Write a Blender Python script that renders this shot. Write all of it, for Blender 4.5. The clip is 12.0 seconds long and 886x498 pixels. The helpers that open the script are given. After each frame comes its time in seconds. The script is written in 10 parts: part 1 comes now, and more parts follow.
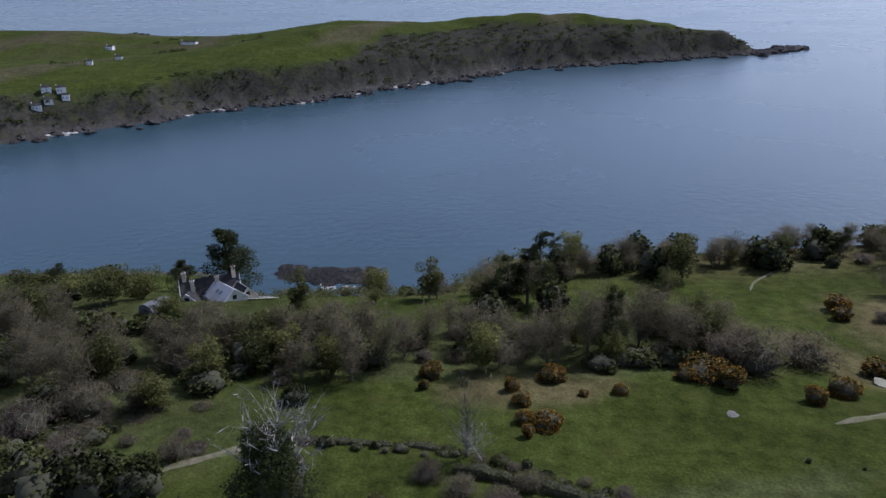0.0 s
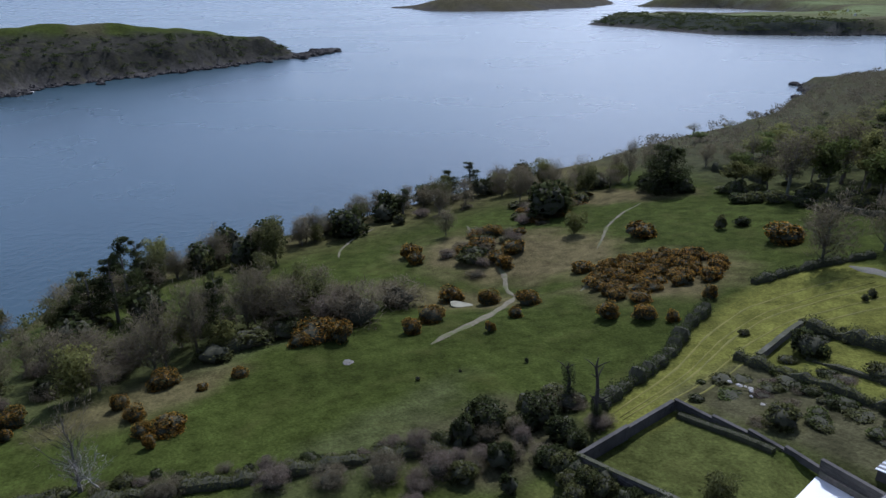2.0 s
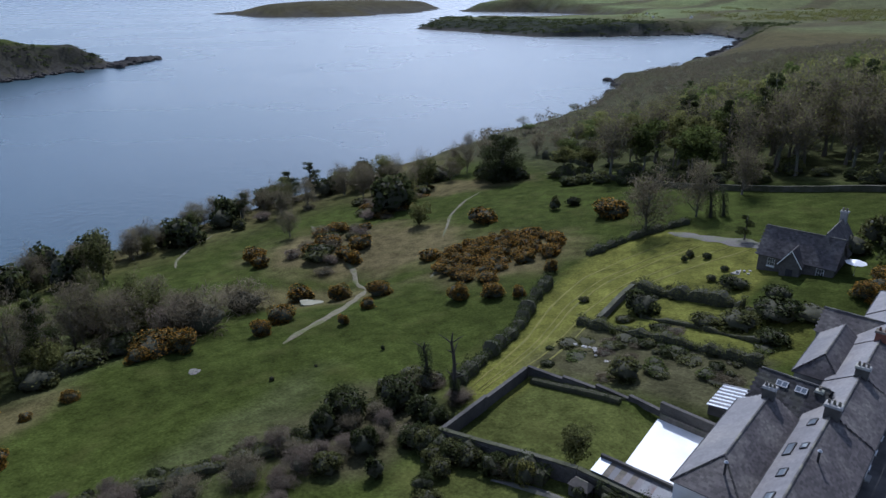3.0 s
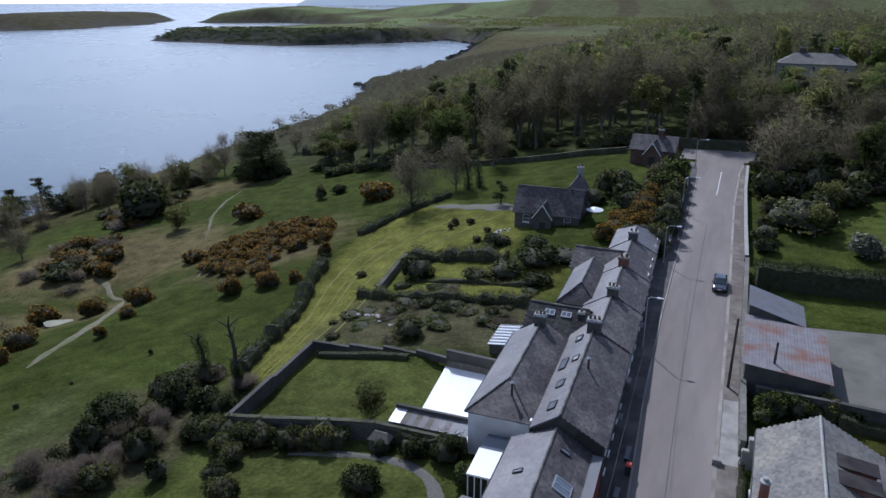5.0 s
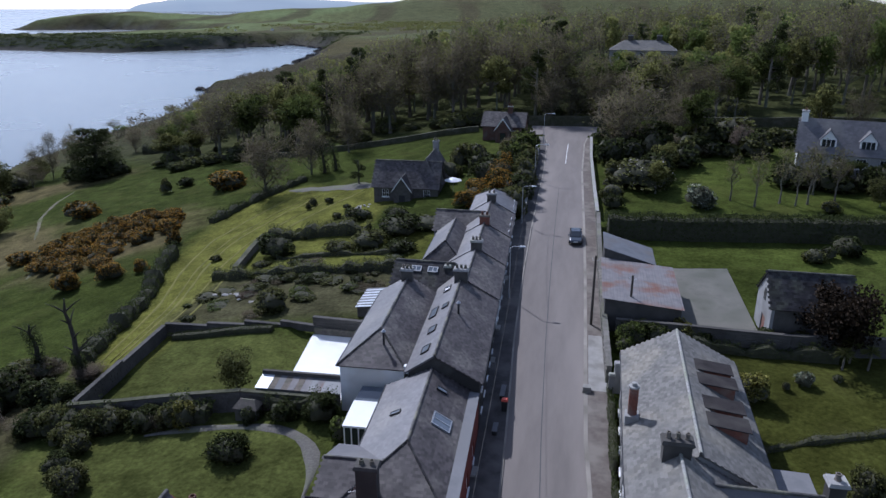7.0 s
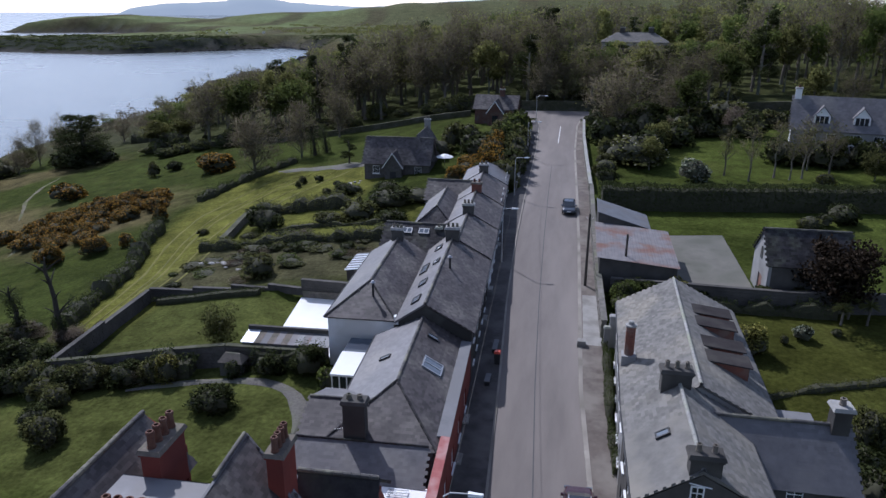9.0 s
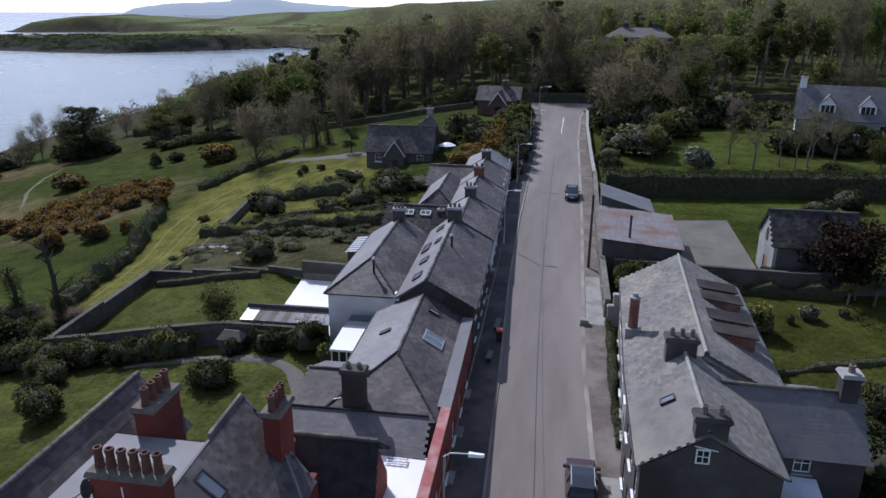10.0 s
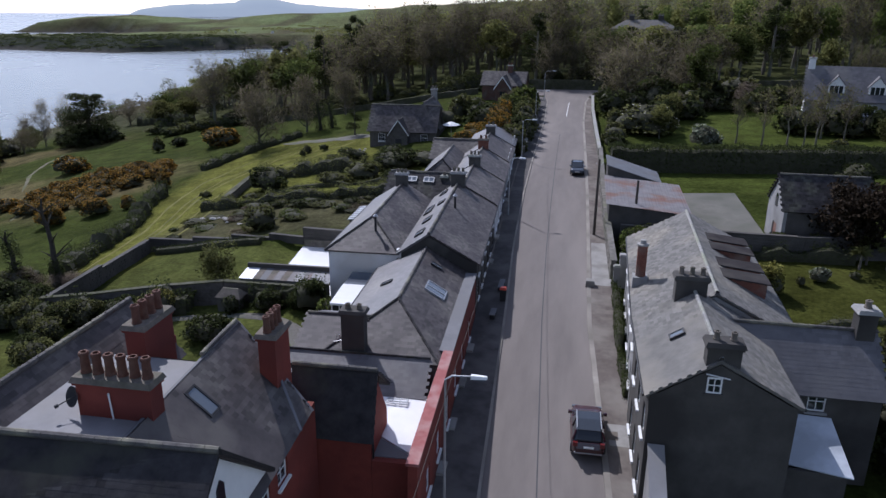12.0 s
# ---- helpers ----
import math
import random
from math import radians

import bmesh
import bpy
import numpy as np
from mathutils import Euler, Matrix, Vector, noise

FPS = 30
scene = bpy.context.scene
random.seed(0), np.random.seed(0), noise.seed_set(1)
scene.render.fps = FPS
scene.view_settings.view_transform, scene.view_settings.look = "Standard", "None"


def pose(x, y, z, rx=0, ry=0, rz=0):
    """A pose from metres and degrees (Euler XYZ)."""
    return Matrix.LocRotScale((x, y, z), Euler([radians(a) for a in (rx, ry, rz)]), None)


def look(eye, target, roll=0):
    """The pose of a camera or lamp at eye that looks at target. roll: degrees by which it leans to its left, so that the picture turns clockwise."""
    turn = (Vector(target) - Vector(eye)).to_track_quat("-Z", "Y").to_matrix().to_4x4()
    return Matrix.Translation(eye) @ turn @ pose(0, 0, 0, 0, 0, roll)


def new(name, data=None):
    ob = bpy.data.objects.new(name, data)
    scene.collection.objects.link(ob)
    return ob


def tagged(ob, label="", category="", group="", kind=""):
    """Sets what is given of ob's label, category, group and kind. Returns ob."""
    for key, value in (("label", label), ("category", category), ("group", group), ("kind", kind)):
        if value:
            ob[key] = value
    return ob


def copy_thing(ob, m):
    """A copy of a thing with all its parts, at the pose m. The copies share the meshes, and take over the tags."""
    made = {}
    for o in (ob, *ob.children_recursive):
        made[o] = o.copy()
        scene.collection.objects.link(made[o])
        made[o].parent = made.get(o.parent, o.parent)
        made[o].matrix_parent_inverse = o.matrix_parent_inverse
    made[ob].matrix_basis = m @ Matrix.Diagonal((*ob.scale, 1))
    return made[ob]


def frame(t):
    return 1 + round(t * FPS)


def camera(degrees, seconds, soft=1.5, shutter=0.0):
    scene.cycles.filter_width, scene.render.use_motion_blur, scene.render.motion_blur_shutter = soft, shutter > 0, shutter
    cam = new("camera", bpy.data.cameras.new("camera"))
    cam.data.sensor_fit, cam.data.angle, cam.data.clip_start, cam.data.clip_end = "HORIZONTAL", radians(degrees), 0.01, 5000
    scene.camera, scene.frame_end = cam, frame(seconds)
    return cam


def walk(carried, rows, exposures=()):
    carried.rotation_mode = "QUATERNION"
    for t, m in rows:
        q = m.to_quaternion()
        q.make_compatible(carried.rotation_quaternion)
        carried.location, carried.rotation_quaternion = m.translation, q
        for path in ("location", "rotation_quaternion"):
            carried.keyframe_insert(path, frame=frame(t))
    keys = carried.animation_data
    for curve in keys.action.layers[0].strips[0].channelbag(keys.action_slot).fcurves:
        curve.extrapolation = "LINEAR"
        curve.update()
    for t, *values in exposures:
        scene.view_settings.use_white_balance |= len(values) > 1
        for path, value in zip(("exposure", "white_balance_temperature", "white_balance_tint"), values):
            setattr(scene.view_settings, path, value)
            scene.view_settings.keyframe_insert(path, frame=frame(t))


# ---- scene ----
cam = camera(64.43, 12.0)
# seconds, x, y, z, tilt from straight down, roll, heading
PATH = [
    (0.0, -0.130, 1.168, 50.724, 68.361, -0.867, 91.045),
    (0.5, -0.106, 1.035, 49.257, 68.488, -0.747, 81.833),
    (1.0, -0.039, 0.914, 47.826, 68.602, -0.572, 72.279),
    (1.5, -0.004, 0.811, 46.504, 68.759, -0.363, 63.684),
    (2.0, -0.015, 0.751, 45.074, 68.967, -0.212, 56.140),
    (2.5, -0.062, 0.731, 43.671, 69.191, -0.123, 49.415),
    (3.0, -0.056, 0.692, 42.281, 69.395, -0.075, 42.861),
    (3.5, -0.040, 0.576, 40.994, 69.607, -0.063, 37.008),
    (5.5, -0.174, 0.232, 35.705, 70.361, -0.067, 19.376),
    (6.0, -0.216, 0.199, 34.390, 70.460, -0.083, 16.006),
    (6.5, -0.269, 0.184, 33.066, 70.588, -0.029, 13.355),
    (7.0, -0.316, 0.157, 31.664, 70.725, 0.029, 11.189),
    (9.0, -0.221, 0.095, 26.856, 71.138, 0.226, 10.504),
    (9.5, -0.181, 0.108, 25.890, 71.191, 0.268, 10.576),
    (10.0, -0.120, 0.099, 24.819, 71.194, 0.313, 10.737),
    (10.5, -0.095, 0.118, 23.882, 71.265, 0.361, 10.816),
    (11.0, -0.067, 0.104, 22.905, 71.314, 0.407, 10.926),
    (11.5, -0.027, 0.065, 22.069, 71.346, 0.443, 11.006),
    (12.0, 0.000, 0.000, 21.105, 71.385, 0.480, 11.078),
]
walk(cam, [(t, pose(x, y, z, 0, 0, az) @ pose(0, 0, 0, tilt, 0, 0) @ pose(0, 0, 0, 0, 0, roll))
           for t, x, y, z, tilt, roll, az in PATH],
     [(0.0, 0.05, 5590, 21), (3.0, 0.09, 5400, 16), (6.0, 0.07, 5390, 17), (12.0, 0.06, 5680, 19)])

# ---------------------------------------------------------------- light
SUN_EL, SUN_AZ = 44.0, 40.0          # degrees up; degrees left of +y
world = bpy.data.worlds.new("sky")
scene.world = world
world.use_nodes = True
wn = world.node_tree.nodes
sky = wn.new("ShaderNodeTexSky")
sky.sky_type, sky.sun_disc = "NISHITA", False
sky.sun_elevation, sky.sun_rotation = radians(SUN_EL), radians(360 - SUN_AZ)
sky.altitude, sky.air_density, sky.dust_density, sky.ozone_density = 60, 0.85, 0.7, 1.3
wn["Background"].inputs["Strength"].default_value = 0.136
pale = wn.new("ShaderNodeHueSaturation")
pale.inputs["Saturation"].default_value = 0.68
world.node_tree.links.new(sky.outputs["Color"], pale.inputs["Color"])
world.node_tree.links.new(pale.outputs["Color"], wn["Background"].inputs["Color"])
sun_data = bpy.data.lights.new("sun", "SUN")
sun_data.energy, sun_data.angle, sun_data.color = 3.95, radians(0.55), (1.0, 0.96, 0.9)
sun = new("sun", sun_data)
_sd = Vector((-math.sin(radians(SUN_AZ)) * math.cos(radians(SUN_EL)), math.cos(radians(SUN_AZ)) * math.cos(radians(SUN_EL)), math.sin(radians(SUN_EL))))
sun.matrix_world = look(_sd * 300, (0, 0, 0))




# ---------------------------------------------------------------- materials
def surf(name, c1, c2, scale=1.0, rough=0.8, bump=0.3, fine=None, c3=None, big=None, island=0.0, objrand=0.0,
         metal=0.0, spec=0.3, bdist=0.02, stretch=(1, 1, 1)):
    """Two scales of colour variation, bump, and variation by piece."""
    m = bpy.data.materials.new(name)
    m.use_nodes = True
    nt = m.node_tree
    N, L = nt.nodes, nt.links
    bs = N["Principled BSDF"]
    geo = N.new("ShaderNodeNewGeometry")
    mp = N.new("ShaderNodeMapping")
    mp.inputs["Scale"].default_value = stretch
    L.new(geo.outputs["Position"], mp.inputs["Vector"])
    n1 = N.new("ShaderNodeTexNoise")
    n1.inputs["Scale"].default_value, n1.inputs["Detail"].default_value, n1.inputs["Roughness"].default_value = scale, 6, 0.65
    L.new(mp.outputs[0], n1.inputs["Vector"])
    r1 = N.new("ShaderNodeValToRGB")
    r1.color_ramp.elements[0].position, r1.color_ramp.elements[1].position = 0.32, 0.68
    r1.color_ramp.elements[0].color, r1.color_ramp.elements[1].color = (*c1, 1), (*c2, 1)
    L.new(n1.outputs["Fac"], r1.inputs["Fac"])
    col = r1.outputs["Color"]
    if c3:
        n2 = N.new("ShaderNodeTexNoise")
        n2.inputs["Scale"].default_value, n2.inputs["Detail"].default_value = big or scale * 0.12, 4
        L.new(mp.outputs[0], n2.inputs["Vector"])
        r2 = N.new("ShaderNodeValToRGB")
        r2.color_ramp.elements[0].position, r2.color_ramp.elements[1].position = 0.48, 0.66
        L.new(n2.outputs["Fac"], r2.inputs["Fac"])
        mx = N.new("ShaderNodeMixRGB")
        mx.inputs["Color2"].default_value = (*c3, 1)
        L.new(r2.outputs["Color"], mx.inputs["Fac"])
        L.new(col, mx.inputs["Color1"])
        col = mx.outputs["Color"]
    if island or objrand:
        hs = N.new("ShaderNodeHueSaturation")
        mr = N.new("ShaderNodeMapRange")
        amount = island or objrand
        mr.inputs["To Min"].default_value, mr.inputs["To Max"].default_value = 1 - amount, 1 + amount
        if island:
            L.new(geo.outputs["Random Per Island"], mr.inputs["Value"])
        else:
            oi = N.new("ShaderNodeObjectInfo")
            L.new(oi.outputs["Random"], mr.inputs["Value"])
        L.new(mr.outputs[0], hs.inputs["Value"])
        L.new(col, hs.inputs["Color"])
        col = hs.outputs["Color"]
    L.new(col, bs.inputs["Base Color"])
    bs.inputs["Roughness"].default_value, bs.inputs["Metallic"].default_value = rough, metal
    bs.inputs["Specular IOR Level"].default_value = spec
    if bump:
        n3 = N.new("ShaderNodeTexNoise")
        n3.inputs["Scale"].default_value, n3.inputs["Detail"].default_value = fine or scale * 6, 5
        L.new(mp.outputs[0], n3.inputs["Vector"])
        bp = N.new("ShaderNodeBump")
        bp.inputs["Strength"].default_value, bp.inputs["Distance"].default_value = bump, bdist
        L.new(n3.outputs["Fac"], bp.inputs["Height"])
        L.new(bp.outputs["Normal"], bs.inputs["Normal"])
    return m


def leafy(name, c1, c2, island=0.45, trans=0.25, rough=0.7):
    """Leaves: colour by leaf and by tree, part of the light shining through."""
    m = bpy.data.materials.new(name)
    m.use_nodes = True
    nt = m.node_tree
    N, L = nt.nodes, nt.links
    bs, out = N["Principled BSDF"], N["Material Output"]
    geo, oi = N.new("ShaderNodeNewGeometry"), N.new("ShaderNodeObjectInfo")
    rp = N.new("ShaderNodeValToRGB")
    rp.color_ramp.elements[0].color, rp.color_ramp.elements[1].color = (*c1, 1), (*c2, 1)
    L.new(geo.outputs["Random Per Island"], rp.inputs["Fac"])
    hs, mr = N.new("ShaderNodeHueSaturation"), N.new("ShaderNodeMapRange")
    mr.inputs["To Min"].default_value, mr.inputs["To Max"].default_value = 1 - island * 0.6, 1 + island * 0.6
    L.new(oi.outputs["Random"], mr.inputs["Value"])
    L.new(mr.outputs[0], hs.inputs["Value"])
    L.new(rp.outputs["Color"], hs.inputs["Color"])
    L.new(hs.outputs["Color"], bs.inputs["Base Color"])
    bs.inputs["Roughness"].default_value, bs.inputs["Specular IOR Level"].default_value = rough, 0.06
    if trans:
        tr, mx = N.new("ShaderNodeBsdfTranslucent"), N.new("ShaderNodeMixShader")
        L.new(hs.outputs["Color"], tr.inputs["Color"])
        mx.inputs["Fac"].default_value = trans
        L.new(bs.outputs[0], mx.inputs[1])
        L.new(tr.outputs[0], mx.inputs[2])
        L.new(mx.outputs[0], out.inputs["Surface"])
    return m


def glass(name, tint=(0.02, 0.025, 0.03)):
    m = bpy.data.materials.new(name)
    m.use_nodes = True
    bs = m.node_tree.nodes["Principled BSDF"]
    bs.inputs["Base Color"].default_value = (*tint, 1)
    bs.inputs["Roughness"].default_value = 0.04
    bs.inputs["Specular IOR Level"].default_value = 0.7
    return m


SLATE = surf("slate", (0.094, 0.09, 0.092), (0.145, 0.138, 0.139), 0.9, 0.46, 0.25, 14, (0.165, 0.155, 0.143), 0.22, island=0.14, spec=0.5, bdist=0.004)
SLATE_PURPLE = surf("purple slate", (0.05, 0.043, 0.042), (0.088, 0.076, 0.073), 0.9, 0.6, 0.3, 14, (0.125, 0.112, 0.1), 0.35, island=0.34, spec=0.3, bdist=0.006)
SLATE_OLD = surf("lichened slate", (0.13, 0.125, 0.114), (0.185, 0.178, 0.163), 1.1, 0.88, 0.3, 12, (0.215, 0.2, 0.168), 0.3, island=0.2, spec=0.15, bdist=0.006)
SLATE_DARK = surf("mossy dark slate", (0.024, 0.023, 0.025), (0.056, 0.053, 0.054), 1.3, 0.82, 0.35, 12, (0.066, 0.066, 0.052), 0.5, island=0.4, spec=0.14, bdist=0.007)
RIDGE = surf("ridge tile", (0.07, 0.066, 0.064), (0.115, 0.108, 0.1), 2.5, 0.8, 0.3, 20, (0.2, 0.19, 0.14), 0.7)
LEAD_PALE = surf("pale weathered lead", (0.2, 0.2, 0.205), (0.27, 0.27, 0.275), 0.5, 0.7, 0.15, 4, (0.22, 0.215, 0.205), 0.3, spec=0.15)
LEAD = surf("lead sheet", (0.15, 0.152, 0.155), (0.2, 0.2, 0.205), 0.7, 0.8, 0.15, 4, (0.17, 0.17, 0.17), 0.35, spec=0.12)
MEMBRANE = surf("white roofing felt", (0.8, 0.8, 0.79), (0.87, 0.87, 0.86), 0.5, 0.25, 0.1, 3, (0.72, 0.72, 0.7), 0.3, spec=0.6)
RED = surf("red painted brick", (0.155, 0.036, 0.026), (0.225, 0.052, 0.036), 1.2, 0.85, 0.35, 9, (0.125, 0.032, 0.025), 0.3, bdist=0.01)
RED_PAINT = surf("red paint", (0.24, 0.05, 0.045), (0.31, 0.085, 0.075), 2.0, 0.6, 0.2, 18, (0.36, 0.2, 0.18), 0.6)
BRICK = surf("old brick", (0.14, 0.06, 0.045), (0.22, 0.09, 0.06), 3.0, 0.9, 0.4, 16, (0.2, 0.14, 0.11), 0.8)
BRICK_DARK = surf("dark red-brown brick", (0.075, 0.044, 0.036), (0.125, 0.066, 0.05), 3.0, 0.9, 0.4, 16, (0.11, 0.085, 0.07), 0.8)
REEF = surf("wet dark rock", (0.012, 0.012, 0.013), (0.035, 0.033, 0.031), 0.6, 0.95, 0.6, 3.0, (0.045, 0.042, 0.036), 0.15, bdist=0.3, spec=0.05)
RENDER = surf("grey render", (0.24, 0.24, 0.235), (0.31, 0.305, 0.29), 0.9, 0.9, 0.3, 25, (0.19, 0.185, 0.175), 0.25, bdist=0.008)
# Weathered, and lowered further: shade on walls turned from the sun is put in.
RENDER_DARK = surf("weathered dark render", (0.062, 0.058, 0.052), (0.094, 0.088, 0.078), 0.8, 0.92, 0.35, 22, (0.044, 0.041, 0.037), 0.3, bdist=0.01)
WHITEWALL = surf("white wall paint", (0.7, 0.7, 0.68), (0.8, 0.8, 0.78), 0.6, 0.75, 0.15, 20, (0.6, 0.59, 0.55), 0.25)
CREAM = surf("cream wall paint", (0.66, 0.58, 0.42), (0.76, 0.68, 0.5), 0.6, 0.75, 0.15, 20, (0.56, 0.5, 0.38), 0.25)
TRIM = surf("white gloss paint", (0.74, 0.74, 0.72), (0.82, 0.82, 0.8), 3.0, 0.4, 0.05, 30)
STONE = surf("rubble stone", (0.11, 0.102, 0.088), (0.2, 0.187, 0.163), 2.2, 0.95, 0.5, 7, (0.14, 0.142, 0.1), 0.5, island=0.2, bdist=0.03)
CAPSTONE = surf("brown cap stone", (0.11, 0.095, 0.078), (0.19, 0.165, 0.135), 3.0, 0.95, 0.4, 18, (0.1, 0.1, 0.07), 0.8)
PLASTIC = surf("pale plastic sheet", (0.46, 0.5, 0.54), (0.58, 0.62, 0.66), 1.2, 0.4, 0.1, 6, (0.36, 0.39, 0.42), 0.5, spec=0.5)
STONE_PALE = surf("coping concrete", (0.24, 0.235, 0.22), (0.36, 0.35, 0.33), 2.0, 0.9, 0.35, 15, (0.28, 0.29, 0.22), 0.5)
FELT = surf("dark roofing felt", (0.028, 0.025, 0.025), (0.045, 0.04, 0.039), 1.5, 0.95, 0.3, 12, (0.06, 0.055, 0.05), 0.5, spec=0.08)
# Darker copy of the rubble stone: shade on camera-side walls is put in.
STONE_DARK = surf("dark shaded stone", (0.06, 0.055, 0.05), (0.12, 0.11, 0.1), 2.2, 0.95, 0.5, 7, (0.09, 0.088, 0.07), 0.5, bdist=0.03)
POT = surf("terracotta pot", (0.085, 0.042, 0.03), (0.14, 0.064, 0.043), 5.0, 0.85, 0.3, 25, (0.15, 0.085, 0.06), 1.5)
ASPHALT = surf("worn asphalt", (0.15, 0.133, 0.12), (0.19, 0.168, 0.15), 0.5, 0.9, 0.35, 30, (0.23, 0.205, 0.183), 0.1, bdist=0.006, stretch=(1.4, 0.25, 1))
PATCH = surf("tarred patch", (0.06, 0.06, 0.062), (0.09, 0.09, 0.092), 1.4, 0.85, 0.3, 30)
# Dark asphalt, with the shadow of the house fronts added to its colour.
FOOTPATH_SHADED = surf("dark shaded footpath asphalt", (0.06, 0.056, 0.054), (0.095, 0.088, 0.083), 1.2, 0.92, 0.3, 26, (0.13, 0.12, 0.11), 0.3)
FOOTPATH = surf("brown footpath asphalt", (0.095, 0.08, 0.068), (0.145, 0.122, 0.104), 1.2, 0.92, 0.3, 26, (0.19, 0.17, 0.146), 0.3)
CONCRETE = surf("concrete", (0.235, 0.225, 0.205), (0.32, 0.31, 0.285), 1.1, 0.9, 0.3, 18, (0.19, 0.18, 0.16), 0.4)
CONCRETE_YARD = surf("yard concrete", (0.118, 0.114, 0.094), (0.16, 0.153, 0.128), 0.7, 0.9, 0.25, 16, (0.1, 0.102, 0.078), 0.35)
KERB = surf("kerb stone", (0.22, 0.2, 0.172), (0.32, 0.295, 0.255), 1.2, 0.9, 0.3, 20, (0.17, 0.155, 0.13), 0.3)
GRAVEL = surf("gravel", (0.085, 0.08, 0.068), (0.15, 0.14, 0.122), 6.0, 0.95, 0.6, 18, (0.11, 0.115, 0.07), 0.4, bdist=0.03)
DIRT = surf("worn earth track", (0.088, 0.08, 0.044), (0.165, 0.145, 0.096), 1.2, 0.95, 0.5, 8, (0.085, 0.095, 0.03), 0.35, bdist=0.03)
RUST = surf("rusting corrugated iron", (0.135, 0.128, 0.13), (0.2, 0.188, 0.185), 1.1, 0.75, 0.2, 10, (0.165, 0.082, 0.056), 0.35, spec=0.3)
TIN = surf("grey corrugated iron", (0.11, 0.115, 0.12), (0.165, 0.17, 0.18), 0.8, 0.6, 0.15, 8, (0.14, 0.13, 0.12), 0.3, metal=0.15)
METAL = surf("galvanised steel", (0.35, 0.36, 0.37), (0.45, 0.46, 0.47), 4, 0.45, 0.1, 20, metal=0.6)
BLACK = surf("black cast iron", (0.02, 0.02, 0.022), (0.035, 0.035, 0.035), 4, 0.6, 0.1, 20)
POLEWOOD = surf("creosoted pole", (0.05, 0.042, 0.035), (0.09, 0.078, 0.065), 3, 0.9, 0.4, 20, stretch=(1, 1, 0.1))
BARK_DARK = surf("dark dead bark", (0.03, 0.026, 0.021), (0.06, 0.051, 0.04), 3.0, 0.95, 0.6, 14, (0.05, 0.05, 0.035), 0.6, bdist=0.04, stretch=(1, 1, 0.3))
BARK = surf("bark", (0.09, 0.078, 0.062), (0.165, 0.145, 0.115), 3.0, 0.95, 0.6, 14, (0.1, 0.11, 0.075), 0.8, objrand=0.25, bdist=0.04, stretch=(1, 1, 0.3))
BARK_PALE = surf("bleached dead wood", (0.2, 0.185, 0.165), (0.34, 0.32, 0.285), 3.0, 0.9, 0.4, 14, (0.2, 0.185, 0.16), 0.9, bdist=0.03, stretch=(1, 1, 0.3))
TWIG = leafy("bare twigs", (0.15, 0.13, 0.088), (0.225, 0.196, 0.13), 0.22, 0.5, 0.9)
TWIG_WOOD = leafy("dark woodland twigs", (0.108, 0.095, 0.064), (0.176, 0.154, 0.104), 0.25, 0.5, 0.9)
TWIG_PURPLE = leafy("mauve twigs", (0.15, 0.122, 0.098), (0.22, 0.182, 0.145), 0.2, 0.5, 0.9)
BUD = leafy("spring buds", (0.15, 0.155, 0.05), (0.22, 0.225, 0.075), 0.4, 0.5)
LEAF = leafy("fresh leaves", (0.08, 0.104, 0.028), (0.12, 0.148, 0.04), 0.4, 0.5)
LEAF_OLIVE = leafy("olive leaves", (0.088, 0.095, 0.034), (0.138, 0.144, 0.052), 0.2, 0.5)
LEAF_DARK = leafy("dark evergreen leaves", (0.042, 0.053, 0.02), (0.064, 0.077, 0.028), 0.16, 0.45, 0.85)
LEAF_GREY = leafy("silvery leaves", (0.09, 0.11, 0.075), (0.18, 0.2, 0.14), 0.25, 0.2)
LEAF_COPPER = leafy("copper leaves", (0.026, 0.02, 0.014), (0.05, 0.036, 0.024), 0.2, 0.3)
LEAF_YELLOW = leafy("yellow-green leaves", (0.15, 0.15, 0.035), (0.3, 0.28, 0.08), 0.2, 0.3)
BLOSSOM = leafy("pale blossom", (0.35, 0.33, 0.27), (0.55, 0.52, 0.45), 0.2, 0.3)
GORSE_GREEN = leafy("gorse stems", (0.045, 0.046, 0.017), (0.085, 0.08, 0.028), 0.25, 0.35)
GORSE_FLOWER = leafy("gorse flowers", (0.27, 0.14, 0.02), (0.42, 0.23, 0.032), 0.25, 0.4)
# Fill for bush cores: the shade between branches is put into the colour.
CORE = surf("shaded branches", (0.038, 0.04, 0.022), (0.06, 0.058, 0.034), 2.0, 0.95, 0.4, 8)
ROCK = surf("shore rock", (0.03, 0.028, 0.027), (0.075, 0.069, 0.063), 0.4, 0.95, 0.6, 2.0, (0.045, 0.042, 0.036), 0.06, bdist=0.4, spec=0.08)
SHINGLE = surf("pale shingle", (0.32, 0.3, 0.27), (0.46, 0.44, 0.4), 1.0, 0.9, 0.4, 8)
PANE = glass("window glass")
SKYPANE = glass("rooflight glass", (0.12, 0.14, 0.16))
WET_SAND = surf("pale wet sand", (0.17, 0.165, 0.1), (0.24, 0.23, 0.15), 1.0, 0.7, 0.2, 8, (0.14, 0.14, 0.08), 0.4)


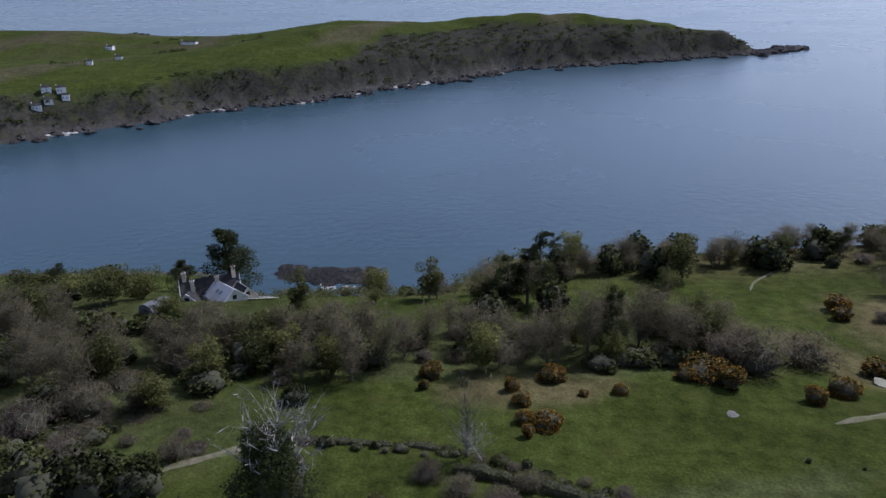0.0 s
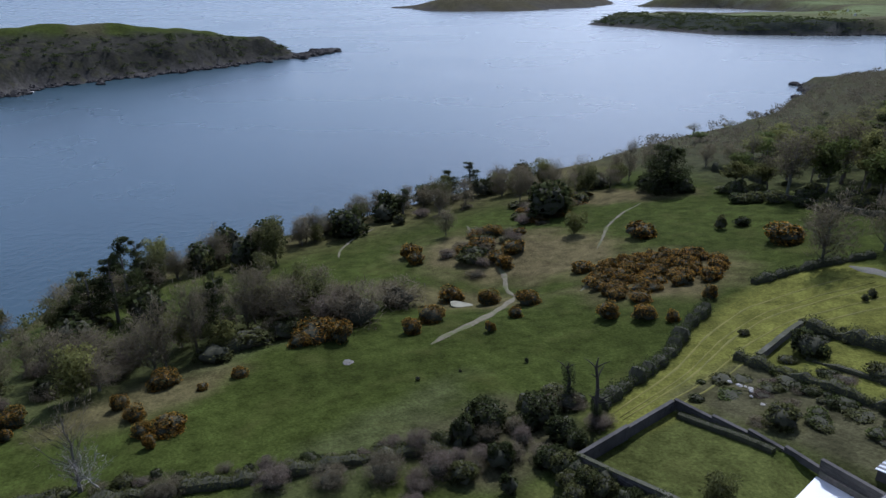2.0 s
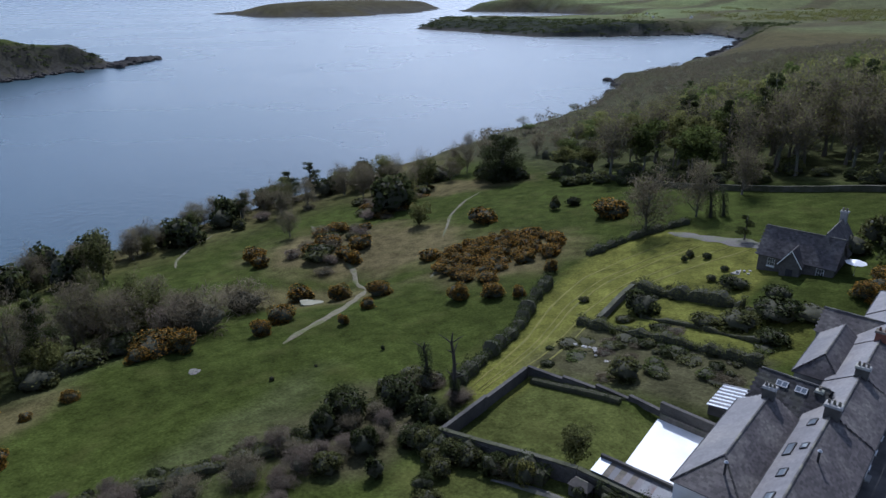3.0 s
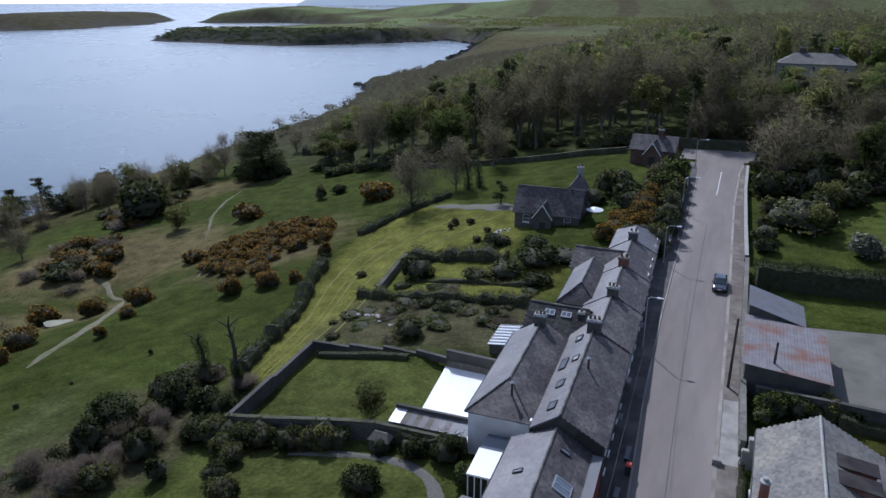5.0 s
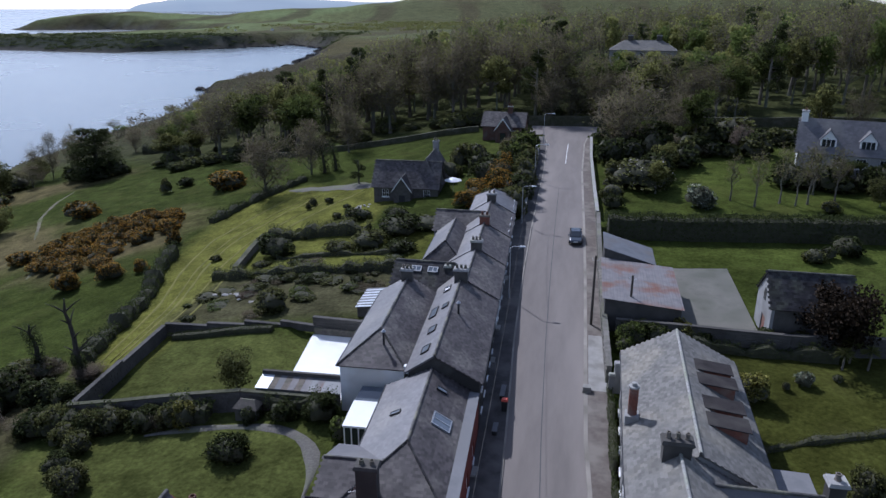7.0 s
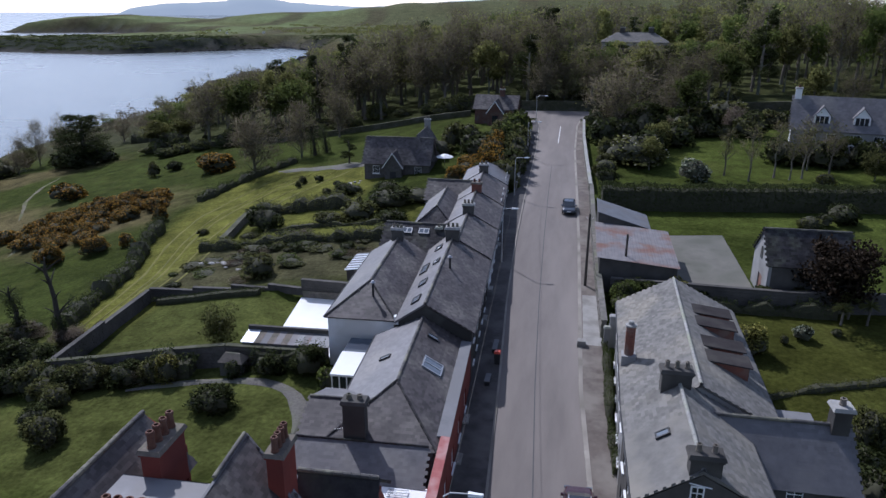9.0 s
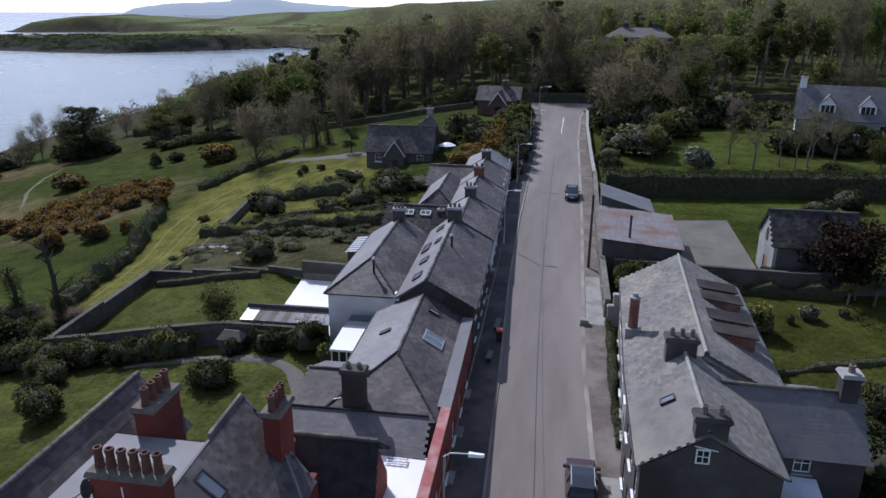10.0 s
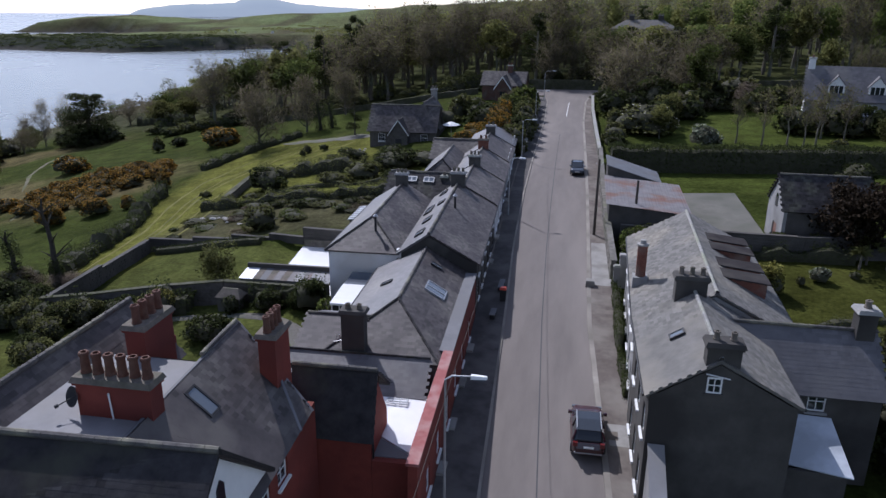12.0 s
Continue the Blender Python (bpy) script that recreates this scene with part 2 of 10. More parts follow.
def ground_material():
    """Grass and scrub: the land cover comes from the mesh, the grain from noise."""
    m = bpy.data.materials.new("ground cover")
    m.use_nodes = True
    nt = m.node_tree
    N, L = nt.nodes, nt.links
    bs = N["Principled BSDF"]
    at = N.new("ShaderNodeAttribute")
    at.attribute_name = "cover"
    geo = N.new("ShaderNodeNewGeometry")
    col = at.outputs["Color"]
    for scale, detail, lo, hi in ((0.045, 3, 0.78, 1.25), (0.35, 5, 0.6, 1.45), (2.6, 6, 0.62, 1.4)):
        n = N.new("ShaderNodeTexNoise")
        n.inputs["Scale"].default_value, n.inputs["Detail"].default_value, n.inputs["Roughness"].default_value = scale, detail, 0.65
        L.new(geo.outputs["Position"], n.inputs["Vector"])
        mr = N.new("ShaderNodeMapRange")
        mr.inputs["From Min"].default_value, mr.inputs["From Max"].default_value = 0.3, 0.7
        mr.inputs["To Min"].default_value, mr.inputs["To Max"].default_value = lo, hi
        L.new(n.outputs["Fac"], mr.inputs["Value"])
        hs = N.new("ShaderNodeHueSaturation")
        L.new(mr.outputs[0], hs.inputs["Value"])
        L.new(col, hs.inputs["Color"])
        col = hs.outputs["Color"]
    # dry blotches
    n = N.new("ShaderNodeTexNoise")
    n.inputs["Scale"].default_value, n.inputs["Detail"].default_value = 0.12, 6
    L.new(geo.outputs["Position"], n.inputs["Vector"])
    rp = N.new("ShaderNodeValToRGB")
    rp.color_ramp.elements[0].position, rp.color_ramp.elements[1].position = 0.55, 0.72
    rp.color_ramp.elements[1].color = (0.32, 0.32, 0.32, 1)
    L.new(n.outputs["Fac"], rp.inputs["Fac"])
    mx = N.new("ShaderNodeMixRGB")
    mx.inputs["Color2"].default_value = (0.088, 0.088, 0.026, 1)
    L.new(rp.outputs["Color"], mx.inputs["Fac"])
    L.new(col, mx.inputs["Color1"])
    L.new(mx.outputs["Color"], bs.inputs["Base Color"])
    bs.inputs["Roughness"].default_value, bs.inputs["Specular IOR Level"].default_value = 1.0, 0.02
    n = N.new("ShaderNodeTexNoise")
    n.inputs["Scale"].default_value, n.inputs["Detail"].default_value = 1.8, 6
    L.new(geo.outputs["Position"], n.inputs["Vector"])
    bp = N.new("ShaderNodeBump")
    bp.inputs["Strength"].default_value, bp.inputs["Distance"].default_value = 0.7, 0.25
    L.new(n.outputs["Fac"], bp.inputs["Height"])
    L.new(bp.outputs["Normal"], bs.inputs["Normal"])
    return m


def sea_material():
    m = bpy.data.materials.new("sea water")
    m.use_nodes = True
    nt = m.node_tree
    N, L = nt.nodes, nt.links
    bs = N["Principled BSDF"]
    geo = N.new("ShaderNodeNewGeometry")
    n = N.new("ShaderNodeTexNoise")
    n.inputs["Scale"].default_value, n.inputs["Detail"].default_value = 0.006, 4
    L.new(geo.outputs["Position"], n.inputs["Vector"])
    rp = N.new("ShaderNodeValToRGB")
    rp.color_ramp.elements[0].position, rp.color_ramp.elements[1].position = 0.35, 0.7
    rp.color_ramp.elements[0].color, rp.color_ramp.elements[1].color = (0.022, 0.05, 0.065, 1), (0.035, 0.071, 0.091, 1)
    L.new(n.outputs["Fac"], rp.inputs["Fac"])
    L.new(rp.outputs["Color"], bs.inputs["Base Color"])
    mr = N.new("ShaderNodeMapRange")
    mr.inputs["To Min"].default_value, mr.inputs["To Max"].default_value = 0.22, 0.32
    L.new(n.outputs["Fac"], mr.inputs["Value"])
    L.new(mr.outputs[0], bs.inputs["Roughness"])
    bs.inputs["IOR"].default_value = 1.36
    h = None
    for scale, dist in ((0.25, 0.35), (1.1, 0.1)):
        w = N.new("ShaderNodeTexNoise")
        w.inputs["Scale"].default_value, w.inputs["Detail"].default_value = scale, 3
        L.new(geo.outputs["Position"], w.inputs["Vector"])
        bp = N.new("ShaderNodeBump")
        bp.inputs["Strength"].default_value, bp.inputs["Distance"].default_value = 0.5, dist
        L.new(w.outputs["Fac"], bp.inputs["Height"])
        if h:
            L.new(h, bp.inputs["Normal"])
        h = bp.outputs["Normal"]
    L.new(h, bs.inputs["Normal"])
    return m


GROUND, SEA = ground_material(), sea_material()

# ---------------------------------------------------------------- mesh helpers


def link_mesh(name, verts, faces, material, parent=None, label="", smooth=False):
    me = bpy.data.meshes.new(name)
    me.from_pydata([tuple(map(float, v)) for v in verts], [], [tuple(map(int, f)) for f in faces])
    me.materials.append(material)
    if smooth:
        me.polygons.foreach_set("use_smooth", [True] * len(me.polygons))
    me.update()
    ob = new(name, me)
    if parent:
        ob.parent = parent
    if label:
        ob["label"] = label
    return ob


def part(name, bm, material, parent, label="", smooth=False, normals=True):
    """Links a bmesh as one mesh under a thing or a part."""
    if normals:
        bmesh.ops.recalc_face_normals(bm, faces=bm.faces[:])
    me = bpy.data.meshes.new(name)
    bm.to_mesh(me)
    bm.free()
    me.materials.append(material)
    if smooth:
        me.polygons.foreach_set("use_smooth", [True] * len(me.polygons))
    ob = new(name, me)
    ob.parent = parent
    if label:
        ob["label"] = label
    return ob


def root(name, at, label, category, group="", kind="", turn=0.0):
    ob = new(name)
    ob.empty_display_size = 0.5
    ob.matrix_basis = pose(*at, 0, 0, turn)
    return tagged(ob, label, category, group, kind)


def box(bm, x0, x1, y0, y1, z0, z1):
    v = [bm.verts.new(p) for p in ((x0, y0, z0), (x1, y0, z0), (x1, y1, z0), (x0, y1, z0), (x0, y0, z1), (x1, y0, z1), (x1, y1, z1), (x0, y1, z1))]
    for f in ((0, 3, 2, 1), (4, 5, 6, 7), (0, 1, 5, 4), (1, 2, 6, 5), (2, 3, 7, 6), (3, 0, 4, 7)):
        bm.faces.new([v[i] for i in f])


def hexa(bm, a, b):
    """A solid between two quads of points, a below and b above."""
    v = [bm.verts.new(p) for p in (*a, *b)]
    for f in ((0, 3, 2, 1), (4, 5, 6, 7), (0, 1, 5, 4), (1, 2, 6, 5), (2, 3, 7, 6), (3, 0, 4, 7)):
        bm.faces.new([v[i] for i in f])


def prism(bm, pts, off):
    """A flat polygon made thick by the vector off."""
    a = [bm.verts.new(p) for p in pts]
    b = [bm.verts.new(Vector(p) + Vector(off)) for p in pts]
    n = len(pts)
    bm.faces.new(a)
    bm.faces.new(b[::-1])
    for i in range(n):
        bm.faces.new((a[i], b[i], b[(i + 1) % n], a[(i + 1) % n]))


def lathe(bm, profile, sides=12, at=(0, 0, 0)):
    """Rings of (radius, z) round a vertical axis."""
    rings = [[bm.verts.new((at[0] + r * math.cos(2 * math.pi * i / sides), at[1] + r * math.sin(2 * math.pi * i / sides), at[2] + z)) for i in range(sides)] for r, z in profile]
    for a, b in zip(rings, rings[1:]):
        for i in range(sides):
            bm.faces.new((a[i], a[(i + 1) % sides], b[(i + 1) % sides], b[i]))
    bm.faces.new(rings[0][::-1])
    bm.faces.new(rings[-1])


def tube(V, F, pts, radii, sides=6):
    """Adds a tapered tube along pts to the lists V and F."""
    base = len(V)
    pts = [np.asarray(p, float) for p in pts]
    for k, (p, r) in enumerate(zip(pts, radii)):
        d = pts[min(k + 1, len(pts) - 1)] - pts[max(k - 1, 0)]
        d = d / (np.linalg.norm(d) + 1e-9)
        a = np.cross(d, (0.31, 0.95, 0.05) if abs(d[2]) > 0.9 else (0, 0, 1))
        a /= np.linalg.norm(a) + 1e-9
        b = np.cross(d, a)
        for i in range(sides):
            t = 2 * math.pi * i / sides
            V.append(p + r * (a * math.cos(t) + b * math.sin(t)))
    for k in range(len(pts) - 1):
        for i in range(sides):
            j = (i + 1) % sides
            F.append((base + k * sides + i, base + k * sides + j, base + (k + 1) * sides + j, base + (k + 1) * sides + i))
    F.append(tuple(base + (len(pts) - 1) * sides + i for i in range(sides)))


# ---------------------------------------------------------------- the lie of the land
SEA_Z = -52.0


def sstep(a, b, x):
    t = np.clip((x - a) / (b - a), 0, 1)
    return t * t * (3 - 2 * t)


def slope_height(x, y):
    """The hillside between the street and the cliffs."""
    x, y = np.asarray(x, float), np.asarray(y, float)
    u = -x - 22
    b = -0.157 * (u + np.sqrt(u * u + 100)) / 2
    w = sstep(-60, -22, x)
    yc = 300 * np.tanh(np.maximum(y, -200) / 300)
    b = b + w * 0.045 * (yc - 53) + (1 - w) * 0.05 * (np.abs(yc - 75) + yc - 75) / 2
    b = b - 3 * np.exp(-((x + 106) / 16) ** 2 - ((y - 84) / 22) ** 2)
    # the combe above the cove
    b = b - np.maximum(0, -x - 146) * 0.30 * sstep(22, -6, y) * (1 - 0.35 * sstep(-60, -95, y))
    return b + 0.02 * np.clip(x - 12, 0, 300)


def inside_and_distance(px, py, poly):
    """Signed distance to a closed polygon, positive inside."""
    poly = np.asarray(poly, float)
    d2 = np.full(px.shape, 1e18)
    ins = np.zeros(px.shape, bool)
    for (ax, ay), (bx, by) in zip(poly, np.roll(poly, -1, 0)):
        ex, ey = bx - ax, by - ay
        t = np.clip(((px - ax) * ex + (py - ay) * ey) / (ex * ex + ey * ey), 0, 1)
        d2 = np.minimum(d2, (px - ax - t * ex) ** 2 + (py - ay - t * ey) ** 2)
        cond = ((ay > py) != (by > py)) & (px < (bx - ax) * (py - ay) / ((by - ay) if by != ay else 1e-9) + ax)
        ins ^= cond
    return np.where(ins, 1, -1) * np.sqrt(d2)


def ripple(x, y, s, seed=0.0):
    """A cheap smooth noise of wavelength about s, from -1 to 1."""
    a, b = x / s * 2 * math.pi, y / s * 2 * math.pi
    return (np.sin(a + 1.3 * np.sin(b * 0.7 + seed) + seed) + np.sin(b * 1.1 + 1.7 * np.sin(a * 0.6 + 2 * seed)) + np.sin((a + b) * 0.63 + 3.1 * seed)) / 3


MAINLAND = [(-300, -4800), (-420, -900), (-330, -420), (-262, -150), (-246, -75), (-231, -66), (-219, -42), (-214, -22), (-212, -8), (-216, 4), (-213, 14), (-210, 40), (-216, 110), (-221, 180), (-225, 240),
            (-236, 320), (-260, 420), (-278, 480), (-318, 570), (-354, 640), (-374, 672), (-352, 740), (-400, 900), (-470, 1230), (-505, 1345), (-610, 1450), (-670, 1330), (-750, 1225), (-815, 1130), (-850, 1035),
            (-960, 1015), (-1090, 1045), (-1235, 1150), (-1215, 1300), (-1060, 1500), (-960, 1700), (-1080, 1980), (-1300, 2130), (-1560, 2180), (-1800, 2065), (-1880, 2130), (-1900, 2350), (-1700, 2700), (-1400, 3000), (-900, 3400), (-300, 4850), (4850, 4850), (4850, -4800)]
HEADLAND = [(-380, -420), (-454, -297), (-492, -261), (-520, -222), (-557, -202), (-608, -117), (-640, -85), (-685, -44), (-735, 20), (-785, 61), (-852, 252), (-880, 300), (-900, 372), (-940, 398),
            (-965, 330), (-1010, 200), (-1010, -50), (-990, -250), (-1010, -500), (-1060, -900), (-600, -1100), (-380, -900)]
# where the headland pasture ends above the cliffs
CLIFF_TOP = [(-480, -330), (-505, -284), (-527, -256), (-536, -237), (-573, -221), (-590, -198), (-608, -183), (-616, -155), (-639, -122), (-681, -92), (-715, -85), (-770, -70), (-801, -24), (-842, 15), (-864, 62), (-890, 168), (-920, 320), (-1250, 380), (-1400, -600), (-480, -600)]
ISLE = [(-1960, 1260), (-1820, 1500), (-1900, 1900), (-2180, 2330), (-2300, 2200), (-2350, 1700), (-2200, 1350)]
ISLET = [(-2330, 1300), (-2230, 1330), (-2260, 1420), (-2380, 1400)]
SKERRY = [(-1420, 1640), (-1290, 1800), (-1330, 1860), (-1480, 1720)]


# the crest of the hills across the bay: plan places and heights
CREST = [(-2010, 2280, -50), (-1800, 2250, -24), (-1610, 2382, 2), (-1452, 2481, -8), (-1331, 2549, -15), (-1240, 2594, -9), (-1066, 2670, 15), (-905, 2729, 17), (-739, 2779, 35), (-590, 2814, 50), (-250, 2875, 67), (750, 3000, 92)]
# the crest of the headland: along y, and its height
HEAD_CREST = ((-540, -440, -366, -300, -238, -137, -34, 69, 188, 263, 330, 390), (-10, -12, -19, -20, -16, -3, -7, 3, 8, 4, -3, -18))


def land_height(x, y):
    x, y = np.asarray(x, float), np.asarray(y, float)
    n1 = ripple(x, y, 37, 0.4) * 4 + ripple(x, y, 90, 1.7) * 7
    dm = inside_and_distance(x, y, MAINLAND) + n1 * sstep(300, 500, np.hypot(x, y)) + n1 * 0.35
    cliff = SEA_Z + np.where(dm > 0, (0.95 + 0.3 * sstep(0, 25, y)) * np.power(np.maximum(dm, 0) + 0.01, 0.94), 0.35 * np.maximum(dm, -14))
    main = np.minimum(slope_height(x, y), cliff)
    # far hills behind the bay
    far = sstep(850, 1300, y)
    spur = (1 - sstep(-600, -480, x)) * (1 - sstep(1350, 1480, y))
    hill = SEA_Z + (25 - 2 * spur) * sstep(0, 55 - 15 * spur, dm) + 2 * ripple(x, y, 160, 2.2) * sstep(20, 120, dm)
    for (ax, ay, az), (bx, by, bz) in zip(CREST, CREST[1:]):
        ex, ey = bx - ax, by - ay
        t = np.clip(((x - ax) * ex + (y - ay) * ey) / (ex * ex + ey * ey), 0, 1)
        d = np.hypot(x - ax - t * ex, y - ay - t * ey)
        hill = np.maximum(hill, SEA_Z + (az + (bz - az) * t - SEA_Z) * np.exp(-(d / 410) ** 2) * sstep(0, 50, dm) + 2 * ripple(x, y, 160, 2.2) * sstep(20, 120, dm))
    hill = np.where(dm > 0, hill, SEA_Z + 0.3 * np.maximum(dm, -20))
    main = main * (1 - far) + hill * far
    dh = inside_and_distance(x, y, HEADLAND) + n1
    head = SEA_Z + 25 * sstep(0, 34, dh) + (np.interp(y, *HEAD_CREST) + 27) * sstep(10, 130, dh) - 0.10 * np.clip(dh - 140, 0, 300) + 1.2 * ripple(x, y, 210, 0.3) * sstep(20, 120, dh)
    head = np.where(dh > 0, head, SEA_Z + 0.3 * np.maximum(dh, -20))
    out = np.maximum(main, head)
    for poly, top in ((ISLE, 42), (ISLET, 26), (SKERRY, 14)):
        di = inside_and_distance(x, y, poly) + n1
        out = np.maximum(out, np.where(di > 0, SEA_Z + top * (sstep(0, 60, di) * 0.7 + sstep(40, 200, di) * 0.3), SEA_Z + 0.3 * np.maximum(di, -20)))
    return out


def gz(x, y):
    """The ground's height at one place."""
    return float(land_height(np.array([x]), np.array([y]))[0])


def axis_steps(stops):
    out = [stops[0][0]]
    for (a, _), (b, step) in zip(stops, stops[1:]):
        n = max(1, round((b - a) / step))
        out += [a + (b - a) * (i + 1) / n for i in range(n)]
    return np.array(out)


ROAD_Y = (-40, 28, 48, 63, 80, 96, 127, 150, 166)
ROAD_L = (-3.0, -3.6, -4.6, -5.5, -6.1, -6.4, -6.6, -7.4, -9.5)
ROAD_R = (4.4, 2.45, 1.35, 1.2, 1.0, 0.7, 0.0, 0.2, 1.8)


def road_left(y):
    return float(np.interp(y, ROAD_Y, ROAD_L))


def road_right(y):
    return float(np.interp(y, ROAD_Y, ROAD_R))


def make_ground():
    xs = axis_steps([(-4850, 0), (-2600, 220), (-1780, 80), (-960, 27), (-430, 11), (-270, 6), (110, 2.0), (300, 8), (800, 50), (4850, 400)])
    ys = axis_steps([(-4800, 0), (-1800, 300), (-500, 60), (-150, 10), (230, 2.0), (420, 6), (1300, 16), (2600, 32), (4850, 160)])
    X, Y = np.meshgrid(xs, ys)
    Z = land_height(X, Y)
    near = sstep(-900, -260, X)
    Z = Z + 0.10 * ripple(X, Y, 9, 0.5) * near * sstep(12, 40, np.abs(X)) + 0.25 * ripple(X, Y, 31, 1.5) * near * sstep(25, 70, np.abs(X + 8))
    road = (X > np.interp(Y, ROAD_Y, ROAD_L) - 4) & (X < np.interp(Y, ROAD_Y, ROAD_R) + 4) & (Y < 172)
    Z = np.where(road, Z - 0.12, Z)
    Z = np.where((X > -28.5) & (X < -17.0) & (Y > 50.0) & (Y < 64.6), np.minimum(Z, -1.9), Z)
    nx, ny = len(xs), len(ys)
    V = np.stack([X.ravel(), Y.ravel(), Z.ravel()], 1)
    i = np.arange(nx * ny).reshape(ny, nx)
    Fq = np.stack([i[:-1, :-1].ravel(), i[:-1, 1:].ravel(), i[1:, 1:].ravel(), i[1:, :-1].ravel()], 1)
    me = bpy.data.meshes.new("ground")
    me.from_pydata(V.tolist(), [], Fq.tolist())
    me.polygons.foreach_set("use_smooth", [True] * len(me.polygons))
    me.materials.append(GROUND)
    # land cover
    field, mown, rough, scrub = (np.array(c) for c in ((0.036, 0.0465, 0.0098), (0.108, 0.11, 0.024), (0.088, 0.074, 0.034), (0.056, 0.049, 0.027)))
    wood, rock, dark_lawn, pasture = (np.array(c) for c in ((0.046, 0.05, 0.02), (0.06, 0.056, 0.05), (0.056, 0.064, 0.017), (0.05, 0.064, 0.013)))
    under = np.array((0.046, 0.052, 0.019))
    C = np.tile(field, (len(V), 1))

    def lay(colour, mask):
        nonlocal C
        mk = np.clip(mask, 0, 1).ravel()[:, None]
        C = C * (1 - mk) + colour * mk

    def blob(cx, cy, rx, ry, turn=0.0, soft=0.35):
        c, s = math.cos(radians(turn)), math.sin(radians(turn))
        a, b = ((X - cx) * c + (Y - cy) * s) / rx, (-(X - cx) * s + (Y - cy) * c) / ry
        return 1 - sstep(1 - soft, 1 + soft, np.hypot(a, b) + 0.22 * ripple(X, Y, 11, cx * 0.1))
    lay(rough, sstep(-150, -185, X) * sstep(-40, 10, Y) * 0.8)
    lay(rough, blob(-118, 100, 26, 17, 25))
    lay(rough, blob(-107, 72, 20, 7, 30) * 0.8)
    lay(rough, blob(-98, 14, 8, 14, 10) * 0.85)
    lay(rough, blob(-80, 104, 13, 16, -10))
    lay(rough, blob(-140, 150, 26, 10, 40) * 0.9)
    lay(under, blob(-118, 28, 16, 34, 0) * 0.9)
    lay(under, blob(-112, -10, 12, 26, 0) * 0.9)
    lay(under, blob(-100, -62, 22, 22, 0) * 0.75)
    lay(under, blob(-84, -48, 15, 26, 0) * 0.5)
    lay(under, blob(-122, -62, 24, 48, 0) * 0.75)
    lay(under, blob(-138, -80, 40, 30, 0) * 0.6)
    lay(under, blob(-60, 26, 6, 26, 22) * 0.85)
    lay(scrub, blob(-54, 44, 9, 11, 0) * 0.8)
    lay(scrub, blob(-40, 73, 13, 6, 0) * 0.7)
    # the mown strip above the field hedge
    edge = np.interp(Y, (40, 56, 74, 86, 100, 111, 123, 140), (-47, -50, -53.5, -58.5, -62, -62.5, -60, -56))
    strip = sstep(-1.5, 1.5, X - edge) * (1 - sstep(-2, 2, X + 42 + 0.12 * (Y - 60))) * sstep(54, 58, Y) * (1 - sstep(124, 130, Y))
    lay(mown, strip)
    lay(mown, (X > -58) * (X < -30) * sstep(92, 97, Y) * (1 - sstep(120, 126, Y)) * sstep(-1, 1, X - edge) * 0.9)
    lay(np.array((0.056, 0.053, 0.027)), sstep(-49, -46, X) * (1 - sstep(-22, -20, X)) * sstep(65.5, 66.5, Y) * (1 - sstep(80, 81, Y)) * 0.9)
    lay(mown, sstep(-45, -43, X) * (1 - sstep(-21, -19, X)) * sstep(81, 82.5, Y) * (1 - sstep(93, 95, Y)) * 0.8)
    lay(dark_lawn, sstep(-44.2, -43.2, X) * (1 - sstep(-19, -18, X)) * sstep(46.5, 47.5, Y + 0.12 * (-30 - X) - 1.2) * (1 - sstep(62.5, 64, Y)))
    lay(dark_lawn, blob(-29, 40, 13, 9, 0, 0.15))
    lay(mown * 0.38, (X > 8) * (X < 60) * sstep(38, 42, Y) * (1 - sstep(66, 68, Y)) * 0.7)
    lay(pasture, (X > 4) * (X < 70) * sstep(84, 86, Y) * (1 - sstep(93, 94.5, Y)) * 0.8)
    lay(pasture, (X > 12) * (X < 80) * sstep(98, 101, Y) * (1 - sstep(150, 158, Y)) * 0.8)
    woods = sstep(160, 172, Y + 0.12 * (X + 20)) * sstep(-150, -118, X) * (1 - sstep(330, 420, Y))
    lay(wood, woods * 0.85)
    lay(wood, sstep(290, 340, Y) * sstep(-190, -150, X + 0.1 * (Y - 300)) * (1 - sstep(950, 1150, Y)) * 0.9)
    lay(scrub, sstep(200, 260, Y) * (1 - sstep(900, 1300, Y)) * (1 - sstep(-160, -110, X)) * (0.62 + 0.38 * ripple(X, Y, 120, 0.2)))
    lay(np.array((0.046, 0.047, 0.024)), sstep(178, 205, Y) * (1 - sstep(900, 1000, Y)) * (1 - sstep(-130, -105, X)) * 0.9)
    # Hills past the bay are paler: some distance haze put into the cover.
    lay(np.array((0.125, 0.155, 0.065)), sstep(1150, 1400, Y) * (0.75 + 0.4 * ripple(X, Y, 330, 1.1)))
    lay(scrub, sstep(1000, 1200, Y) * (1 - sstep(0.0, 70, inside_and_distance(X, Y, MAINLAND) - 10)) * 0.95)
    lay(scrub * 1.1, sstep(1250, 1400, Y) * sstep(0.9, 0.97, np.abs(np.sin(X / 95 + 0.6 * np.sin(Y / 140)))) * 0.8)
    lay(scrub * 1.2, sstep(1200, 1400, Y) * sstep(-900, -600, X) * 0.6)
    lay(np.array((0.024, 0.029, 0.022)), sstep(880, 960, Y) * (1 - sstep(1330, 1430, Y - 0.25 * (X + 700))) * (1 - sstep(-520, -470, X)) * 0.97)
    dh = inside_and_distance(X, Y, HEADLAND)
    lay(pasture * 0.78, (dh > 0) * 1.0)
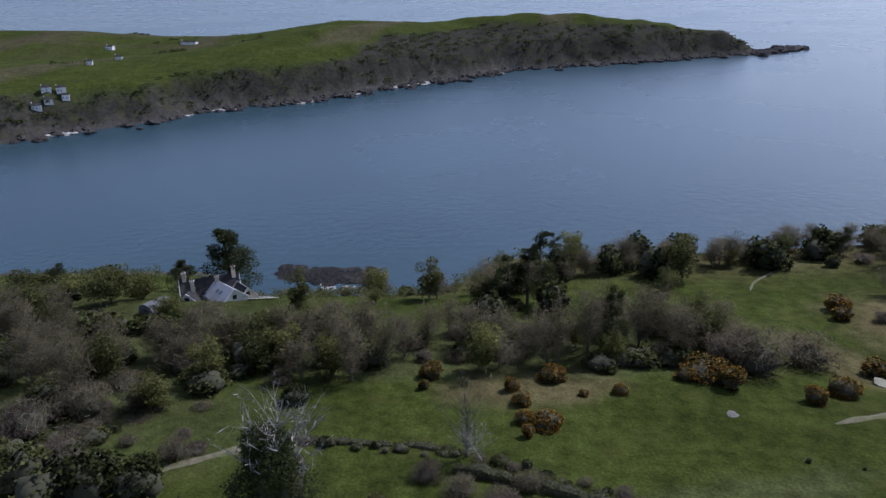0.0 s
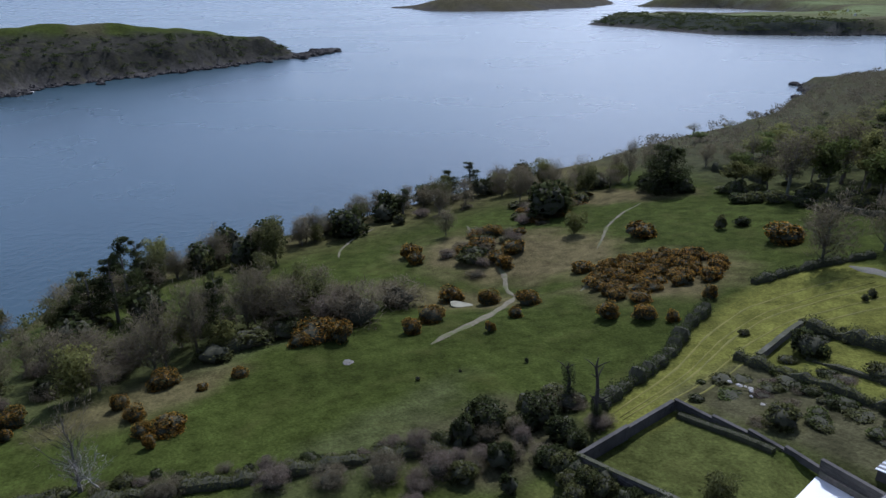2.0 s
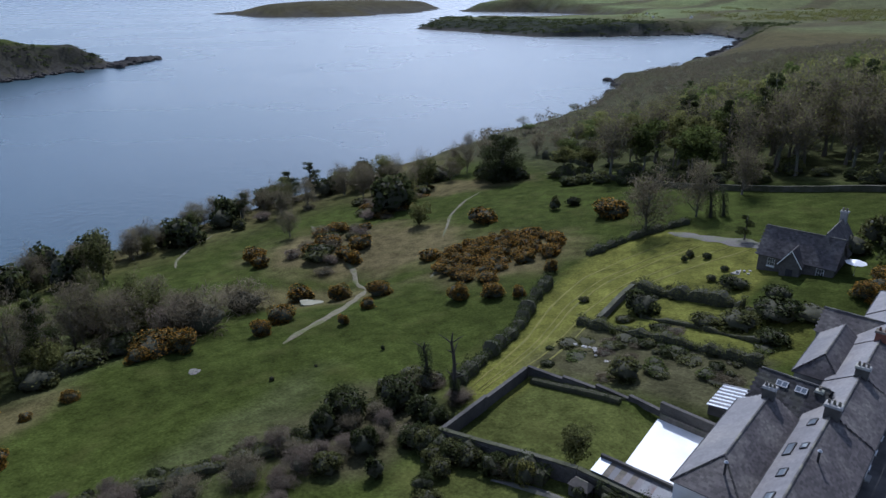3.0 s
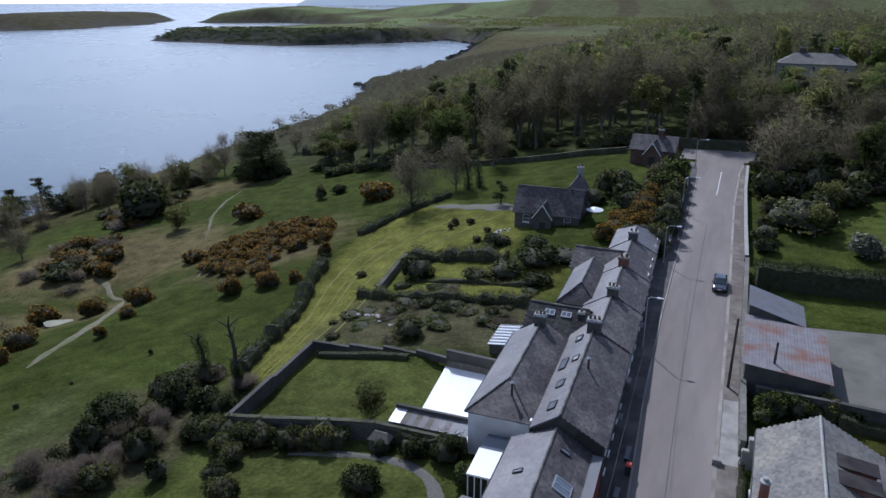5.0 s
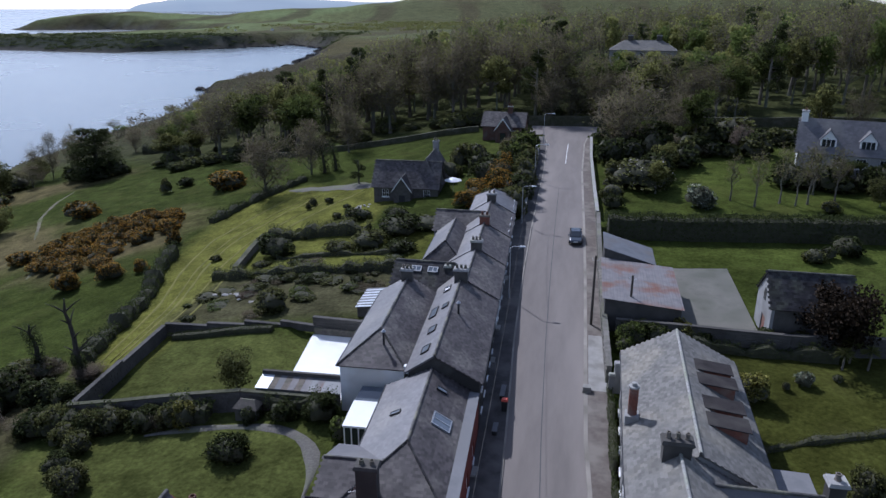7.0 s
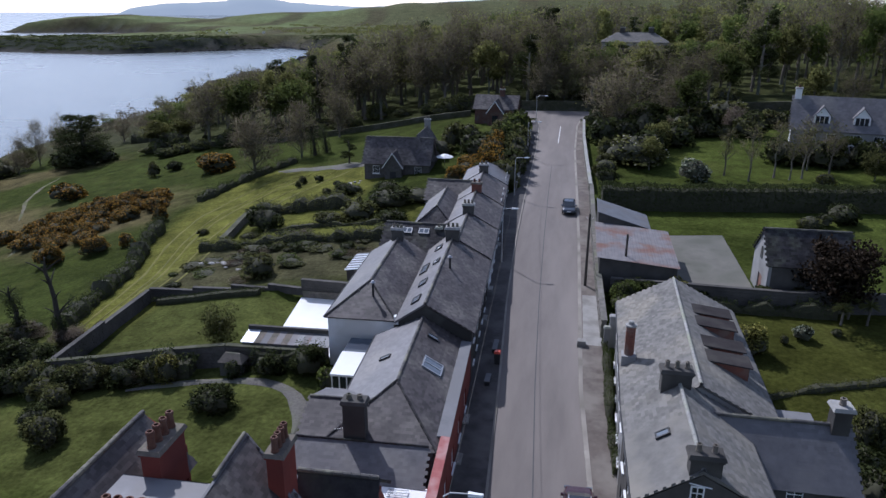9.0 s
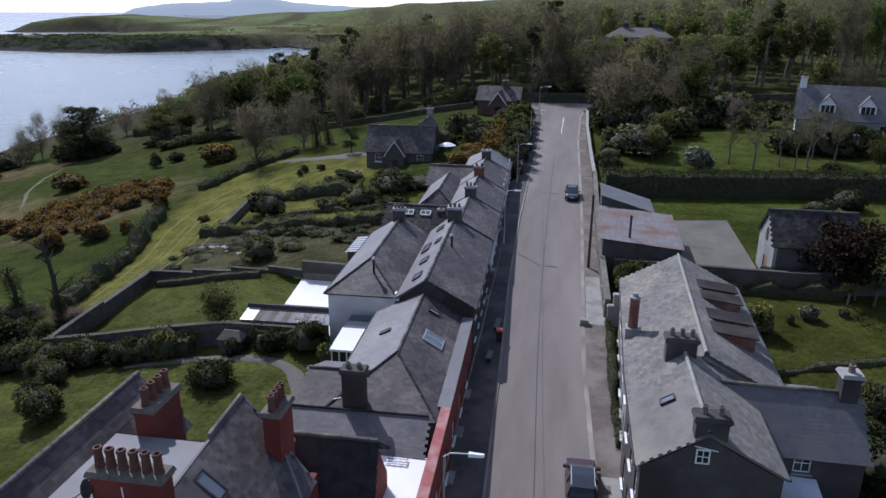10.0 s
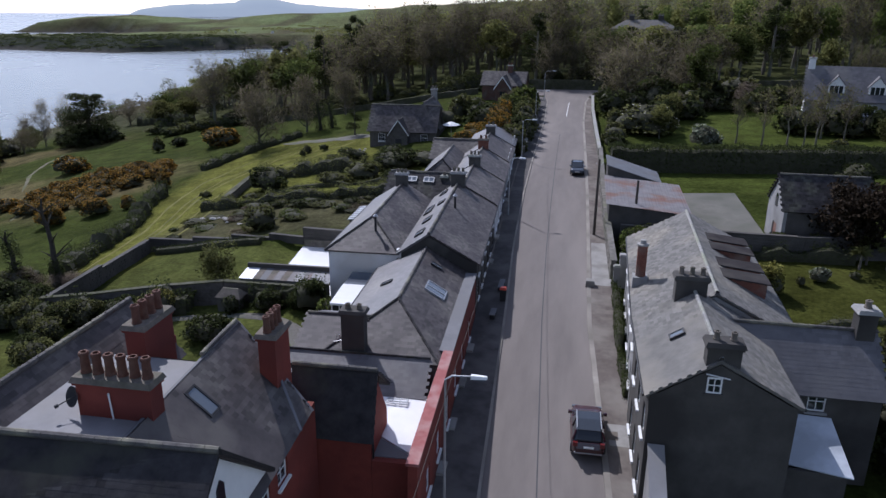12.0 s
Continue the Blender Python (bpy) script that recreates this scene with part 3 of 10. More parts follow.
    top = inside_and_distance(X, Y, CLIFF_TOP) + 5 * ripple(X, Y, 45, 0.4)
    lay(np.array((0.034, 0.032, 0.026)), (dh > 0) * (1 - sstep(-3, 9, top)) * 0.95)
    lay(scrub * 1.1, (dh > 0) * sstep(0.93, 0.98, np.abs(np.sin((Y + 0.25 * X) / 62))) * sstep(60, 80, dh) * 0.8)
    lay(scrub, (dh > 0) * sstep(-430, -640, Y + 0.6 * (X + 500)) * 0.5 * sstep(-0.1, 0.3, ripple(X, Y, 130, 0.8)))
    lay(scrub, (dh > 0) * np.exp(-((dh - 190 - 14 * ripple(X, Y, 300, 0.1)) / 9) ** 2) * 0.7)
    shore = 1 - sstep(2.0, 7.0, Z - SEA_Z)
    lay(rock, shore)
    me.attributes.new("cover", "FLOAT_COLOR", "POINT")
    me.attributes["cover"].data.foreach_set("color", np.concatenate([C, np.ones((len(C), 1))], 1).astype(np.float32).ravel())
    me.update()
    tagged(new("ground", me), "green sloping coastal pasture, scrub and cliffs", "ground", kind="structure")


def make_sea():
    V, F = [], []
    rings = [(0.0, 0.0), (300, 0), (800, 0), (1800, 0), (3200, 0), (3900, 10), (4400, 26), (4880, 50)]
    n = 96
    for r, h in rings[1:]:
        for i in range(n):
            a = 2 * math.pi * i / n
            V.append((r * math.cos(a), r * math.sin(a), SEA_Z + h))
    V.append((0, 0, SEA_Z))
    for i in range(n):
        F.append((len(V) - 1, i, (i + 1) % n))
    for k in range(len(rings) - 2):
        for i in range(n):
            j = (i + 1) % n
            F.append((k * n + i, (k + 1) * n + i, (k + 1) * n + j, k * n + j))
    ob = link_mesh("water", V, F, SEA, smooth=True)
    tagged(ob, "calm blue-grey sea with faint ripples", "sea", kind="structure")


make_ground()
make_sea()


def far_mountain():
    """The mountain beyond the water, kilometres off, its blue distance haze set as a glow."""
    m = bpy.data.materials.new("far mountain haze glow")
    m.use_nodes = True
    N, L = m.node_tree.nodes, m.node_tree.links
    bs = N["Principled BSDF"]
    tx = N.new("ShaderNodeTexNoise")
    tx.inputs["Scale"].default_value, tx.inputs["Detail"].default_value = 0.004, 5
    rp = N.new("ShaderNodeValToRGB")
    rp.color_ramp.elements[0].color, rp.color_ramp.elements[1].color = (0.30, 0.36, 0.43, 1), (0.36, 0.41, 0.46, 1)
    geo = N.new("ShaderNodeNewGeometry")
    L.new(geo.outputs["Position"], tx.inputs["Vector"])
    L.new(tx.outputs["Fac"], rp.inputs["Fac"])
    # Pale blue emission stands for the haze in front of the slopes.
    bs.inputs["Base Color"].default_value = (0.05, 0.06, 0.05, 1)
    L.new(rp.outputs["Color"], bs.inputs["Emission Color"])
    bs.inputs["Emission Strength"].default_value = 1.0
    bs.inputs["Roughness"].default_value, bs.inputs["Specular IOR Level"].default_value = 1.0, 0.0
    az = (36, 34.4, 33.6, 31.4, 29.1, 26.8, 26.3, 24.6, 23.4, 22.1, 18.3, 16, 12, 6, -10)
    top = (-60, -16, 20, 49, 57, 65, 92, 104, 80, 60, 40, 36, 60, 90, 120)
    V, F = [], []
    n = 90
    for k in range(n + 1):
        a = 36 - 46 * k / n
        h = float(np.interp(-a, [-q for q in az], top)) + 2.5 * math.sin(k * 1.7) * math.sin(k * 0.6)
        for d, z in ((4560, -90), (4600, -25 + 0.5 * (h + 25)), (4680, h), (4860, h * 0.3 - 60)):
            V.append((-math.sin(radians(a)) * d, math.cos(radians(a)) * d, z))
    for k in range(n):
        for j in range(3):
            F.append((k * 4 + j, k * 4 + j + 1, k * 4 + j + 5, k * 4 + j + 4))
    tagged(link_mesh("backdrop", V, F, m, smooth=True), "hazy glowing mountain backdrop far beyond the bay", "mountain", kind="structure")


far_mountain()

# ---------------------------------------------------------------- street


def strip(name, left, right, ys, lift, material, label, category, cols=3, thick=0.0, kind="structure"):
    """A sheet that follows the ground between two lines x = left(y), right(y)."""
    V, F = [], []
    for y in ys:
        for c in range(cols + 1):
            x = left(y) + (right(y) - left(y)) * c / cols
            V.append((x, y, float(slope_height(x, y)) + lift))
    n = cols + 1
    for r in range(len(ys) - 1):
        for c in range(cols):
            F.append((r * n + c, r * n + c + 1, (r + 1) * n + c + 1, (r + 1) * n + c))
    if thick:
        m = len(V)
        V += [(x, y, z - thick) for x, y, z in V]
        for r in range(len(ys) - 1):
            F.append((r * n, (r + 1) * n, m + (r + 1) * n, m + r * n))
            F.append((r * n + cols, m + r * n + cols, m + (r + 1) * n + cols, (r + 1) * n + cols))
        F.append(tuple(range(n)) + tuple(m + c for c in range(n - 1, -1, -1)))
    ob = link_mesh(name, V, F, material)
    return tagged(ob, label, category, kind=kind)


def front_line(y):
    """The line of the house fronts on the sea side of the street."""
    return -5.85 - 0.045 * (y - 24.7)


def wall_line(y):
    return float(np.interp(y, (-40, 28, 43, 64, 77, 104, 144, 160), (5.6, 4.1, 3.75, 3.25, 2.85, 2.6, 1.6, 2.2)))


def make_street():
    ys = list(np.arange(-40, 166.5, 3.0))
    strip("road", road_left, road_right, ys, 0.03, ASPHALT, "worn grey asphalt road with a centre seam", "road", 4)
    strip("road_seam", lambda y: (road_left(y) * 0.55 + road_right(y) * 0.45) - 0.035, lambda y: (road_left(y) * 0.55 + road_right(y) * 0.45) + 0.035,
          list(np.arange(-10, 118, 2.0)), 0.036, PATCH, "dark tar seam along the road", "road seam", 1)
    strip("road_marking", lambda y: -3.0 - 0.05, lambda y: -3.0 + 0.06, list(np.arange(133, 150, 1.5)), 0.038, TRIM, "white painted centre line", "road marking", 1)
    # cross road at the end of the street
    cross = strip("road", lambda y: -12.0, lambda y: 60.0, [158.5, 161, 163.5, 166, 168.5], 0.045, ASPHALT, "asphalt cross road at the end of the street", "road", 24)
    kys = list(np.arange(-40, 158, 2.0))
    strip("kerb", lambda y: road_left(y) - 0.16, lambda y: road_left(y), kys, 0.14, KERB, "worn stone kerb", "kerb", 1, 0.2)
    strip("kerb", lambda y: road_right(y), lambda y: road_right(y) + 0.32, kys, 0.14, KERB, "pale concrete kerb", "kerb", 1, 0.2)
    strip("pavement", lambda y: front_line(y) + 0.02 if y < 100 else road_left(y) - 1.4, lambda y: road_left(y) - 0.163, kys, 0.13, FOOTPATH_SHADED, "narrow dark asphalt footpath with house-front shade in its colour", "pavement", 2, 0.2)
    strip("pavement", lambda y: road_right(y) + 0.323, lambda y: wall_line(y), kys, 0.13, FOOTPATH, "brown asphalt footpath", "pavement", 2, 0.2)
    strip("pavement_slab", lambda y: road_right(y) + 0.5, lambda y: wall_line(y) - 0.25, [33.6, 34.6, 35.6], 0.137, CONCRETE, "pale concrete patch in the footpath", "pavement", 1)
    strip("pavement_slab", lambda y: road_right(y) + 0.4, lambda y: wall_line(y) - 0.1, [55, 57, 59, 61, 63, 65], 0.137, CONCRETE, "pale patched concrete in the footpath", "pavement", 1)
    strip("pavement_slab", lambda y: road_left(y) - 0.9, lambda y: road_left(y) + 0.1, [20, 22, 24, 26, 27.5], 0.145, CONCRETE, "pale concrete ramp at the kerb", "pavement", 1)
    strip("manhole_cover", lambda y: 2.35, lambda y: 3.1, [34.1, 34.9], 0.146, CAPSTONE, "rusty rectangular manhole cover", "manhole cover", 1, kind="")


make_street()
gb = root("kerb_block", (1.15, 54.6, float(slope_height(1.3, 54.6)) + 0.1), "pale concrete block at the end of the kerb", "kerb block")
bm = bmesh.new()
hexa(bm, [(0, 0, 0), (0.75, 0, 0), (0.75, 0.6, 0), (0, 0.6, 0)], [(0.04, 0.04, 0.5), (0.71, 0.04, 0.5), (0.71, 0.56, 0.55), (0.04, 0.56, 0.55)])
part("block", bm, CONCRETE, gb)


def strip_path(name, pts, width, material, label, category, lift=0.05, ends=1.0):
    """A track that follows the ground along a line of plan points."""
    P = [np.array(p, float) for p in pts]
    line = []
    for a, b in zip(P, P[1:]):
        n = max(2, int(np.linalg.norm(b - a) / 1.2))
        line += [a + (b - a) * i / n for i in range(n)]
    line.append(P[-1])
    line = np.array(line)
    for _ in range(6):
        line[1:-1] = (line[:-2] + 2 * line[1:-1] + line[2:]) / 4
    V, F = [], []
    cols = 4
    for k, p in enumerate(line):
        d = line[min(k + 1, len(line) - 1)] - line[max(k - 1, 0)]
        nrm = np.array((-d[1], d[0])) / (np.linalg.norm(d) + 1e-9)
        wd = width * (0.8 + 0.3 * math.sin(k * 0.9) * math.sin(k * 0.37)) * (min(1, (k + 1) / 5, (len(line) - k) / 5) ** ends)
        for c in range(cols + 1):
            q = p + nrm * wd * (c / cols - 0.5)
            far = float(sstep(25, 70, abs(q[0] + 8)))
            V.append((q[0], q[1], gz(*q) + 0.10 * float(ripple(q[0], q[1], 9, 0.5)) * float(sstep(12, 40, abs(q[0]))) + 0.25 * float(ripple(q[0], q[1], 31, 1.5)) * far + lift + (0.05 if 0 < c < cols else -0.05)))
    n = cols + 1
    for r in range(len(line) - 1):
        for c in range(cols):
            F.append((r * n + c, r * n + c + 1, (r + 1) * n + c + 1, (r + 1) * n + c))
    return tagged(link_mesh(name, V, F, material, smooth=True), label, category, kind="structure")


strip_path("track", [(-84.5, 55), (-86.2, 60), (-87.5, 66), (-91, 74), (-97, 83)], 2.2, DIRT, "bare stony earth track through grass", "track")
strip_path("track", [(-97, 83), (-104, 86), (-110, 91), (-120, 95), (-128, 99), (-140, 104), (-148, 108)], 1.3, DIRT, "worn grassy track between gorse bushes", "track")
strip_path("track", [(-86.4, 90), (-88.5, 96), (-91, 102.5)], 2.0, DIRT, "bare earth patch beside the gorse", "track")
strip_path("track", [(-103.5, 112), (-108, 118.5), (-114, 126), (-120, 138), (-122.5, 148)], 0.9, DIRT, "narrow pale footpath across the field", "track")
strip_path("track", [(-150, 70), (-158, 74), (-166, 82), (-172, 92)], 1.0, DIRT, "faint track across the far field", "track")
strip_path("lane", [(-64, -52), (-70, -41), (-76, -32), (-80, -24)], 2.2, DIRT, "gravel farm lane between banks", "lane")
strip_path("drive", [(-56, 126), (-50, 124.5), (-44, 123.5), (-37, 121.5), (-33, 119)], 4.2, GRAVEL, "gravel turning area beside the cottage", "drive", 0.08)
strip_path("garden_path", [(-34.5, 44.6), (-31, 45.8), (-27.6, 46.3), (-24.3, 46.4), (-20.6, 45.7), (-18.4, 43.2), (-17.9, 38)], 1.25, GRAVEL, "curved gravel path round the lawn", "garden path", 0.06)


def sheet(name, pts, material, label, category, lift=0.05, kind="structure", cells=10):
    """A four-cornered patch laid over the ground."""
    a, b, c, d = (np.array(p, float) for p in pts)
    V, F = [], []
    for i in range(cells + 1):
        for j in range(cells + 1):
            s, t = i / cells, j / cells
            q = (a * (1 - s) + b * s) * (1 - t) + (d * (1 - s) + c * s) * t
            V.append((q[0], q[1], gz(*q) + lift))
    n = cells + 1
    for i in range(cells):
        for j in range(cells):
            F.append((i * n + j, i * n + j + 1, (i + 1) * n + j + 1, (i + 1) * n + j))
    return tagged(link_mesh(name, V, F, material), label, category, kind=kind)


MOWLINE = surf("pale mown grass", (0.125, 0.12, 0.024), (0.18, 0.165, 0.036), 1.5, 0.95, 0.4, 6, (0.105, 0.105, 0.022), 0.3)
for off, wd in ((2.2, 0.5), (4.6, 0.35), (5.8, 0.5), (8.4, 0.4), (10.6, 0.5)):
    strip_path("mown_line", [(-49.8 + off * 0.5, 58), (-52.8 + off * 0.75, 72), (-58 + off, 86), (-60.8 + off * 1.3, 98), (-59.5 + off * 1.6, 110), (-57 + off * 1.8, 120)], wd, MOWLINE, "pale line left by the mower in the grass", "mown line", 0.03)
sheet("yard", [(10.4, 66.9), (18.2, 67.6), (17.9, 84.6), (9.6, 83.6)], CONCRETE_YARD, "bare concrete yard between sheds", "yard", 0.1)

# ---------------------------------------------------------------- houses


def inside_poly(A, B, poly):
    ins = np.zeros(A.shape, bool)
    for (ax, ay), (bx, by) in zip(poly, poly[1:] + poly[:1]):
        if ay == by:
            continue
        ins ^= ((ay > B) != (by > B)) & (A < (bx - ax) * (B - ay) / (by - ay) + ax)
    return ins


def slates(parent, pts, material, w=0.3, e=0.22, loose=0, label=""):
    """Slates laid in courses on a flat slope: pts run along the eave first. The first `loose` of them are pieces of their own."""
    P = [np.array(p, float) for p in pts]
    ex = (P[1] - P[0]) / np.linalg.norm(P[1] - P[0])
    nrm = np.cross(ex, P[2] - P[0])
    nrm /= np.linalg.norm(nrm)
    if nrm[2] < 0:
        nrm = -nrm
    up = np.cross(nrm, ex)
    if up[2] < 0:
        up = -up
    poly = [(float((p - P[0]) @ ex), float((p - P[0]) @ up)) for p in P]
    amin, amax, bmax = min(p[0] for p in poly), max(p[0] for p in poly), max(p[1] for p in poly)
    A, B = [], []
    for r in range(int(bmax / e) + 1):
        n = int((amax - amin) / w) + 2
        A.append(amin + (np.arange(n) + (0.5 if r % 2 else 0.0)) * w)
        B.append(np.full(n, r * e))
    A, B = np.concatenate(A), np.concatenate(B)
    keep = inside_poly(A, B + e * 0.5, poly)
    A, B = A[keep], B[keep]
    n = len(A)
    lrng = np.random.default_rng(n)
    tilt = lrng.normal(0, 0.0025, n)
    wd = w * 0.487
    hi = 0.008 + lrng.random(n) * 0.0025
    order = np.argsort(np.hypot((P[0] + np.outer(A, ex) + np.outer(B, up))[:, 0] + parent.location[0], (P[0] + np.outer(A, ex) + np.outer(B, up))[:, 1] + parent.location[1] - 5)) if loose else np.arange(n)
    lone = set(order[:loose].tolist()) if loose else set()
    rest = np.array([i for i in range(n) if i not in lone], int)
    if lone:
        me = bpy.data.meshes.new("slate")
        v = [(-wd, 0, 0), (wd, 0, 0), (wd, e * 1.08, -0.004), (-wd, e * 1.08, -0.004), (-wd, 0, -0.003), (wd, 0, -0.003)]
        me.from_pydata(v, [], [(0, 1, 2, 3), (4, 5, 1, 0), (4, 0, 3), (5, 2, 1)])
        me.materials.append(material)
        for i in lone:
            ob = new("slate", me)
            ob.parent = parent
            m = Matrix((ex.tolist(), up.tolist(), nrm.tolist())).transposed().to_4x4()
            m.translation = (P[0] + A[i] * ex + (B[i] + tilt[i] * 2) * up + hi[i] * nrm).tolist()
            ob.matrix_basis = m
    if len(rest):
        a, b, h, tl = A[rest], B[rest], hi[rest], tilt[rest]

        def pt(da, db, dh):
            return P[0] + np.outer(a + da, ex) + np.outer(b + db, up) + np.outer(h + dh, nrm)
        V = np.concatenate([pt(-wd, tl, 0), pt(wd, -tl, 0), pt(wd, e * 1.08, -0.004), pt(-wd, e * 1.08, -0.004), pt(-wd, tl, -0.003), pt(wd, -tl, -0.003)])
        m = len(rest)
        i = np.arange(m)
        F = [tuple(f) for f in np.stack([i, i + m, i + 2 * m, i + 3 * m], 1).tolist()] + [tuple(f) for f in np.stack([i + 4 * m, i + 5 * m, i + m, i], 1).tolist()]
        ob = link_mesh("slate_cover", V, F, material, parent, label)
        tagged(ob, kind="stuff")


def slab(parent, pts, material, th=0.14, name="roof", label=""):
    n = (Vector(pts[1]) - Vector(pts[0])).cross(Vector(pts[2]) - Vector(pts[0])).normalized()
    if n.z < 0:
        n = -n
    bm = bmesh.new()
    prism(bm, pts, -n * th)
    return part(name, bm, material, parent, label)


def ridge(parent, a, b, r=0.11, material=None, name="ridge_tiles"):
    """Half-round tiles laid end to end."""
    a, b = np.array(a, float), np.array(b, float)
    ln = np.linalg.norm(b - a)
    n = max(1, round(ln / 0.45))
    V, F = [], []
    for i in range(n):
        p, q = a + (b - a) * (i + 0.02) / n, a + (b - a) * (i + 0.98) / n
        tube(V, F, [p, q], [r, r * 0.93], 8)
    return link_mesh(name, V, F, material or RIDGE, parent)


def chimney(parent, x0, x1, y0, y1, z0, z1, material, pots=2, along="x", pot_h=0.75, pot_r=0.15, cap=None, name="chimney"):
    bm = bmesh.new()
    box(bm, x0, x1, y0, y1, z0, z1 - 0.32)
    o = 0.07
    box(bm, x0 - o, x1 + o, y0 - o, y1 + o, z1 - 0.318, z1 - 0.2)
    ch = part(name, bm, material, parent)
    bm = bmesh.new()
    o = 0.14
    hexa(bm, [(x0 - o, y0 - o, z1 - 0.198), (x1 + o, y0 - o, z1 - 0.198), (x1 + o, y1 + o, z1 - 0.198), (x0 - o, y1 + o, z1 - 0.198)],
         [(x0 - 0.06, y0 - 0.06, z1), (x1 + 0.06, y0 - 0.06, z1), (x1 + 0.06, y1 + 0.06, z1), (x0 - 0.06, y1 + 0.06, z1)])
    part("chimney_cap", bm, cap or (CAPSTONE if material in (RED, BRICK, STONE) else STONE_PALE), ch)
    for i in range(pots):
        t = (i + 0.5) / pots
        px, py = (x0 + (x1 - x0) * t, (y0 + y1) / 2) if along == "x" else ((x0 + x1) / 2, y0 + (y1 - y0) * t)
        bm = bmesh.new()
        r = pot_r
        lathe(bm, [(r * 1.15, 0), (r * 1.15, 0.08), (r, 0.1), (r * 0.86, pot_h * 0.82), (r * 1.08, pot_h * 0.84), (r * 1.08, pot_h * 0.95), (r * 0.9, pot_h), (r * 0.62, pot_h), (r * 0.6, pot_h * 0.6)], 12, (px, py, z1 - 0.01))
        part("chimney_pot", bm, CAPSTONE if material in (RENDER, RENDER_DARK) else POT, ch, smooth=False)
    return ch


def wall(parent, p0, p1, z0, z1, material, holes=(), th=0.3, inward=1, apex=None, name="wall", z0b=None):
    """A wall from p0 to p1 in plan, with openings (along, sill, width, height) right through it. apex: (along, z) of a gable."""
    p0, p1 = Vector((*p0, 0)), Vector((*p1, 0))
    d = (p1 - p0)
    ln = d.length
    d.normalize()
    n = Vector((-d.y, d.x, 0)) * inward * th
    bm = bmesh.new()

    def cell(a0, a1, h0, h1):
        q = [p0 + d * a0, p0 + d * a1, p0 + d * a1 + n, p0 + d * a0 + n]
        hexa(bm, [(v.x, v.y, h0) for v in q], [(v.x, v.y, h1) for v in q])
    cuts = sorted({0.0, ln, *[a for h in holes for a in (h[0], h[0] + h[2])]})
    for a0, a1 in zip(cuts, cuts[1:]):
        col = sorted([(z0 + h[1], z0 + h[1] + h[3]) for h in holes if h[0] <= a0 + 1e-6 and h[0] + h[2] >= a1 - 1e-6])
        z = z0
        for b, t in col:
            if b > z:
                cell(a0, a1, z, b)
            z = t
        if z < z1:
            cell(a0, a1, z, z1)
    if apex:
        prism(bm, [tuple(p0 + Vector((0, 0, z1))), tuple(p1 + Vector((0, 0, z1))), tuple(p0 + d * apex[0] + Vector((0, 0, apex[1])))], n)
    bmesh.ops.remove_doubles(bm, verts=bm.verts[:], dist=0.0005)
    return part(name, bm, material, parent)


def window(parent, p0, p1, z0, hole, inward=1, bars=(1, 1), sill=True, material=None, name="window", sill_mat=None):
    """Frame with glazing bars, pane and sill in a wall's opening."""
    p0, p1 = Vector((*p0, 0)), Vector((*p1, 0))
    d = (p1 - p0).normalized()
    n = Vector((-d.y, d.x, 0)) * inward
    a, s, w, h = hole
    o = p0 + d * a + Vector((0, 0, z0 + s))
    bm = bmesh.new()

    def bar(a0, a1, h0, h1, t0=0.08, t1=0.15):
        q = [o + d * a0 + n * t0, o + d * a1 + n * t0, o + d * a1 + n * t1, o + d * a0 + n * t1]
        hexa(bm, [(v.x, v.y, v.z + h0) for v in q], [(v.x, v.y, v.z + h1) for v in q])
    f = 0.07
    bar(0, f, 0, h), bar(w - f, w, 0, h), bar(f, w - f, 0, f), bar(f, w - f, h - f, h)
    for i in range(bars[0]):
        c = f + (w - 2 * f) * (i + 1) / (bars[0] + 1)
        bar(c - 0.018, c + 0.018, f, h - f, 0.09, 0.14)
    for i in range(bars[1]):
        c = f + (h - 2 * f) * (i + 1) / (bars[1] + 1)
        bar(f, w - f, c - 0.022, c + 0.022, 0.092, 0.142)
    win = part(name, bm, material or TRIM, parent)
    bm = bmesh.new()
    q = [o + d * f + n * 0.115, o + d * (w - f) + n * 0.115]
    t = n * 0.01
    hexa(bm, [tuple(q[0] + Vector((0, 0, f))), tuple(q[1] + Vector((0, 0, f))), tuple(q[1] + t + Vector((0, 0, f))), tuple(q[0] + t + Vector((0, 0, f)))],
         [tuple(q[0] + Vector((0, 0, h - f))), tuple(q[1] + Vector((0, 0, h - f))), tuple(q[1] + t + Vector((0, 0, h - f))), tuple(q[0] + t + Vector((0, 0, h - f)))])
    part("pane", bm, PANE, win)
    if sill:
        bm = bmesh.new()
        q = [o - d * 0.08 - n * 0.12, o + d * (w + 0.08) - n * 0.12, o + d * (w + 0.08) + n * 0.1, o - d * 0.08 + n * 0.1]
        hexa(bm, [(v.x, v.y, v.z - 0.11) for v in q], [(v.x, v.y, v.z - 0.003) for v in q])
        part("window_sill", bm, sill_mat or TRIM, win)
    return win


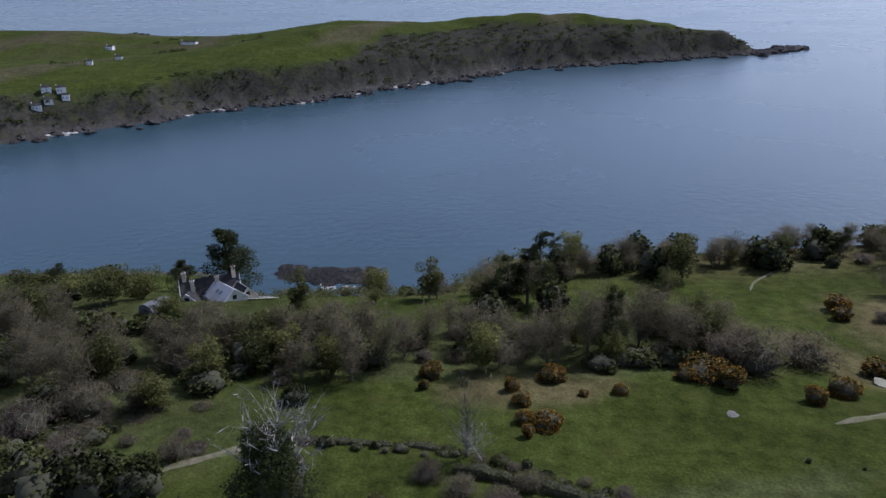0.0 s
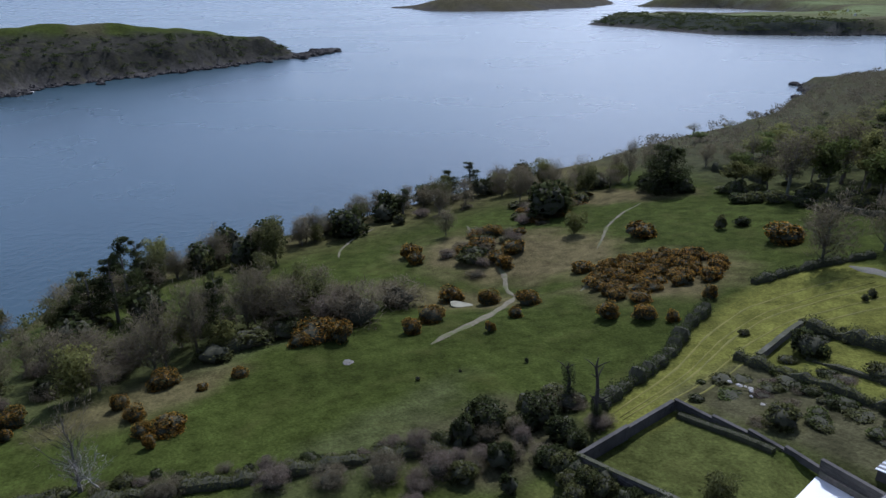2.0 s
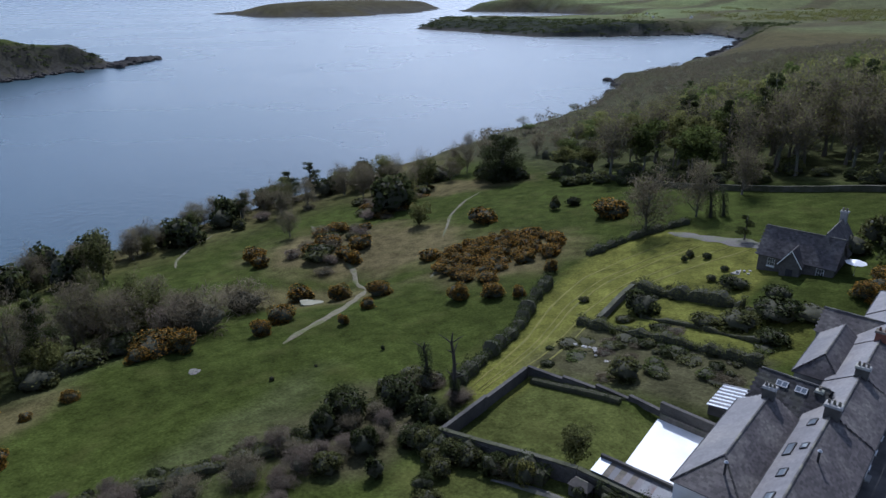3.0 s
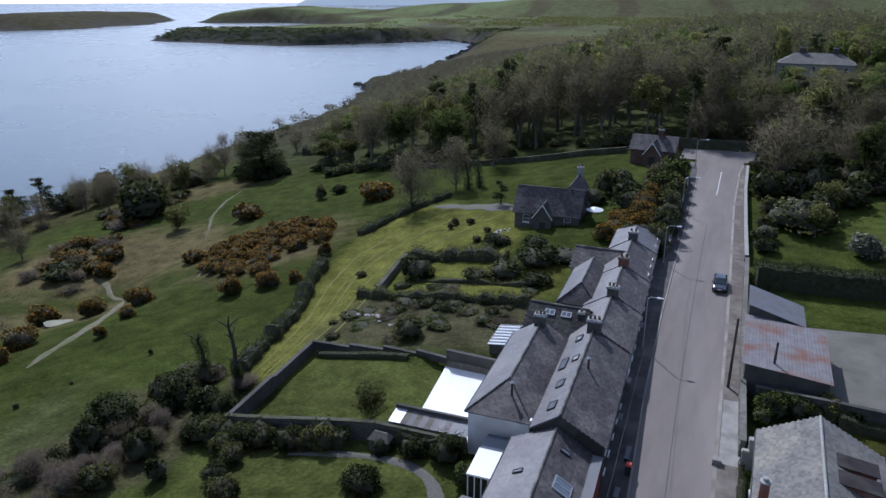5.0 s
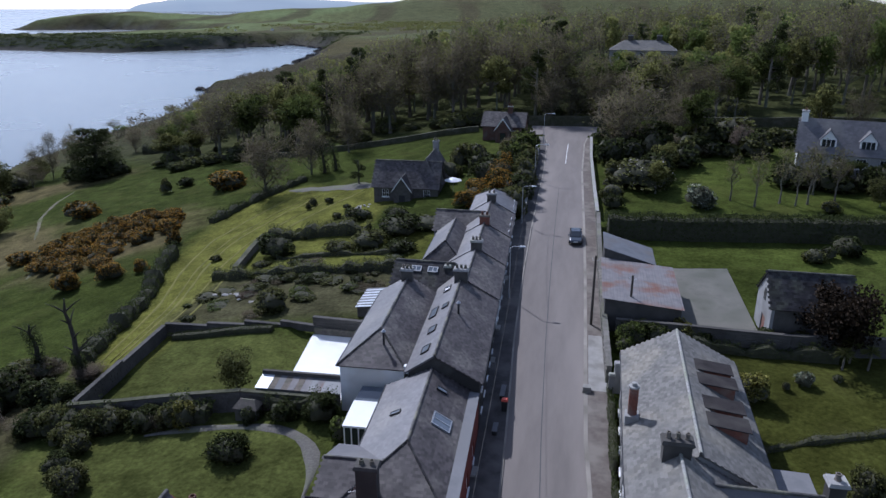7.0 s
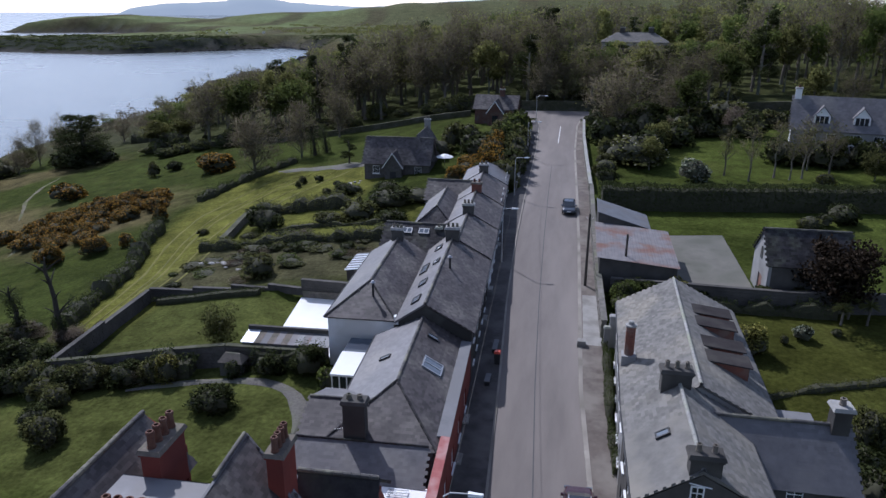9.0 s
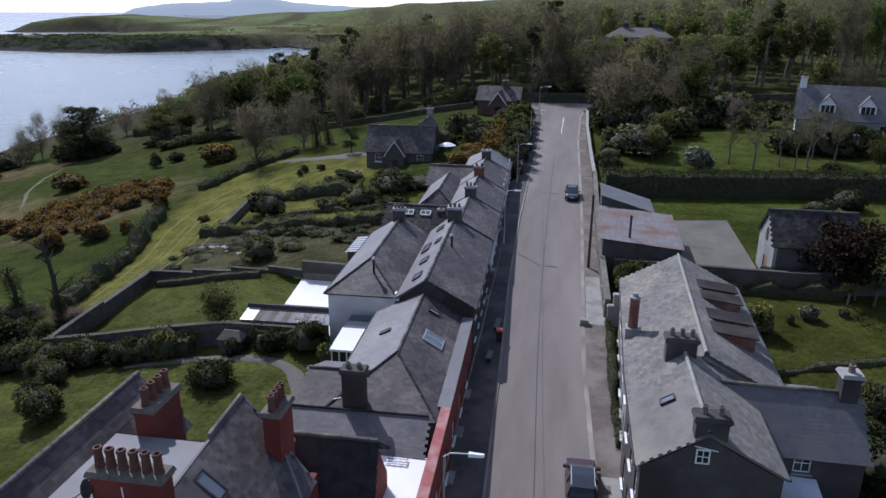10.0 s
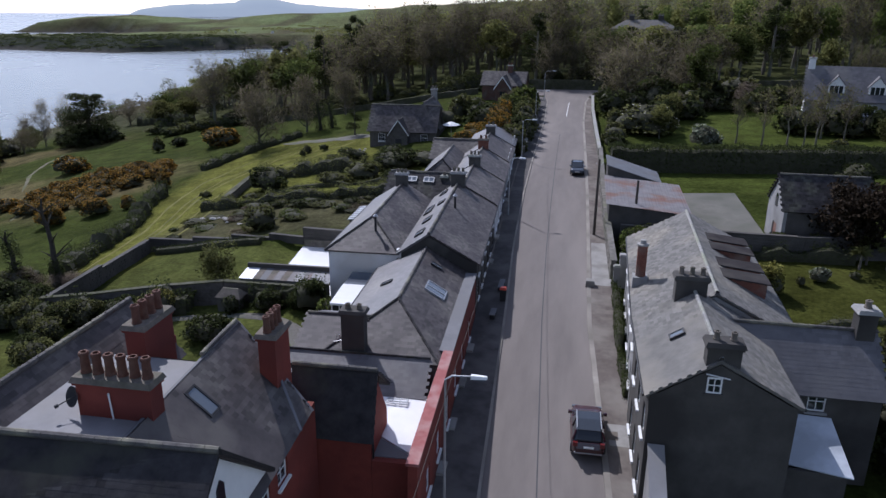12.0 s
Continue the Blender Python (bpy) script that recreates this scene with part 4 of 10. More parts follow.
def rooflight(parent, c, ex, up, w, h, name="skylight", two=1):
    """A framed pane that lies on a slope: c its middle, ex along the eave, up the slope."""
    c, ex, up = Vector(c), Vector(ex).normalized(), Vector(up).normalized()
    n = ex.cross(up)
    if n.z < 0:
        n = -n
    bm = bmesh.new()

    def bar(a0, a1, b0, b1, t0=0.02, t1=0.13):
        q = [c + ex * a0 + up * b0, c + ex * a1 + up * b0, c + ex * a1 + up * b1, c + ex * a0 + up * b1]
        hexa(bm, [tuple(v + n * t0) for v in q], [tuple(v + n * t1) for v in q])
    f = 0.09
    bar(-w / 2, -w / 2 + f, -h / 2, h / 2), bar(w / 2 - f, w / 2, -h / 2, h / 2)
    bar(-w / 2 + f, w / 2 - f, -h / 2, -h / 2 + f), bar(-w / 2 + f, w / 2 - f, h / 2 - f, h / 2)
    for i in range(1, two):
        x = -w / 2 + w * i / two
        bar(x - 0.05, x + 0.05, -h / 2 + f, h / 2 - f)
    fr = part(name, bm, BLACK if two == 1 else METAL, parent)
    bm = bmesh.new()
    q = [c + ex * a + up * b for a, b in ((-w / 2 + f, -h / 2 + f), (w / 2 - f, -h / 2 + f), (w / 2 - f, h / 2 - f), (-w / 2 + f, h / 2 - f))]
    hexa(bm, [tuple(v + n * 0.05) for v in q], [tuple(v + n * 0.1) for v in q])
    part("pane", bm, SKYPANE, fr)
    return fr


def flue(parent, x, y, z, h):
    bm = bmesh.new()
    lathe(bm, [(0.1, 0), (0.1, h), (0.09, h + 0.02)], 10, (x, y, z))
    f = part("flue", bm, BLACK, parent, "black stove flue")
    bm = bmesh.new()
    lathe(bm, [(0.11, 0), (0.2, 0.02), (0.2, 0.05), (0.06, 0.2)], 12, (x, y, z + h + 0.06))
    part("cowl", bm, METAL, f, "bright steel cowl")


def gutter(parent, a, b, r=0.06, material=None):
    V, F = [], []
    tube(V, F, [a, b], [r, r], 7)
    link_mesh("gutter", V, F, material or BLACK, parent)


class House:
    """A walled block with a pitched roof. u runs along the street, v away from it; side: -1 to the sea, +1 inland."""

    def __init__(self, name, label, corner, side, L, W, base, eave, top, wallm, roofm, turn=0.0, category="house"):
        self.r = root(name, (corner[0], corner[1], base), label, category, turn=turn)
        self.side, self.L, self.W, self.base = side, L, W, base
        self.eave, self.top, self.wallm, self.rm = eave - base, top - base, wallm, roofm

    def p(self, u, v, z):
        return (self.side * v, u, z)

    def xy(self, u, v):
        return (self.side * v, u)

    def walls(self, front=(), back=(), south=(), north=(), gables=(True, True), rv=None, bars=(1, 1), sill_mat=None, apex_drop=0.02):
        rv = self.W / 2 if rv is None else rv
        L, W, e, s = self.L, self.W, self.eave, self.side
        ln = {"front": ((0, 0), (L, 0), front, s), "back": ((0, W), (L, W), back, -s)}
        for key, (a, b, holes, inw) in ln.items():
            q0, q1 = self.xy(*a), self.xy(*b)
            wall(self.r, q0, q1, -1.5, e, self.wallm, [(h[0], h[1] + 1.5, h[2], h[3]) for h in holes], inward=-inw, name="wall")
            for h in holes:
                window(self.r, q0, q1, 0, h, -inw, bars, sill_mat=sill_mat)
        th = 0.3
        for key, u, holes, g, inw in (("south", 0, south, gables[0], s), ("north", L, north, gables[1], -s)):
            q0, q1 = self.xy(u, th + 0.002), self.xy(u, W - th - 0.002)
            k = (self.top - e) / max(rv, 0.1)
            ap = (rv - th, self.top - 0.16) if g else None
            wall(self.r, q0, q1, -1.5, e, self.wallm, [(h[0] - th, h[1] + 1.5, h[2], h[3]) for h in holes if h[1] + h[3] <= e], inward=inw, apex=ap, name="wall")
            for h in holes:
                window(self.r, q0, q1, 0, (h[0] - th, h[1], h[2], h[3]), inw, bars, sill_mat=sill_mat)

    def gable_roof(self, rv=None, oh=0.25, og=0.12, e=0.22, w=0.3, loose=0, ridge_mat=None, back_mat=None, ztop_n=None, back_eave=None):
        rv = self.W / 2 if rv is None else rv
        L, W, ez, t = self.L, self.W, self.eave, self.top
        bez = ez if back_eave is None else back_eave - self.base
        kf, kb = (t - ez) / rv, (t - bez) / (W - rv)
        f = [self.p(-og, -oh, ez - kf * oh + 0.1), self.p(L + og, -oh, ez - kf * oh + 0.1), self.p(L + og, rv, t + 0.1), self.p(-og, rv, t + 0.1)]
        b = [self.p(L + og, W + oh, bez - kb * oh + 0.1), self.p(-og, W + oh, bez - kb * oh + 0.1), self.p(-og, rv, t + 0.1), self.p(L + og, rv, t + 0.1)]
        for q, n in ((f, loose), (b, 0)):
            m = self.rm if q is f else (back_mat or self.rm)
            slab(self.r, q, m)
            slates(self.r if n == 0 else self.r, q, m, w, e, n)
        ridge(self.r, self.p(-og, rv, t + 0.12), self.p(L + og, rv, t + 0.12), material=ridge_mat)
        gutter(self.r, self.p(0, -oh - 0.03, ez - kf * oh + 0.02), self.p(L, -oh - 0.03, ez - kf * oh + 0.02))
        gutter(self.r, self.p(0, W + oh + 0.03, bez - kb * oh + 0.02), self.p(L, W + oh + 0.03, bez - kb * oh + 0.02))
        self.kf, self.kb, self.rv, self.oh = kf, kb, rv, oh

    def hip_roof(self, hips=(2.0, 2.0), rv=None, oh=0.25, e=0.22, w=0.3, loose=0, mats=None):
        """hips: how far the ridge stops short of each end; 0 leaves a gable."""
        rv = self.W / 2 if rv is None else rv
        L, W, ez, t = self.L, self.W, self.eave, self.top
        z = ez + 0.02
        S0, S1, N0, N1 = self.p(-oh, -oh, z), self.p(-oh, W + oh, z), self.p(L + oh, -oh, z), self.p(L + oh, W + oh, z)
        R0, R1 = self.p(hips[0] if hips[0] else -oh, rv, t + 0.1), self.p(L - hips[1] if hips[1] else L + oh, rv, t + 0.1)
        faces = [[S0, N0, R1, R0], [N1, S1, R0, R1]]
        if hips[0]:
            faces.append([S1, S0, R0])
        if hips[1]:
            faces.append([N0, N1, R1])
        for i, q in enumerate(faces):
            m = mats[i] if mats else self.rm
            slab(self.r, q, m)
            slates(self.r, q, m, w, e, loose if i == 2 else 0)
        ridge(self.r, R0, R1)
        for h, pair, R in ((hips[0], (S0, S1), R0), (hips[1], (N0, N1), R1)):
            if h:
                for c in pair:
                    ridge(self.r, c, R, 0.09, SLATE_DARK, "hip_tiles")
        gutter(self.r, S0, N0), gutter(self.r, S1, N1)


FRONT_TURN = math.degrees(math.atan(0.045))     # the sea-side fronts lean a little off the y axis


def sea_side():
    # ---- long front house with five rooflights
    h = House("terrace_house", "two-storey grey terraced house with slate roof and rooflights", (front_line(48.4), 48.4), -1, 16.4, 5.75, -0.35, 3.6, 5.6, RENDER, SLATE_PURPLE, FRONT_TURN)
    fr = [(1.0 + 2.6 * i, 0.6, 0.9, 1.3) for i in range(6)] + [(1.0 + 2.6 * i, 2.55, 0.8, 0.95) for i in range(6)]
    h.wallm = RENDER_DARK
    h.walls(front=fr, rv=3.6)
    # Seaward slope takes paler slate: sun and sheen are put into its colour.
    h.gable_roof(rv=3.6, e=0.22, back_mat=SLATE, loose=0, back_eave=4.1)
    bm = bmesh.new()
    prism(bm, [h.p(0.004, 3.4, h.eave), h.p(0.004, 5.7, h.eave), h.p(0.004, 5.7, h.eave + 0.42), h.p(0.004, 3.6, h.top - 0.1)], h.p(0.25, 0, 0))
    part("gable", bm, RENDER_DARK, h.r)
    for u, v, w, d in ((2.2, 4.65, 1.25, 0.8), (6.05, 4.75, 1.25, 0.8), (10.3, 5.3, 2.1, 0.8), (10.5, 4.25, 0.95, 0.7), (15.3, 4.75, 1.2, 0.8)):
        rooflight(h.r, h.p(u, v, h.top + 0.1 - h.kb * (v - 3.6)), h.p(1, 0, 0), h.p(0, -1, h.kb), w, d)
    flue(h.r, *h.p(8.85, 2.85, h.top - 0.45), 1.1)
    chimney(h.r, -4.2, -2.9, 15.9, 16.7, h.top - 1.0, h.top + 1.25, RENDER_DARK, 3, "x", 0.35, 0.13)

    # ---- terrace running on up the street
    y0 = 64.9
    for i, (ln, top, eave, holes, pots, nm) in enumerate(((9.6, 5.5, 3.72, 3, 3, SLATE_PURPLE), (9.6, 5.62, 3.82, 3, 2, SLATE_PURPLE), (10.4, 5.72, 3.92, 3, 2, SLATE_PURPLE), (8.6, 5.8, 4.0, 3, 0, SLATE))):
        k = House("terrace_house", ("grey-rendered slate-roofed terraced house with a chimney" if pots else "end terraced house with a pale hipped slate roof"), (front_line(y0) + 0.05, y0), -1, ln, 6.0, float(slope_height(-8, y0)) - 0.1, eave, top,
                  RENDER if i % 2 else WHITEWALL, nm, FRONT_TURN)
        fr = [(0.9 + 2.9 * j, 0.7, 0.9, 1.2) for j in range(holes)] + [(0.9 + 2.9 * j, 2.45, 0.85, 0.9) for j in range(holes)]
        k.walls(front=fr, back=[(1.2, 0.8, 0.9, 1.1), (4.6, 0.8, 0.9, 1.1)], rv=3.15, gables=(True, pots > 0))
        if pots:
            # Rear slope paler than the street slope: its sunlight is in the colour.
            k.gable_roof(rv=3.15, e=0.26, w=0.34, back_mat=SLATE)
            chimney(k.r, -3.7, -2.5, ln - 0.4, ln + 0.4, k.top - 1.0, k.top + 1.1, BRICK if i == 1 else RENDER_DARK, pots, "x", 0.4, 0.13)
        else:
            k.hip_roof((0, 2.8), rv=3.15, e=0.26, w=0.34)
        y0 += ln + 0.02

    # ---- house behind with a hipped roof
    j = House("rear_house", "white-walled rear house with a hipped slate roof", (-13.25, 49.25), -1, 15.6, 5.4, -1.1, 3.6, 5.35, WHITEWALL, SLATE, FRONT_TURN)
    j.walls(back=[(1.5, 0.6, 1.0, 1.2), (5.0, 0.6, 1.6, 1.9), (9.5, 0.6, 1.0, 1.2)], south=[], gables=(False, True), rv=2.7)
    # Back slope pale, street and hip slopes dark: lit and shaded colours.
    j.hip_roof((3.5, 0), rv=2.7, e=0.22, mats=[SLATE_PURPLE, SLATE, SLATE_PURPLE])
    flue(j.r, *j.p(1.95, 2.1, j.eave + 0.95), 1.25)
    chimney(j.r, -3.3, -2.2, 14.9, 15.6, j.top - 1.0, j.top + 1.15, RENDER_DARK, 3, "x", 0.35, 0.13)
    bm = bmesh.new()
    box(bm, 0.02, 0.5, -0.2, 0.25, j.eave - 0.3, j.eave + 0.35)
    part("gutter_hopper", bm, TRIM, j.r, "white gutter hopper in the roof valley")

    # ---- hipped house with a parapet to the street
    g = House("corner_house", "slate-roofed house with red parapet to the street", (front_line(34.0) - 0.75, 34.0), -1, 13.9, 6.5, -0.9, 2.75, 4.55, RENDER, SLATE, FRONT_TURN)
    g.walls(back=[(6, 0.8, 1.0, 1.3)], south=[], gables=(False, False), rv=3.0)
    # West slope in sunlit-side slate, the other two in shaded-side slate.
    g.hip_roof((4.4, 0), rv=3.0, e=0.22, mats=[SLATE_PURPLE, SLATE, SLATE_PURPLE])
    kf = (4.55 - 2.75) / 3.0
    rooflight(g.r, g.p(8.2, 1.35, g.eave + 0.12 + kf * 1.35), g.p(1, 0, 0), g.p(0, 1, kf), 1.5, 1.5, two=2)
    rooflight(g.r, g.p(12.0, 1.9, g.eave + 0.12 + kf * 1.9), g.p(1, 0, 0), g.p(0, 1, kf), 0.5, 0.9)
    rooflight(g.r, g.p(8.8, 4.75, g.eave + 0.12 + (4.55 - 2.75) / 3.5 * 1.75), g.p(1, 0, 0), g.p(0, -1, 0.514), 0.45, 0.85)
    bm = bmesh.new()
    box(bm, -2.6, -2.48, 5.3, 5.42, g.eave + 0.8, g.eave + 1.1)
    part("roof_vent", bm, BLACK, g.r)
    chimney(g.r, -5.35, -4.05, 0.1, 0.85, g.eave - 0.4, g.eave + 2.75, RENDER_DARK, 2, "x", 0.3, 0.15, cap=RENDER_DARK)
    # aerial on the chimney
    V, F = [], []
    tube(V, F, [(-5.2, 0.3, g.eave + 0.9), (-5.9, 0.2, g.eave + 0.75)], [0.02, 0.02], 5)
    tube(V, F, [(-5.5, 0.25, g.eave + 0.6), (-5.5, 0.25, g.eave + 1.2)], [0.02, 0.02], 5)
    tube(V, F, [(-5.7, 0.25, g.eave + 0.6), (-5.7, 0.25, g.eave + 1.15)], [0.015, 0.015], 5)
    link_mesh("aerial", V, F, METAL, g.r)

    # low wing that carries the south slope on to the west
    zw, kx = g.eave + 0.02, 0.66
    s1, r0 = Vector(g.p(-0.25, 6.75, zw)), Vector(g.p(4.4, 3.0, g.top + 0.1))
    kk = s1 + (r0 - s1) * kx
    q = [(s1.x + 0.02, s1.y, zw), (-8.2, s1.y, zw), (-8.2, kk.y, kk.z), tuple(kk)]
    slab(g.r, q, SLATE_PURPLE)
    slates(g.r, q, SLATE_PURPLE, 0.3, 0.22)
    q = [(-8.2, kk.y + 3.2, zw), (s1.x, kk.y + 3.2, zw), tuple(kk), (-8.2, kk.y, kk.z)]
    slab(g.r, q, SLATE)
    ridge(g.r, (-8.2, kk.y, kk.z + 0.03), tuple(kk + Vector((0, 0, 0.03))), 0.09)
    bm = bmesh.new()
    prism(bm, [(-8.1, s1.y + 0.2, -1.2), (-8.1, kk.y + 3.0, -1.2), (-8.1, kk.y + 3.0, zw - 0.1), (-8.1, kk.y, kk.z - 0.2), (-8.1, s1.y + 0.2, zw - 0.1)], (1.4, 0, 0))
    part("wall", bm, RENDER, g.r)

    # lean-to slope in front of it
    lt = root("lean_to_roof", (front_line(34.0) - 0.8, 29.6, -0.9), "low slate lean-to below the hipped roof", "lean-to", turn=FRONT_TURN)
    q = [(0.0, 2.0, 2.75), (-8.3, 2.0, 2.75), (-8.3, 4.3, 3.95), (0.0, 4.3, 3.95)]
    slab(lt, q, SLATE)
    slates(lt, q, SLATE, 0.3, 0.22)
    bm = bmesh.new()
    box(bm, -8.2, -0.1, 2.15, 2.4, -1.2, 2.6)
    box(bm, -8.2, -7.9, 2.4, 4.3, -1.2, 2.6)
    part("wall", bm, RENDER, lt)
    ridge(lt, (0.0, 4.28, 4.0), (-8.3, 4.28, 4.0), 0.07, SLATE_DARK)

    # red street front with its parapet and coping
    fr = root("street_front", (front_line(24.6), 24.6, -1.4), "long red-painted street wall with a parapet coping", "street front", turn=FRONT_TURN)
    holes = [(2.2, 0.9, 1.0, 1.5), (5.2, 0.9, 1.1, 1.5), (8.6, 0.6, 1.0, 1.9), (11.9, 0.9, 1.1, 1.5), (15.3, 0.9, 1.0, 1.5), (19.0, 0.9, 1.0, 1.5)]
    wall(fr, (0, 0), (0, 10.6), -1, 4.25, RED, [(a, s + 1, w, h) for a, s, w, h in holes[:3]], inward=1, th=0.42)
    wall(fr, (0, 10.602), (0, 23.3), -1, 4.25, RED, [(a - 10.602, s + 1, w, h) for a, s, w, h in holes[3:]], inward=1, th=0.62)
    for hl in holes:
        window(fr, (0, 0), (0, 23), 0, hl, 1, (1, 1))
    bm = bmesh.new()
    box(bm, -0.5, 0.07, -0.05, 10.6, 4.253, 4.4)
    part("coping", bm, RED_PAINT, fr, "red-painted coping", normals=True)
    bm = bmesh.new()
    box(bm, -0.74, 0.07, 10.602, 23.3, 4.253, 4.38)
    part("coping", bm, LEAD, fr, "grey lead-covered coping")
    bm = bmesh.new()
    box(bm, -2.42, -0.43, 1.6, 1.95, -1, 3.15)
    part("wall", bm, RED, fr)
    # flat white roof behind the parapet
    bm = bmesh.new()
    prism(bm, [(-0.43, 2.1, 3.2), (-0.43, 7.25, 3.2), (-3.4, 7.25, 3.25), (-3.4, 4.9, 3.25), (-2.42, 3.5, 3.22)], (0, 0, -0.2))
    part("flat_roof", bm, MEMBRANE, fr, "bright white flat roof")
    bm = bmesh.new()
    prism(bm, [(-0.45, 1.96, 3.19), (-2.42, 3.4, 3.19), (-2.42, 1.96, 3.19)], (0, 0, -0.2))
    part("flat_roof", bm, LEAD, fr, "grey lead corner of the flat roof")
    bm = bmesh.new()
    for k in range(3):
        box(bm, -2.9 + 0.02 * k, -1.7, 6.3 + 0.22 * k, 6.38 + 0.22 * k, 3.32, 3.36)
    for k in range(4):
        box(bm, -2.8 + 0.33 * k, -2.76 + 0.33 * k, 6.25, 6.85, 3.361, 3.39)
    part("ladder", bm, METAL, fr, "short roof ladder")

    # ---- glazed garden room
    cr = root("garden_room", (-13.75, 43.75, -1.65), "white garden room with a bright flat roof", "conservatory", turn=FRONT_TURN)
    bm = bmesh.new()
    prism(bm, [(0.1, 3.403, 3.3), (0.1, 4.9, 3.75), (-2.6, 4.9, 3.75), (-2.9, 3.403, 3.3)], (0, 0, -0.12))
    part("roof_glazing", bm, SKYPANE, cr, "dark glazed strip of the roof")
    bm = bmesh.new()
    prism(bm, [(0, 0, 3.15), (0, 3.4, 3.3), (-2.95, 3.4, 3.3), (-2.95, 0, 3.15)], (0, 0, -0.16))
    part("roof", bm, MEMBRANE, cr, "bright white roof sheet")
    bm = bmesh.new()
    for k in range(6):
        x = -2.9 + 0.56 * k
        box(bm, x, x + 0.09, 0.1, 0.2, 0, 2.98)
    for k in range(7):
        y = 0.3 + 0.68 * k
        box(bm, -2.9, -2.8, y, y + 0.09, 0, 2.98)
    box(bm, -2.79, 0, 0.06, 0.2, 0.72, 0.82)
    part("frame", bm, TRIM, cr)
    bm = bmesh.new()
    box(bm, -2.85, 0, 0.14, 0.16, 0, 2.9)
    part("pane", bm, PANE, cr)
    bm = bmesh.new()
    box(bm, -2.86, -2.84, 0.2, 4.6, 0, 2.9)
    part("pane", bm, PANE, cr)

    # ---- white terrace behind the hipped house, and the patched lean-to
    te = root("terrace", (-19.5, 51.7, -1.55), "paved terrace with sun glare in its white colour", "terrace")
    bm = bmesh.new()
    prism(bm, [(-5.9, 0, 0.02), (0.8, 0, 0.02), (0.3, 12.0, 0.02), (-7.45, 12.0, 0.02)], (0, 0, -1.4))
    # White felt colour on paving: the sun's glare is put into it.
    part("paving", bm, MEMBRANE, te)
    bm = bmesh.new()
    box(bm, -7.3, 0.2, 12.02, 12.4, -1.0, 0.75)
    part("back_wall", bm, CAPSTONE, te, "low brown stone wall")
    ls = root("shed", (-18.8, 49.35, -1.5), "low lean-to shed with a patched corrugated roof", "shed", turn=FRONT_TURN)
    bm = bmesh.new()
    box(bm, -7.5, -0.1, 0, 0.2, -1.4, 2.05)
    box(bm, -7.5, -7.3, 0.2, 2.0, -1.4, 1.9)
    part("wall", bm, STONE, ls)
    for k in range(13):
        bm = bmesh.new()
        x = -7.6 + 0.58 * k
        prism(bm, [(x, -0.1, 2.12 + 0.01 * (k % 3)), (x + 0.575, -0.1, 2.12 + 0.01 * (k % 3)), (x + 0.575, 1.75, 2.4), (x, 1.75, 2.4)], (0, 0, -0.05))
        part("roof_sheet", bm, PLASTIC if k < 2 else (TIN, RUST, LEAD, TIN, CAPSTONE)[(k * 7 + k // 3) % 5], ls)
    bm = bmesh.new()
    box(bm, -7.6, 0, 1.76, 2.05, 1.2, 2.75)
    part("parapet", bm, RENDER_DARK, ls)

    # ---- outbuildings behind the terrace, their ridges at right angles to the street
    def across(name, label, x0, x1, y0, y1, base, eave, top, wallm, roofm, category):
        r = root(name, (x0, y0, base), label, category)
        L, D, e, t = x1 - x0, y1 - y0, eave - base, top - base
        wall(r, (0, 0), (L, 0), -1, e, wallm, [(L * 0.3, 2.0, 0.9, 1.1)], inward=1)
        window(r, (0, 0), (L, 0), 0, (L * 0.3, 1.0, 0.9, 1.1), 1, (1, 1))
        wall(r, (0, D), (L, D), -1, e, wallm, inward=-1)
        wall(r, (0, 0.302), (0, D - 0.302), -1, e, wallm, inward=-1, apex=(D / 2 - 0.3, t - 0.16))
        wall(r, (L, 0.302), (L, D - 0.302), -1, e, wallm, inward=1, apex=(D / 2 - 0.3, t - 0.16))
        for q in ([(-0.15, -0.2, e - 0.05), (L + 0.15, -0.2, e - 0.05), (L + 0.15, D / 2, t + 0.1), (-0.15, D / 2, t + 0.1)], [(L + 0.15, D + 0.2, e - 0.05), (-0.15, D + 0.2, e - 0.05), (-0.15, D / 2, t + 0.1), (L + 0.15, D / 2, t + 0.1)]):
            slab(r, q, roofm)
            slates(r, q, roofm, 0.36, 0.28)
        ridge(r, (-0.15, D / 2, t + 0.12), (L + 0.15, D / 2, t + 0.12))
        gutter(r, (-0.1, -0.25, e - 0.1), (L + 0.1, -0.25, e - 0.1))
        return r, (t - e) / (D / 2), e
    o, k, e = across("outbuilding", "dark slate-roofed outbuilding with bright rooflights", -19.0, -12.75, 66.3, 72.4, -0.6, 3.5, 5.4, RENDER_DARK, SLATE_DARK, "outbuilding")
    for u in (2.3, 4.1):
        rooflight(o, (u, 2.1, e + 0.1 + k * 2.1), (1, 0, 0), (0, 1, k), 1.1, 0.7, two=2)
    chimney(o, 5.3, 5.9, 2.3, 2.9, e, e + 1.9, RENDER_DARK, 1, "x", 0.35, 0.13)
    across("rear_extension", "rendered rear extension with a dark slate roof", -18.5, -12.3, 86.2, 91.6, 0.3, 3.6, 5.55, RENDER, SLATE_PURPLE, "extension")
    o = House("rear_extension", "slate-roofed rear extension of a terraced house", (-12.9, 74.8), -1, 11.0, 4.4, 0.3, 3.5, 5.35, RENDER, SLATE_PURPLE, FRONT_TURN, "extension")
    o.walls(back=[(2.0, 0.9, 1.0, 1.2)], rv=2.2, gables=(False, True))
